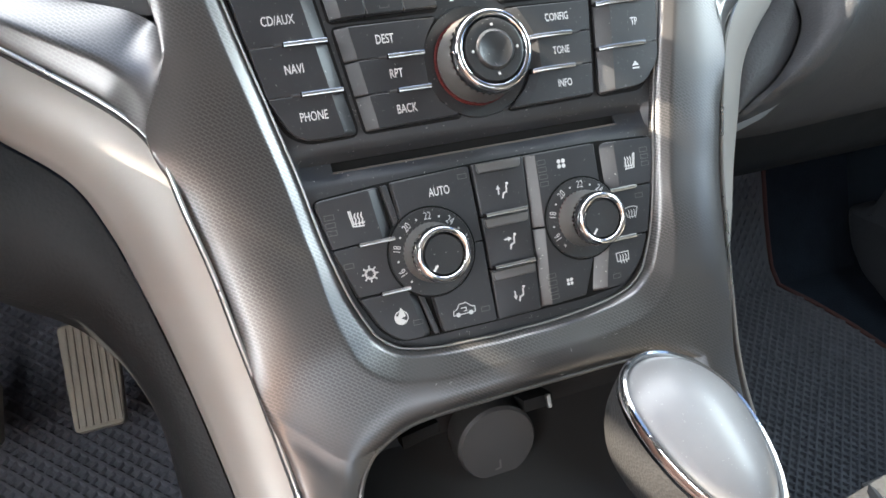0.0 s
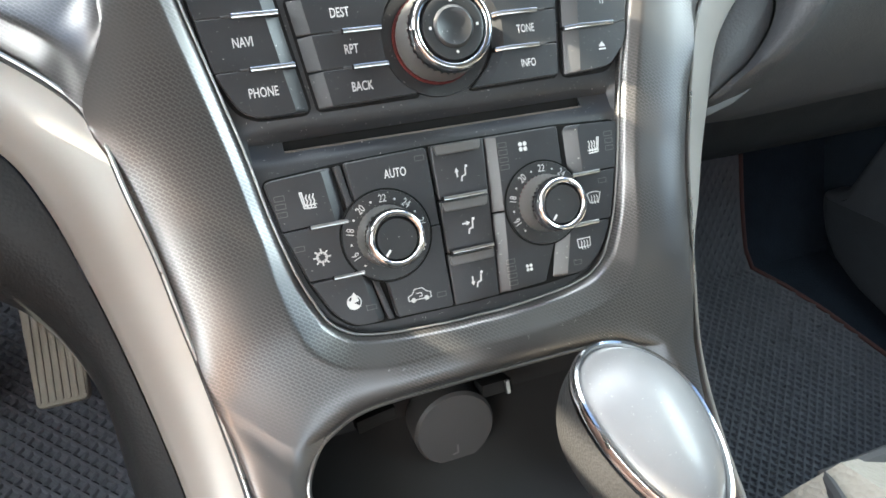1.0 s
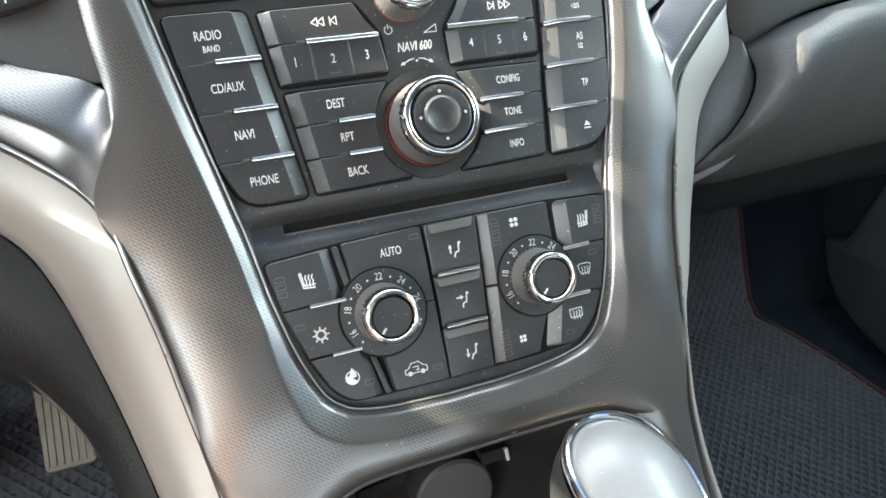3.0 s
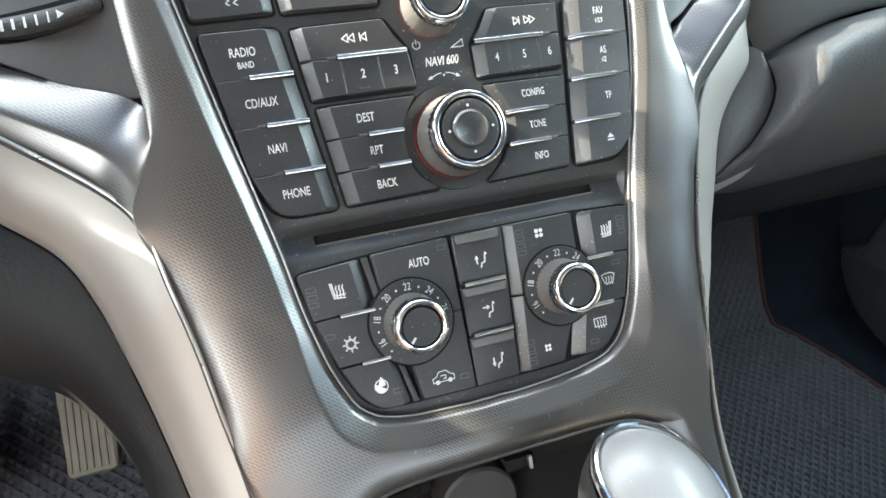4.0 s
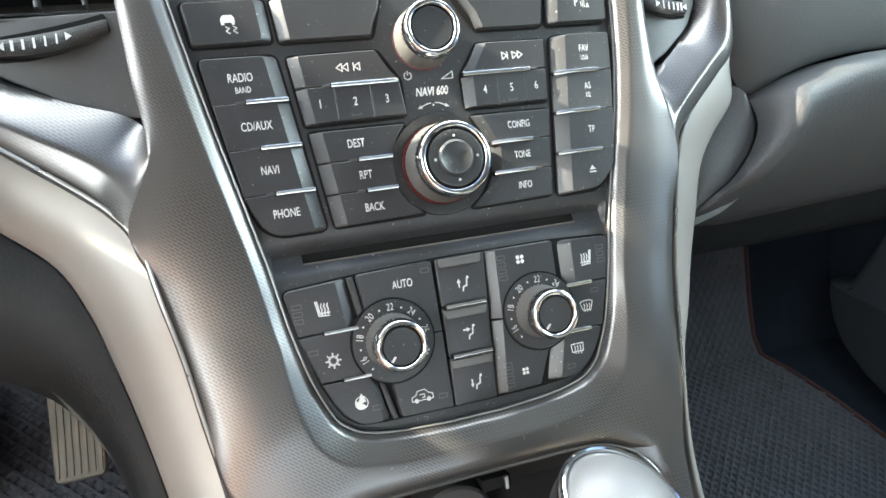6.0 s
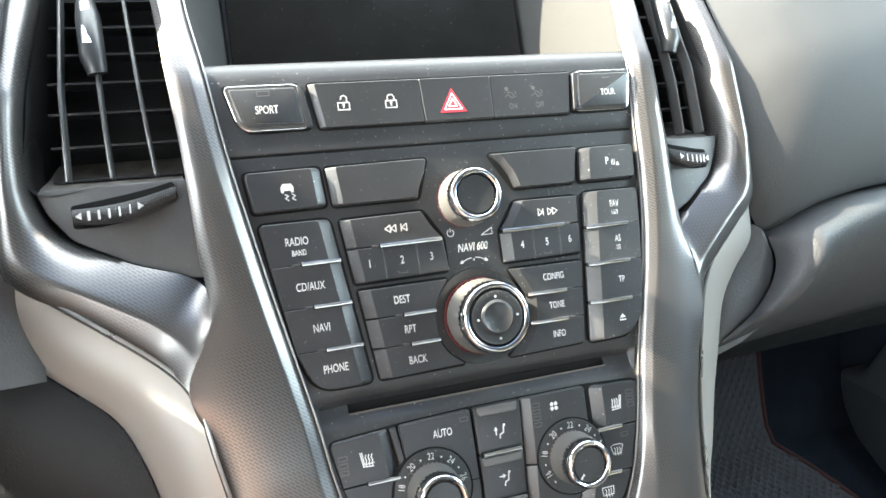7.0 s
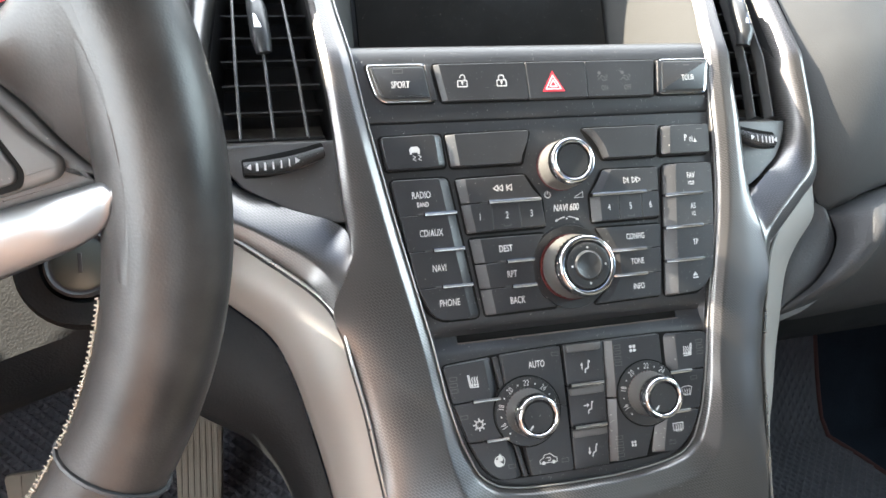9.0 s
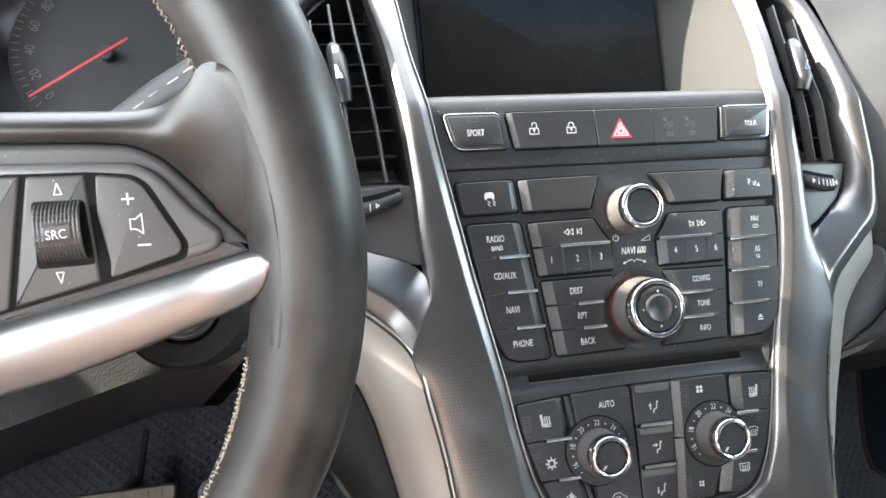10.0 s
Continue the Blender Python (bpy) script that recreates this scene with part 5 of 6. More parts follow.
def rim_mesh():
    rows = []
    m, k = 120, 20
    for i in range(m):
        a = 2 * math.pi * i / m
        swell = rim_swell(a)
        row = []
        for j in range(k):
            b = 2 * math.pi * j / k
            r = WR + 0.0175 * swell * math.cos(b)
            nn = 0.0165 * swell * math.sin(b)
            row.append(W(r * math.cos(a), r * math.sin(a), nn))
        rows.append(row)
    return grid_mesh(rows, closed_u=True, closed_v=True)


part("rim", rim_mesh(), LEATHER, wheel, "shiny worn black leather rim")
for a0 in (-32, 212):
    a = radians(a0)
    c = W(WR * math.cos(a), WR * math.sin(a))
    pts = []
    for j in range(24):
        b = 2 * math.pi * j / 24
        r = WR + 0.0185 * math.cos(b)
        pts.append(W(r * math.cos(a), r * math.sin(a), 0.0175 * math.sin(b)))
    part("rim_seam", tube(pts, 0.0009, n=6, closed=True), GAP, wheel)


def inner_seam(a, tilt, proud=0.0):
    """A point of the seam on the rim's inner flank, tilted towards the driver."""
    k = rim_swell(a)
    r = WR - 0.0175 * k * math.cos(tilt) - proud * math.cos(tilt)
    return W(r * math.cos(a), r * math.sin(a), -0.0165 * k * math.sin(tilt) - proud * math.sin(tilt))


def stitches(a0, a1, count, tilt):
    """Frayed slanting stitches across the seam."""
    rnd = random.Random(int(count))
    b = bmesh.new()
    for i in range(count):
        a = radians(a0 + (a1 - a0) * (i + rnd.uniform(-0.25, 0.25)) / (count - 1))
        pts = [inner_seam(a + 0.010 * (q - 0.5) + rnd.uniform(-0.002, 0.002), tilt + (q - 0.5) * rnd.uniform(0.10, 0.26), 0.0003 + 0.0007 * math.sin(math.pi * q)) for q in (0, 0.5, 1)]
        t = tube(pts, rnd.uniform(0.00022, 0.00045), n=5)
        me = bpy.data.meshes.new("tmp")
        t.to_mesh(me)
        t.free()
        b.from_mesh(me)
        bpy.data.meshes.remove(me)
    return b


def seam_cord(a0, a1, tilt):
    rnd = random.Random(5)
    m = 150
    pts = [inner_seam(radians(a0 + (a1 - a0) * i / m), tilt + rnd.uniform(-0.03, 0.03), 0.0002) for i in range(m + 1)]
    fray = [rnd.uniform(0.0002, 0.0006) for _ in range(m + 2)]
    return tube(pts, lambda t: fray[int(t * m)], n=6)


part("stitching", stitches(-13, -62, 80, 0.30), THREAD, wheel, "frayed beige stitching")
part("seam_cord", seam_cord(-13, -62, 0.32), THREAD, wheel, "frayed beige seam edge")
part("stitching", stitches(22, 50, 36, 0.20), THREAD, wheel, "frayed beige stitching")


def wplate(poly, n0, n1, bevel=0.0015, r=0.003):
    """A slab in the wheel's plane: poly in metres (u, v) from the wheel's centre."""
    bm = plate(poly, n0, n1, bevel, r)
    for v in bm.verts:
        v.co = W(v.co.x, v.co.z, v.co.y)
    return bm


def wmm(pts):
    return [((x + 159.3) / 1000, z / 1000) for x, z in pts]


# leather that flows from the rim's crown over the top of the spoke and round the switch bezel
WEB_IN = [(-92, 37.7, -2), (-74, 37.4, -2), (-55, 36.9, -2), (-40, 36, -2), (-33, 33.5, -2), (-27.5, 30, -2), (-20, 22, -2), (-12.4, 12, -2.2), (-4, 3, -2.6), (1, -1.5, -3), (-0.5, -8, -3), (-4, -16, -8), (-3, -27, -11)]
WEB_OUT = [(-92, 46.8, 2), (-74, 46.3, 2), (-55, 46, 2), (-38, 45.8, 1.5), (-28, 47.2, 0), (-21, 51.5, -4), (-13.5, 58, -11), (-7, 56, -15.3), (-1.9, 42.2, -15.8), (2.1, 22.7, -15.9), (3.7, 2.8, -16), (3.1, -14.2, -15.9), (1.2, -28.3, -15.8)]


def leather_web():
    rows = []
    for p, q in zip(curve(WEB_IN, 60), curve(WEB_OUT, 60)):
        on_spoke = max(0.0, min(1.0, (q.z + 15.2) / 11))
        row = [W((p.x + 159.3) / 1000, p.y / 1000, 0.012)]
        for j in range(13):
            t = j / 12
            c = p.lerp(q, t)
            n = p.z + (q.z - p.z) * t - 1.2 * (1 - on_spoke) * math.sin(math.pi * t) - (5.5 * on_spoke * math.sin(math.pi * min(1.0, t * 0.95 + 0.02)) ** 0.8)
            row.append(W((c.x + 159.3) / 1000, c.y / 1000, n / 1000))
        row.append(W((q.x + 7 * (1 - on_spoke) + 159.3) / 1000, q.y / 1000, (q.z + 9 * on_spoke - 0.6 * (1 - on_spoke)) / 1000))
        row.append(W((q.x + 9 * (1 - on_spoke) + 159.3) / 1000, (q.y - 3 * on_spoke) / 1000, (q.z + 24 * on_spoke + 4) / 1000))
        rows.append(row)
    return grid_mesh(rows)


part("spoke_leather", leather_web(), LEATHER, wheel, "creased black leather over the spoke", angle=60)
part("spoke_core", wplate(wmm([(-90, 44), (-36, 43), (-20, 40), (4, 20), (6, -5), (-4, -14), (-14, -14), (-50, -26), (-90, -34)]), 0.004, 0.022, 0.003, 0.006), GAP, wheel)
part("switch_bezel", wplate(wmm([(-92, 37.4), (-51, 36.4), (-38, 35.4), (-32, 32.8), (-27.8, 29.7), (-20.4, 21.6), (-12.8, 11.4), (-3, 1.2), (-13, -1.4), (-47, -9.6), (-92, -20)]), -0.0030, 0.004, 0.0022, 0.002), VENTP, wheel, "dark grey switch bezel")
part("bezel_ridge", wplate(wmm([(-92, 32.2), (-37, 30.4), (-31.5, 27.6), (-28.5, 24.6), (-21.5, 15.5), (-13, 7.8), (-14.5, 2.6), (-25, -0.6), (-48, -6.8), (-92, -17)]), -0.0056, 0.0, 0.0022, 0.003), BEZELP, wheel, "satin grey ridge round the buttons")
# Wells are solid plates; their depth is only near-black shade colour.
part("button_well", wplate(wmm([(-92, 28.8), (-49, 28.2), (-37, 26.9), (-33.2, 24), (-23.4, 5), (-24.6, 0.3), (-48.6, -5.9), (-92, -16)]), -0.00575, 0.0, 0.0001, 0.002), SHADE_BLACK, wheel)
vb = part("volume_button", wplate(wmm([(-47.6, 27.3), (-37.6, 26), (-34.4, 23.4), (-25.2, 5.6), (-26, 2), (-46.8, -4.2), (-46.2, 1), (-48.3, 16)]), -0.0066, 0.0, 0.0008, 0.0015), SWITCHP, wheel, "dark grey volume button")
part("source_button", wplate(wmm([(-66.2, 27.6), (-50.4, 27.4), (-49.6, -4.9), (-74, -10.8), (-70.2, 8)]), -0.0064, 0.0, 0.0010, 0.001), SWITCHP, wheel)
part("roller_well", wplate(wmm([(-65.6, 20.3), (-51.2, 20.2), (-50.4, 0.6), (-66.4, 0.2)]), -0.00655, 0.0, 0.0002, 0.0015), SHADE_BLACK, wheel)
part("phone_button", wplate(wmm([(-100, 28), (-67.6, 27.8), (-71.6, 8), (-75.6, -11.3), (-100, -17)]), -0.0066, 0.0, 0.0010, 0.001), SWITCHP, wheel)


def inlay():
    """The silver bar under the switches: rounded across, tapering to a blunt tip beside the rim."""
    hi = curve([(-96, -20.5), (-80, -16.7), (-64, -12.9), (-47.4, -9.4), (-30.5, -5.4), (-13.2, -1.3), (-3, 1.2), (0.3, -0.6)], 50)
    lo = curve([(-99, -43.5), (-83, -39.3), (-67, -35.8), (-50, -31.2), (-32.6, -25.5), (-14, -18.6), (-3.4, -11.6), (0.6, -3.4)], 50)
    rows = []
    for p, q in zip(hi, lo):
        w = (p - q).length / 24
        row = [W((p.x + 159.3) / 1000, p.y / 1000, 0.006)]
        for j in range(15):
            t = j / 14
            c = p.lerp(q, t)
            u, v = (c.x + 159.3) / 1000, c.y / 1000
            n = (-2.6 - 5.6 * min(1.0, w) * math.sin(math.pi * t) ** 0.55 * (1 - 0.35 * t)) / 1000
            n -= 0.0110 * max(0.0, (c.x + 24) / 24.6) ** 2
            row.append(W(u, v, n))
        row.append(W((q.x + 159.3) / 1000, q.y / 1000, 0.008))
        rows.append(row)
    return grid_mesh(rows)


part("silver_inlay", inlay(), INLAY, wheel, "satin silver spoke inlay", angle=70)


def roller():
    rows = []
    for j in range(45):
        b = math.pi * (j / 44)
        row = []
        for i in range(37):
            t = i / 36
            pad = 0.22 < t < 0.80 and 18 < j < 27
            r = 0.0090 + (0.00035 if pad or (i % 3 != 0 and j % 3 != 0) else 0.0)
            row.append(W(0.1593 - 0.0648 + 0.0128 * t, 0.0106 - r * math.cos(b) + 0.0008 * t, -0.0050 - 0.62 * r * math.sin(b)))
        rows.append(row)
    return grid_mesh(rows)


part("roller", roller(), CAP, wheel, "black ribbed source roller")


def wprint(bm, n):
    for v in bm.verts:
        v.co = W(v.co.x, v.co.z, n)
    return bm


def wat(x, z):
    return ((x + 159.3) / 1000, z / 1000)


legend("source_legend", wprint(lettering("SRC", 0.0027, 0, wat(-58.6, 10.8), squeeze=0.85, turn=3), -0.01095), wheel)
legend("plus_mark", wprint(strokes([[(-1, 0), (1, 0)], [(0, -1), (0, 1)]], 0.0006, 0, wat(-39.2, 19.8), 0.0016), -0.0068), vb)
legend("minus_mark", wprint(strokes([[(-1, 0), (1, 0)]], 0.0006, 0, wat(-36, 5.6), 0.0018), -0.0068), vb)
legend("speaker_mark", wprint(strokes([[(-1, 0.8), (-0.2, 0.8), (0.8, 1.6), (0.8, -1.6), (-0.2, -0.8), (-1, -0.8), (-1, 0.8)]], 0.00045, 0, wat(-37.4, 12.1), 0.0019), -0.0068), vb)
legend("arrow_mark", wprint(strokes([[(-0.7, -1), (0.7, -1), (0, 1.2), (-0.7, -1)]], 0.0004, 0, wat(-58, 23.6), 0.0015), -0.0066), wheel)
legend("arrow_mark", wprint(strokes([[(-0.7, 1), (0.7, 1), (0, -1.2), (-0.7, 1)]], 0.0004, 0, wat(-60.4, -2.6), 0.0015), -0.0066), wheel)
hubm = lathe([(0.060, 0.03), (0.078, 0.01), (0.076, -0.006), (0.060, -0.018), (0.03, -0.024), (0.0, -0.025)], 0, 0, 40)
for v in hubm.verts:
    v.co = W(v.co.x, v.co.z - 0.004, v.co.y)
part("hub", hubm, VENTP, wheel, "dark airbag hub")
part("spoke_body", wplate([(-0.165, 0.04), (-0.06, 0.045), (-0.06, -0.03), (-0.165, -0.012)], 0.0, 0.025, 0.004, 0.008), LEATHER, wheel)
part("spoke_body", wplate([(-0.03, -0.05), (0.03, -0.05), (0.022, -0.165), (-0.022, -0.165)], 0.002, 0.022, 0.004, 0.006), LEATHER, wheel)

column = thing("steering_column", "black plastic steering column shroud with a key lock", "steering column", (-0.38, -0.05, -0.03))
cb = lathe([(0.060, 0.05), (0.060, 0.12), (0.056, 0.20), (0.0, 0.20)], 0, 0, 32)
for v in cb.verts:
    v.co = W(v.co.x * 1.5, v.co.z * 0.8 - 0.030 + 0.30 * v.co.x, v.co.y - 0.01)
part("shroud", cb, KNEE, column)
KL = Vector((-0.276, -0.022, -0.012))
part("lock_boss", turned(lathe([(0.036, 0.05), (0.034, 0.004), (0.031, -0.002), (0.020, -0.002), (0.018, 0.004)], 0, 0, 40), Matrix.Translation(KL)), KNEE, column)
part("lock_ring", turned(lathe([(0.0175, 0.006), (0.0175, -0.004), (0.016, -0.0055), (0.0148, -0.004)], 0, 0, 40), Matrix.Translation(KL)), GAP, column)
part("lock_face", turned(lathe([(0.0148, 0.004), (0.0145, -0.0035), (0.012, -0.005), (0.0, -0.005)], 0, 0, 40), Matrix.Translation(KL)), LOCK, column, "worn metal key lock face")
part("key_slot", turned(plate([(-0.001, 0.005), (0.001, 0.005), (0.001, -0.005), (-0.001, -0.005)], -0.0054, 0.0, 0.0002, 0.0004), Matrix.Translation(KL)), GAP, column)

stalk = thing("wiper_stalk", "dark grey control stalk with a rocker on its end", "control stalk", (-0.235, -0.02, 0.13))
part("stem", tube([(-0.33, 0.0, 0.075), (-0.28, -0.010, 0.105), (-0.242, -0.016, 0.122)], lambda t: 0.010 + 0.006 * t, n=16), VENTP, stalk)
SA, SB = Vector((-0.33, 0.0, 0.075)), Vector((-0.242, -0.016, 0.122))
SOUT = Vector((-0.10, -0.90, 0.28)).normalized()
for t0, t1, dz in ((0.20, 0.22, -0.004), (0.27, 0.29, -0.004), (0.40, 0.47, 0.0), (0.50, 0.56, 0.0008), (0.62, 0.69, 0.001), (0.72, 0.79, 0.0016), (0.84, 0.86, -0.003), (0.85, 0.87, 0.003)):
    ends = []
    for t in (t0, t1):
        ends.append(SA.lerp(SB, t) + SOUT * (0.0103 + 0.006 * t) + Vector((0, 0, dz * (1 if t == t0 else -1) if t0 in (0.20, 0.27, 0.84, 0.85) else dz)))
    part("mark", tube([tuple(e) for e in ends], 0.0007, n=6), PRINT, stalk)
SE = Matrix.Translation((-0.238, -0.0165, 0.125)) @ Euler((radians(-10), 0, radians(55))).to_matrix().to_4x4() @ Matrix.Rotation(radians(-30), 4, "Y")
part("end_cap", turned(plate([(-0.013, -0.020), (0.013, -0.020), (0.013, 0.020), (-0.013, 0.020)], -0.010, 0.010, 0.004, 0.012), SE), CAP, stalk)
part("rocker", turned(plate([(-0.007, -0.0165), (0.007, -0.0165), (0.007, 0.0165), (-0.007, 0.0165)], -0.0125, 0.0, 0.002, 0.005), SE), CAP, stalk, "two-way rocker button")
for dz in (-0.008, 0.008):
    part("rocker_bump", turned(lathe([(0.0042, -0.012), (0.0038, -0.0132), (0.0022, -0.0139), (0.0, -0.0141)], 0.0, dz, 24), SE), CAP, stalk)

# ---- storage bay under the bezel, socket, selector ----
bay = thing("storage_bay", "dark open storage bay under the climate panel", "storage bay", (MID, 0.03, -0.24))


def bay_shell():
    rows = []
    for y, z in ((-0.004, -0.2005), (0.006, -0.199), (0.036, -0.200), (0.055, -0.215), (0.060, -0.235), (0.045, -0.262), (0.0, -0.300), (-0.06, -0.345)):
        w = 0.094 + 0.002 * (y + 0.06) * 10
        rows.append([(MID - w, y - 0.001, z - 0.004)] + [(MID - w + 0.006 + (2 * w - 0.012) * i / 10, y, z) for i in range(11)] + [(MID + w, y - 0.001, z - 0.004)])
    return grid_mesh(rows)


part("bay_shell", bay_shell(), BAYP, bay, "smooth black tray", angle=40)
for s in (-1, 1):
    part("bay_wall", plate([(0.0, -0.36), (0.07, -0.36), (0.07, -0.19), (0.006, -0.19), (0.006, -0.27)], MID + s * 0.099 - 0.002, MID + s * 0.099 + 0.002, 0.0005, 0.002), BAYP, bay)
    wl = bay.children[-1]
    for v in wl.data.vertices:
        c = v.co + BASE[bay]
        v.co = Vector((c.y, c.x, c.z)) - BASE[bay]
socket = thing("power_socket", "dark grey power socket with a round cap", "power socket", (-0.022, 0.05, -0.235))
SM = Matrix.Translation((-0.012, 0.040, -0.243)) @ Euler((radians(14), 0, 0)).to_matrix().to_4x4()
part("cap", turned(lathe([(0.0235, 0.02), (0.0235, 0.002), (0.022, 0.0), (0.0, -0.0005)], 0, 0, 48), SM), SOCKETP, socket, "round dark grey cap")
part("cap_mark", turned(strokes([[(0.0, -0.010), (0.0, -0.015), (-0.003, -0.0155)]], 0.0012, -0.0008), SM), FAINT, socket, smooth=False)
jack = thing("audio_socket", "small black audio socket with a bright contact", "audio socket", (0.03, 0.036, -0.222))
part("housing", box(0.006, 0.024, 0.036, 0.05, -0.228, -0.221, 0.001), SHADE_BLACK, jack)
part("slot", plate([(-0.066, -0.222), (-0.044, -0.219), (-0.044, -0.225), (-0.066, -0.229)], 0.0375, 0.05, 0.0005, 0.001), SHADE_BLACK, jack)
part("contact", box(0.019, 0.0212, 0.0325, 0.035, -0.228, -0.2205, 0.0004), EDGE, jack, "bright metal contact")

selector = thing("gear_selector", "grey satin gear selector knob with a chrome ring", "gear selector", (0.045, -0.08, -0.26))
# knob axes: c the long way down the knob, f out of its cap
KC = Vector((0.0328, -0.0766, -0.2069))
KF = Vector((0.432, -1.0, 1.2)).normalized()
KD = Vector((-0.25, 0.0, -1.0))
KD = (KD - KF * KD.dot(KF)).normalized()
KS = KD.cross(KF).normalized()


def egg(f0, f1, grow=0.0, nu=40, nv=14):
    """A slice of the egg-shaped knob between two heights along its cap direction."""
    rows = []
    for i in range(nv + 1):
        f = f0 + (f1 - f0) * i / nv
        s = math.sqrt(max(0.0, 1 - f * f))
        row = []
        for j in range(nu):
            a = 2 * math.pi * j / nu
            long = 0.0340 if math.cos(a) < 0 else 0.0479
            wide = 0.0304 * (1 - 0.09 * math.cos(a))
            h = 0.018 if f > 0 else 0.040
            row.append(KC + KD * ((long + grow) * s * math.cos(a)) + KS * ((wide + grow) * s * math.sin(a)) + KF * (h * f))
        rows.append(row)
    bm = grid_mesh(rows, closed_v=True)
    bm.verts.ensure_lookup_table()
    bm.faces.new(list(reversed(bm.verts[:nu])))
    bm.faces.new(bm.verts[nv * nu:])
    return bm


part("grip", egg(-0.98, 0.22), KNOBSKIN, selector, "grey grained grip")
part("cap", egg(0.22, 0.995, -0.0012), KNOBTOP, selector, "glossy satin grey cap")
ringpts = []
for j in range(64):
    a = 2 * math.pi * j / 64
    s = math.sqrt(1 - 0.22 ** 2)
    long = 0.0340 if math.cos(a) < 0 else 0.0479
    wide = 0.0304 * (1 - 0.09 * math.cos(a))
    ringpts.append(KC + KD * (long * s * math.cos(a)) + KS * (wide * s * math.sin(a)) + KF * (0.018 * 0.22))
part("chrome_ring", tube(ringpts, 0.0017, n=12, closed=True, up=KF, flat=2.1), CHROME, selector, "polished chrome ring")
part("shaft", tube([KC - KF * 0.02 + KD * 0.02, KC + Vector((0.01, 0.03, -0.13))], 0.011, n=16), CAP, selector)

# ---- floor, mats, pedals (world frame) ----


BOUND = [(-0.40, 0.664), (-0.06, 0.662), (-0.02, 0.650), (0.05, 0.628), (0.107, 0.602), (0.148, 0.574), (0.20, 0.571), (0.45, 0.570)]


def bound(y):
    """The outer edge of the passenger's mat at y."""
    for (a, xa), (b, xb) in zip(BOUND, BOUND[1:]):
        if y <= b:
            return xa + (xb - xa) * max(0.0, (y - a) / (b - a))
    return BOUND[-1][1]


def toe(y):
    """How the passenger's footwell climbs the toe board."""
    k = max(0.0, y - 0.135)
    return 1.5 * k * k / (k + 0.02)


def mat_cells(x0, x1, y0, y1, z, pitch, rise=None):
    """Raised lattice of diamond cells over a mat."""
    bm = bmesh.new()
    lift = rise or (lambda y: 0.0)
    nx, ny = int((x1 - x0) / pitch), int((y1 - y0) / pitch)
    h = 0.0042
    for j in range(ny * 2):
        for i in range(nx):
            cx = x0 + (i + (0.5 if j % 2 else 0.0) + 0.5) * pitch
            cy = y0 + (j * 0.5 + 0.5) * pitch
            if rise and cx + pitch * 0.5 > bound(cy):
                continue
            o = [(cx, cy - pitch * 0.5), (cx + pitch * 0.5, cy), (cx, cy + pitch * 0.5), (cx - pitch * 0.5, cy)]
            rings = []
            for k, hh in ((1.0, h), (0.80, h), (0.72, h * 0.9), (0.48, 0.0010), (0.30, 0.0006)):
                rings.append([bm.verts.new((cx + (p[0] - cx) * k, cy + (p[1] - cy) * k, z + hh + lift(cy + (p[1] - cy) * k))) for p in o])
            for ra, rb in zip(rings, rings[1:]):
                for m in range(4):
                    n2 = (m + 1) % 4
                    bm.faces.new((ra[m], ra[n2], rb[n2], rb[m]))
            bm.faces.new(rings[-1])
    return bm


floor = thing("floor", "black carpeted car floor with a firewall slope", "floor", (0, 0, 0), stack=False, kind="structure")
part("carpet", box(-0.75, 0.75, -2.0, 0.62, -0.05, -0.004), CARPET, floor)
fw = bmesh.new()
q = [fw.verts.new(p) for p in ((-0.75, 0.50, -0.004), (0.75, 0.50, -0.004), (0.75, 0.78, 0.30), (-0.75, 0.78, 0.30), (0.75, 0.80, 0.75), (-0.75, 0.80, 0.75))]
fw.faces.new((q[0], q[1], q[2], q[3]))
fw.faces.new((q[3], q[2], q[4], q[5]))
part("firewall", fw, CARPET, floor)
part("toe_board", grid_mesh([[(0.15, y, toe(y) - 0.004), (0.75, y, toe(y) - 0.004)] for y in [0.142 + 0.02 * i for i in range(22)]]), CARPET, floor)
prof = [(-0.15, -0.004), (-0.135, 0.18), (-0.11, 0.30), (0.11, 0.30), (0.135, 0.18), (0.15, -0.004)]
part("tunnel", grid_mesh([[(x, y, z * (1 if y < 0.1 else 0.9)) for x, z in prof] for y in (-1.2, -0.6, -0.25, 0.0, 0.2, 0.6)]), KNEE, floor)

mat_r = thing("floor_mat", "dark blue-grey cellular foam mat with red binding in the passenger footwell", "floor mat", (0.42, 0.1, 0.0), stack=False, group="floor mats")
ys = [-0.40 + 0.02 * i for i in range(43)]
part("sheet", grid_mesh([[(0.165, y, toe(y) - 0.001), (0.165, y, toe(y) + 0.001), (bound(y) + 0.002, y, toe(y) + 0.001), (bound(y) + 0.002, y, toe(y) - 0.001)] for y in ys]), RUBBER, mat_r)
tagged(part("lattice", mat_cells(0.17, 0.66, -0.38, 0.44, 0.001, 0.0130, toe), RUBBER, mat_r, "raised diamond cell lattice"), kind="stuff")
part("binding", tube([(bound(y) + 0.003, y, toe(y) + 0.003) for y in ys], 0.0030, n=8), REDEDGE, mat_r, "dark red binding tape")
mat_l = thing("floor_mat", "dark blue-grey cellular foam mat in the driver footwell", "floor mat", (-0.42, 0.1, 0.0), stack=False, group="floor mats")
part("sheet", box(-0.64, -0.165, -0.40, 0.46, -0.003, 0.001), RUBBER, mat_l)
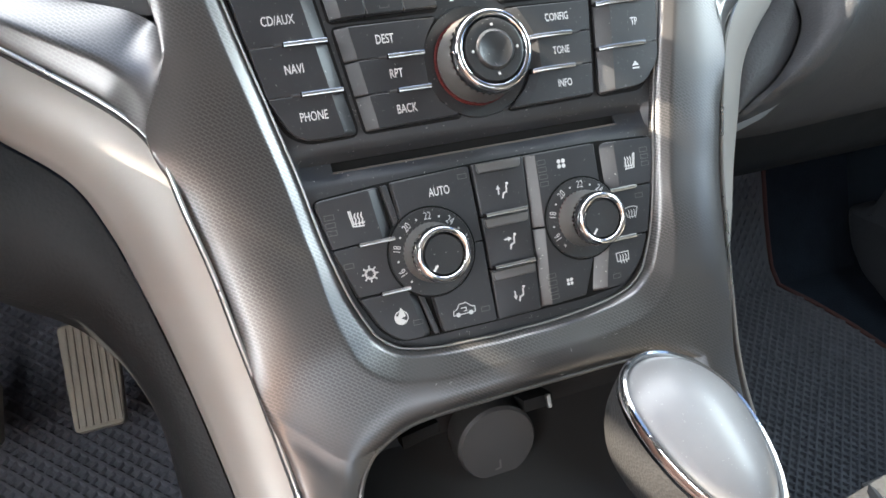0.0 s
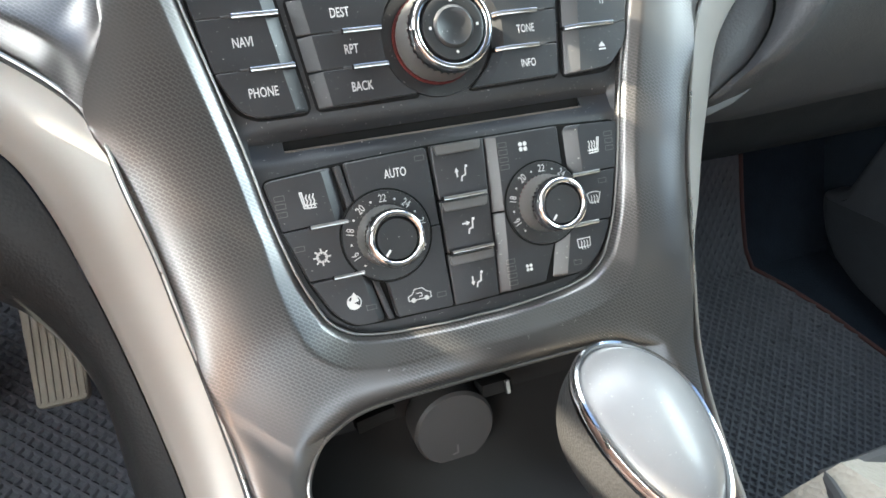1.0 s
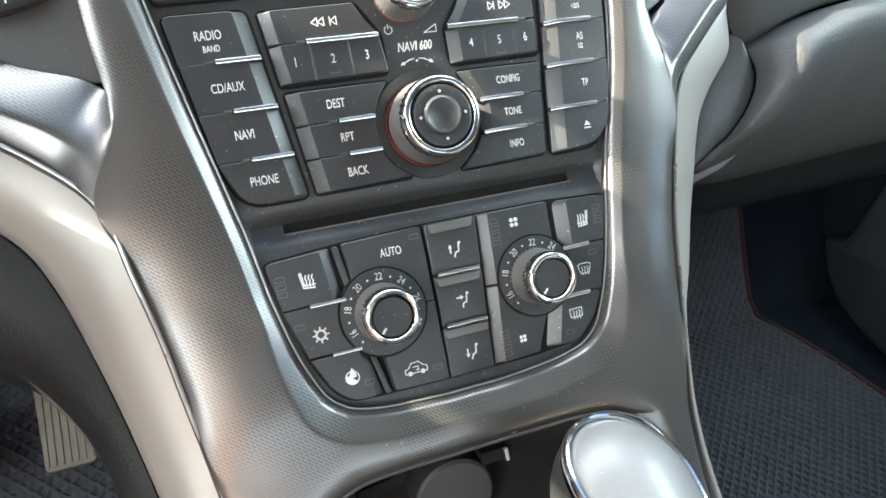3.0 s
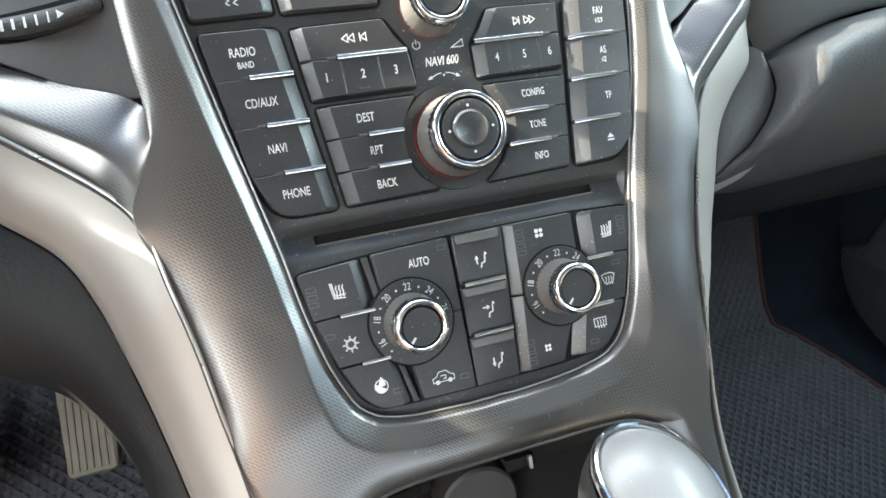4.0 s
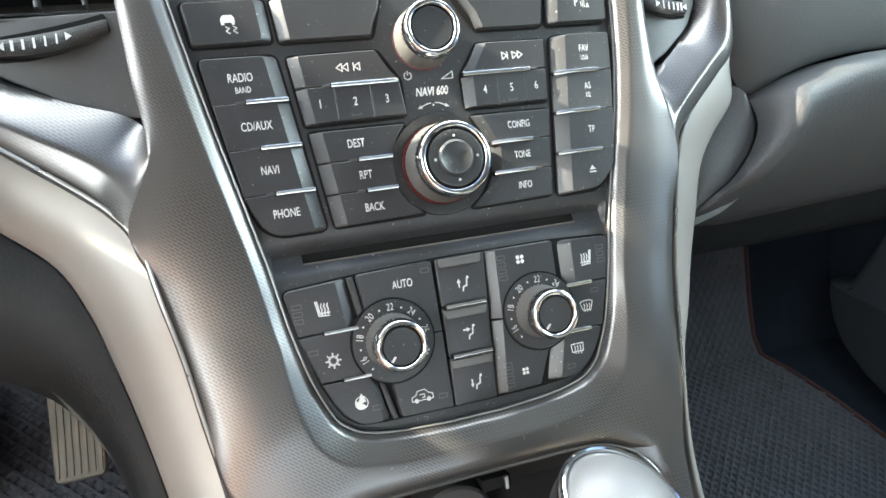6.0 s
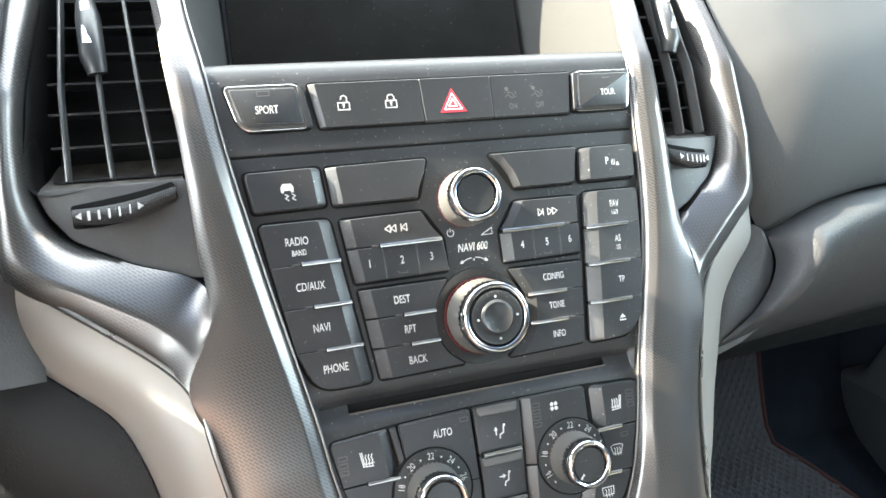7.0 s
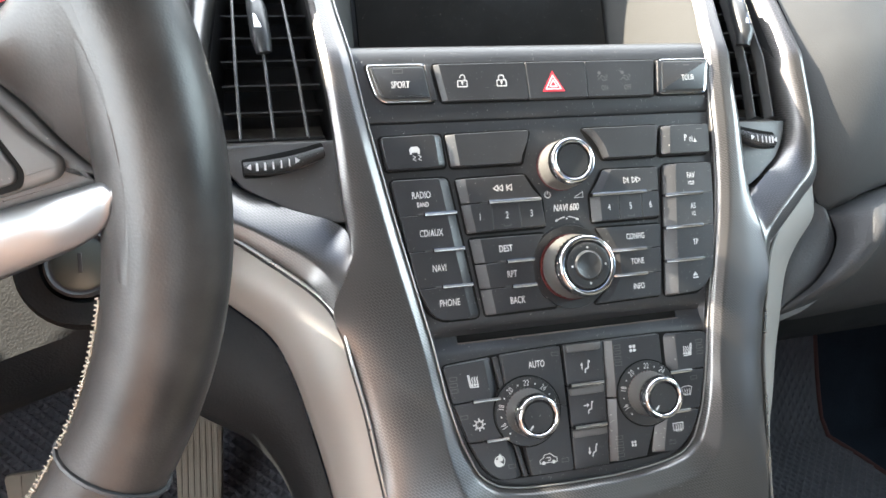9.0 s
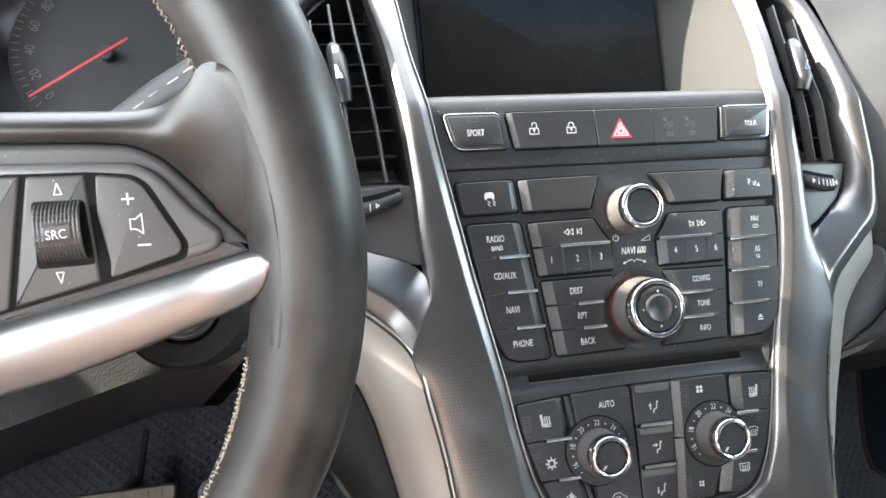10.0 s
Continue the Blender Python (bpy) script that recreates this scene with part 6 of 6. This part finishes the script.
tagged(part("lattice", mat_cells(-0.635, -0.17, -0.38, 0.45, 0.001, 0.0175), RUBBER, mat_l, "raised diamond cell lattice"), kind="stuff")


def pedal(name, label, x, y, z, w, h, lean):
    p = thing(name, label, "pedal", (x, y, z), stack=False)
    m = Matrix.Translation((x, y, z)) @ Euler((radians(lean), 0, 0)).to_matrix().to_4x4()
    part("pad", turned(plate([(-w * 0.42, -h / 2), (w * 0.42, -h / 2), (w / 2, h / 2), (-w / 2, h / 2)], -0.008, 0.004, 0.002, 0.006), m), PEDAL, p, "ribbed worn rubber pad")
    for i in range(7):
        xx = -w * 0.36 + w * 0.72 * i / 6
        part("rib", turned(box(xx - 0.0016, xx + 0.0016, -0.0098, -0.007, -h * 0.46, h * 0.46, 0.0006), m), PEDAL, p)
    part("arm", turned(tube([(0, 0.004, h * 0.3), (0, 0.06, h * 0.5), (0, 0.10, h * 1.4)], 0.009, n=10), m), GAP, p)
    return p


pedal("accelerator_pedal", "worn ribbed accelerator pedal in the driver footwell", -0.298, 0.199, 0.091, 0.056, 0.112, -61)
pedal("brake_pedal", "wide worn ribbed brake pedal in the driver footwell", -0.435, 0.175, 0.094, 0.12, 0.06, -45)

# ---- seats ----


def seat(x, label, cloth, upright=0.0):
    s = thing("front_seat", label, "car seat", (x, -0.48, 0.0), stack=False, group="front seats")
    rows = []
    for i in range(25):
        u = -1 + 2 * i / 24
        row = []
        for j in range(17):
            v = -1 + 2 * j / 16
            y = -0.475 + 0.27 * v
            hgt = 0.30 + 0.05 * (abs(u) ** 3) + 0.02 * v - 0.07 * max(0, v - 0.75) * 4 * 0.6 - 0.10 * max(0, abs(u) - 0.86) * 5
            row.append((x + 0.255 * u, y, hgt))
        rows.append(row)
    part("cushion", grid_mesh(rows), cloth, s, "knitted cushion cover")
    part("cushion_base", box(x - 0.24, x + 0.24, -0.73, -0.23, 0.02, 0.255, 0.02), KNEE, s)
    rows = []
    for i in range(25):
        u = -1 + 2 * i / 24
        row = []
        for j in range(17):
            v = j / 16
            row.append((x + 0.255 * u * (1 - 0.25 * v), -0.74 + upright - 0.22 * v * (1 - upright) + 0.06 * abs(u) ** 3, 0.30 + 0.72 * v))
        rows.append(row)
    part("backrest", grid_mesh(rows), cloth, s, "knitted backrest cover")
    part("piping", tube([(x - 0.25, -0.73, 0.325), (x - 0.253, -0.45, 0.325), (x - 0.252, -0.26, 0.325), (x - 0.22, -0.208, 0.295), (x + 0.22, -0.208, 0.295), (x + 0.25, -0.26, 0.33)], 0.006, n=8), GAP, s)
    return s


seat(0.43, "cream knitted fabric passenger seat with dark piping", FABRIC)
# Unseen seat, its upright backrest set forward to reflect in the trim.
seat(-0.43, "unseen driver seat with dark piping, its rust brown added for warm reflections", RUST, 0.14)

# ---- cabin shell ----
POCKETP = material("dusty grey door pocket plastic", (0.040, 0.045, 0.053), 0.7, grain=0.3, grain_size=0.0015, specular=0.2)
DOORP = material("dark blue-grey door plastic", (0.016, 0.022, 0.030), 0.9, specular=0.05, grain=0.3, grain_size=0.0015)
shell = thing("car_body", "car cabin shell with roof, doors and window openings", "car body", (0, -0.6, 0), stack=False, kind="structure")
part("roof", box(-0.62, 0.62, -1.75, -0.02, 1.08, 1.12, 0.01), LINER, shell, "light grey roof lining")
for s in (-1, 1):
    part("door", box(s * 0.76 - 0.03, s * 0.76 + 0.03, -2.0, 0.8, -0.05, 0.74, 0.01), WARMCLOTH if s < 0 else DOORP, shell, "door panel")
    part("roof_rail", box(s * 0.68 - 0.07, s * 0.68 + 0.07, -1.9, -0.02, 1.06, 1.12, 0.01), LINER, shell)
    # Front pillars are thickened to keep the sun off the selector.
    part("pillar", tube([(s * 0.74, 0.62, 0.74), (s * 0.66, -0.04, 1.09)], 0.060, n=12), LINER, shell)
    part("pillar", box(s * 0.73 - 0.03, s * 0.73 + 0.03, -0.98, -0.86, 0.74, 1.08, 0.01), LINER, shell)
# Unseen panel closes the rear right window to darken the trim's reflection.
part("rear_side_panel", box(0.70, 0.76, -1.9, -0.60, 0.74, 1.08, 0.01), DOORP, shell, "unseen dark panel added for the trim's reflections")
pocket = plate([(-0.5, 0.01), (0.0, 0.014), (0.06, 0.014), (0.11, 0.024), (0.145, 0.046), (0.170, 0.075), (0.180, 0.095), (0.150, 0.112), (0.145, 0.33), (-0.5, 0.33)], 0.0, 0.05, 0.012, 0.012)
for v in pocket.verts:
    v.co = Vector((0.690 + v.co.y, v.co.x, v.co.z))
part("door_pocket", pocket, POCKETP, shell, "dark grey moulded door pocket")
part("rear_bulkhead", box(-0.75, 0.75, -2.04, -2.0, -0.05, 0.80, 0.01), LINER, shell, "rear bench back in pale cloth")
part("scuttle", box(-0.75, 0.75, 0.60, 0.82, 0.70, 0.76, 0.01), KNEE, shell)

# ---- printed legends and symbols ----


RAISED_Y = -0.00255


def word(owner, text, x, z, h=4.0, sq=0.65, shear=0.0, bold=0.00005, mat=None, y=None, turn=0.0):
    return legend("lettering", lettering(text, h / 1000, (RAISED_Y if owner in (fav, as12, tp, ej, park) else LEGEND_Y) if y is None else y, (x / 1000, z / 1000), sq, shear, turn, bold), owner, mat)


def icon(owner, x, z, size, lines=(), shapes=(), width=0.5, mat=None, y=None, name="symbol"):
    yy = (RAISED_Y if owner in (fav, as12, tp, ej, park) else LEGEND_Y) if y is None else y
    bms = []
    if lines:
        bms.append(strokes(lines, width / 1000, yy, (x / 1000, z / 1000), size / 1000))
    if shapes:
        bms.append(patch(shapes, yy, (x / 1000, z / 1000), size / 1000))
    return legend(name, join(*bms), owner, mat)


word(rad, "RADIO", -94, 13.8, 4.1)
word(rad, "BAND", -93.5, 8.0, 2.9)
word(cd, "CD/AUX", -90, -9.5, 4.1)
word(nav, "NAVI", -87, -31, 4.1)
word(pho, "PHONE", -82.5, -52.3, 4.1)
word(des, "DEST", -44, -22.6, 4.1)
word(rpt, "RPT", -41.5, -38.6, 4.1)
word(bck, "BACK", -39.5, -55, 4.1)
word(cfg, "CONFIG", 44.5, -21.8, 3.7)
word(ton, "TONE", 44.3, -38, 3.7)
word(inf, "INFO", 43.5, -54.2, 3.7)
word(tp, "TP", 86.5, -29, 3.7)
word(fav, "FAV", 88.2, 15.2, 3.7)
word(fav, "1/2/3", 87.8, 10.2, 2.5)
word(as12, "AS", 87.6, -5.2, 3.7)
word(as12, "1/2", 87.2, -10.2, 2.5)
icon(ej, 83.8, -50.8, 2.0, shapes=[[(-1, -0.1), (1, -0.1), (0, 1.1)], [(-1, -0.5), (1, -0.5), (1, -0.9), (-1, -0.9)]])
for b, t, x in ((one, "1", -58.5), (two, "2", -41), (three, "3", -24.8), (four, "4", 28.3), (five, "5", 43.5), (six, "6", 57.8)):
    word(b, t, x, -2.0, 4.2, 0.72)
icon(two, -41.3, -8.2, 2.2, lines=[[(-1, 0.3), (-1, -0.2), (1, -0.2), (1, 0.3)]], width=0.35, mat=FAINT)
icon(five, 43.2, -8.0, 2.2, lines=[[(-1, 0.3), (-1, -0.2), (1, -0.2), (1, 0.3)]], width=0.35, mat=FAINT)


def skip(owner, x, z, s):
    icon(owner, x, z, 1.9, lines=[[(s * (-3.0 + 1.5), 1.0), (s * (-3.0 + 1.5), -1.0), (s * -3.0, 0), (s * (-3.0 + 1.5), 1.0)], [(s * (-1.4 + 1.5), 1.0), (s * (-1.4 + 1.5), -1.0), (s * -1.4, 0), (s * (-1.4 + 1.5), 1.0)],
                                  [(s * 1.6, 1.0), (s * 1.6, -1.0)], [(s * 3.2, 1.0), (s * 3.2, -1.0), (s * 1.7, 0), (s * 3.2, 1.0)]], width=0.5)


skip(rew, -42.5, 15.2, 1)
skip(fwd, 46.5, 15.0, -1)
NAVY = 0.0032
word(radio, "NAVI 600", 0, 0.3, 4.3, 0.70, 0.25, 0.00012, y=NAVY)
icon(radio, -11.5, 9.3, 1.9, lines=[ring(1.0, 16, 125, 415), [(0, 0.3), (0, 1.3)]], width=0.55, y=NAVY, name="power_mark")
icon(radio, 9.5, 8.0, 3.2, lines=[[(-1, -0.5), (1, -0.5), (1, 0.6), (-1, -0.5)]], width=0.45, y=NAVY, name="volume_mark")
icon(radio, 0, -6.6, 9.0, lines=[[(-0.8, -0.1), (-0.4, 0.08), (-0.14, 0.12)], [(0.14, 0.12), (0.4, 0.08), (0.8, -0.1)]], shapes=[ring(0.06, 10)[:-1], [(-0.95, -0.17), (-0.68, -0.16), (-0.76, 0.05)], [(0.95, -0.17), (0.68, -0.16), (0.76, 0.05)]], width=0.5, y=NAVY, name="turn_mark")
# skidding car
icon(esp, -95.5, 39.3, 3.4, shapes=[[(-0.95, 0.2), (0.95, 0.2), (0.95, 0.75), (0.6, 1.25), (-0.6, 1.25), (-0.95, 0.75)], [(-0.9, 0.2), (-0.5, 0.2), (-0.5, -0.1), (-0.9, -0.1)], [(0.5, 0.2), (0.9, 0.2), (0.9, -0.1), (0.5, -0.1)]],
     lines=[[(-0.4, -0.35), (0.1, -0.6), (-0.4, -0.95), (0.1, -1.3)], [(0.6, -0.3), (1.1, -0.6), (0.6, -0.95), (1.1, -1.3)]], width=0.5)
word(park, "P", 87.3, 40.3, 4.2, 0.75)
icon(park, 92.5, 39.3, 2.2, shapes=[[(0.2, -0.9), (1.3, -0.9), (0.75, 0.3)]], lines=[[(-1.0, 0.6), (-1.0, -0.6)], [(-0.55, 0.7), (-0.55, -0.7)], [(-0.1, 0.8), (-0.1, -0.8)]], width=0.4)
icon(park, 98, 46, 2, lines=[[(-1, 0), (1, 0.1)]], width=0.5, mat=FAINT)


# climate symbols
def heated_seat(owner, x, z, s):
    waves = [[(s * (o + 0.10), 0.75), (s * (o - 0.05), 0.35), (s * (o + 0.12), -0.05), (s * (o - 0.02), -0.45), (s * (o + 0.05), -0.75)] for o in (-0.15, 0.28, 0.71)]
    icon(owner, x, z, 3.6, lines=[[(s * -0.85, 1.15), (s * -0.55, -0.85), (s * 0.9, -0.95)], [(s * -0.62, 1.15), (s * -0.38, -0.62)], [(s * -0.35, -0.55), (s * 1.0, -0.5)]] + waves, width=0.6)


heated_seat(seat_l, -73, -101, 1)
heated_seat(seat_r, 73.2, -99, -1)
spikes = [[(0.55 * math.cos(radians(a)), 0.55 * math.sin(radians(a))), (1.25 * math.cos(radians(a)), 1.25 * math.sin(radians(a)))] for a in range(0, 360, 45)]
icon(ac, -71.5, -127, 3.0, lines=[ring(0.75, 16)] + spikes, width=0.75)
icon(wheel_heat, -61, -150.5, 3.2, lines=[ring(1.0, 18)], shapes=[ring(0.98, 18, 150, 330)[:-1], [(-0.5, 0.2), (0.1, 1.5), (0.5, 0.9), (0.7, 0.1), (0, -0.1)]], width=0.5)
word(auto, "AUTO", -31.5, -95.5, 4.1)
icon(recirc, -30, -153.8, 4.2, lines=[[(-1.3, -0.5), (-1.3, 0.0), (-0.8, 0.2), (-0.5, 0.7), (0.4, 0.75), (0.9, 0.25), (1.35, 0.1), (1.35, -0.5), (-1.3, -0.5)], [(-0.3, 0.2), (0.3, 0.2), (0.3, -0.2)], [(0.0, -0.2), (0.3, -0.2)]],
     shapes=[[(-0.75 + 0.28 * c, -0.5 + 0.28 * s) for c, s in ring(1, 10)[:-1]], [(0.8 + 0.28 * c, -0.5 + 0.28 * s) for c, s in ring(1, 10)[:-1]]], width=0.45)


def airflow(owner, x, z, kind):
    body = [[(0.55, 0.75), (0.45, -0.25), (-0.15, -0.45), (-0.3, -1.1)]]
    heads = {"up": ([(-0.9, -0.4), (-0.9, 0.5)], [(-1.25, 0.35), (-0.55, 0.35), (-0.9, 1.0)]), "mid": ([(-1.1, 0.55), (-0.4, 0.55)], [(-0.5, 0.95), (-0.5, 0.15), (0.1, 0.55)]), "low": ([(-0.9, 0.6), (-0.9, -0.3)], [(-1.25, -0.15), (-0.55, -0.15), (-0.9, -0.8)])}
    l, tri = heads[kind]
    icon(owner, x, z, 3.1, lines=body + [l], shapes=[[(0.72 + 0.24 * c, 1.05 + 0.24 * s) for c, s in ring(1, 10)[:-1]], tri], width=0.75)


airflow(vent_up, 1, -101, "up")
airflow(vent_mid, 0.5, -126.5, "mid")
airflow(vent_low, 0.5, -153, "low")
for owner, x, z, s in ((fan_up, 34, -93.3, 2.9), (fan_dn, 28.3, -153, 2.3)):
    blades = []
    for a in (45, 135, 225, 315):
        ca, sa = math.cos(radians(a)), math.sin(radians(a))
        blades.append([(0.60 * ca + 0.37 * c, 0.60 * sa + 0.37 * q) for c, q in ring(1, 14)[:-1]])
    icon(owner, x, z, s, shapes=blades)
icon(screen_heat, 69.5, -125, 3.2, lines=[[(-1.2, 0.7), (-0.6, 0.95), (0.6, 0.95), (1.2, 0.7), (0.75, -0.7), (-0.75, -0.7), (-1.2, 0.7)]] + [[(x, 0.4), (x + 0.15, 0.0), (x, -0.4), (x + 0.15, -0.95)] for x in (-0.5, 0.0, 0.5)], width=0.5)
icon(rear_heat, 60.5, -147, 3.0, lines=[[(-1.2, 0.85), (1.2, 0.85), (1.1, -0.6), (-1.1, -0.6), (-1.2, 0.85)]] + [[(x, 0.5), (x + 0.15, 0.1), (x, -0.3), (x + 0.15, -1.0)] for x in (-0.55, 0.0, 0.55)], width=0.5)
for owner, x, z, n in ((seat_l, -85, -98, 3), (ac, -80.5, -121.5, 1), (wheel_heat, -53.5, -154.5, 1), (auto, -19, -90.5, 1), (recirc, -19, -156, 1), (fan_up, 23.2, -91, 4), (fan_dn, 18.8, -148, 4), (seat_r, 82, -94, 3), (screen_heat, 75.5, -117, 1), (rear_heat, 55.5, -156, 1)):
    for i in range(n):
        icon(owner, x, z - 3.6 * i, 2.2, lines=[[(-1, 0.5), (1, 0.5), (1, -0.5), (-1, -0.5), (-1, 0.5)]], width=0.3, mat=FAINT, name="lamp_window")

# strip symbols
SY = -0.0009
word(sport, "SPORT", -100.5, 81.5, 4.1, y=SY)
icon(sport, -101.5, 90, 3.0, lines=[[(-1, 0.4), (1, 0.4), (1, -0.4), (-1, -0.4), (-1, 0.4)]], width=0.4, mat=FAINT, y=SY)
word(tour, "TOUR", 95.3, 81.3, 3.7, y=SY)
icon(tour, 95, 90, 2.2, lines=[[(-1, 0), (1, 0)]], width=0.6, mat=FAINT, y=SY)
PY = 0.00035
BODY = [(-1, -0.9), (1, -0.9), (1, 0.35), (-1, 0.35), (-1, -0.9)]
icon(lockb, -61.3, 82.5, 3.0, lines=[BODY, [(-0.45, 0.95), (-0.3, 1.45), (0.15, 1.6), (0.6, 1.3), (0.6, 0.35)], [(0, -0.05), (0, -0.5)]], shapes=[ring(0.25, 10)[:-1]], width=0.6, y=PY)
icon(lockb, -35.8, 82.3, 3.0, lines=[BODY, [(-0.6, 0.35), (-0.6, 1.0), (-0.35, 1.4), (0.35, 1.4), (0.6, 1.0), (0.6, 0.35)], [(0, -0.05), (0, -0.5)]], shapes=[ring(0.25, 10)[:-1]], width=0.6, y=PY)


def tri(r):
    return [(0, r), (-0.9 * r, -0.55 * r), (0.9 * r, -0.55 * r)]


HY = 0.00015
icon(hazard, -1.3, 79.8, 8.6, shapes=[tri(1.0)], mat=RED, y=HY, name="hazard_triangle")
icon(hazard, -1.3, 79.8, 8.6, lines=[tri(0.66) + [tri(0.66)[0]], tri(0.32) + [tri(0.32)[0]]], width=0.6, mat=WHITE, y=HY - 0.0001, name="hazard_lines")
for x, t in ((34.5, "ON"), (51, "OFF")):
    word(airbag, t, x, 76.3, 3.3, mat=FAINT, y=PY)
    icon(airbag, x - 1, 84, 3.6, lines=[[(-0.9, -0.6), (-0.3, -0.2), (0.1, -0.8), (0.9, -0.6)], [(-0.4, 0.1), (0.3, 0.0), (0.5, -0.5)], [(0.7, 0.3), (1.0, 0.0), (0.7, -0.3)]] + ([[(-1.1, 1.1), (-0.3, 0.3)]] if t == "OFF" else []),
         shapes=[[(-0.55 + 0.33 * c, 0.65 + 0.33 * s) for c, s in ring(1, 10)[:-1]]], width=0.45, mat=FAINT, y=PY)
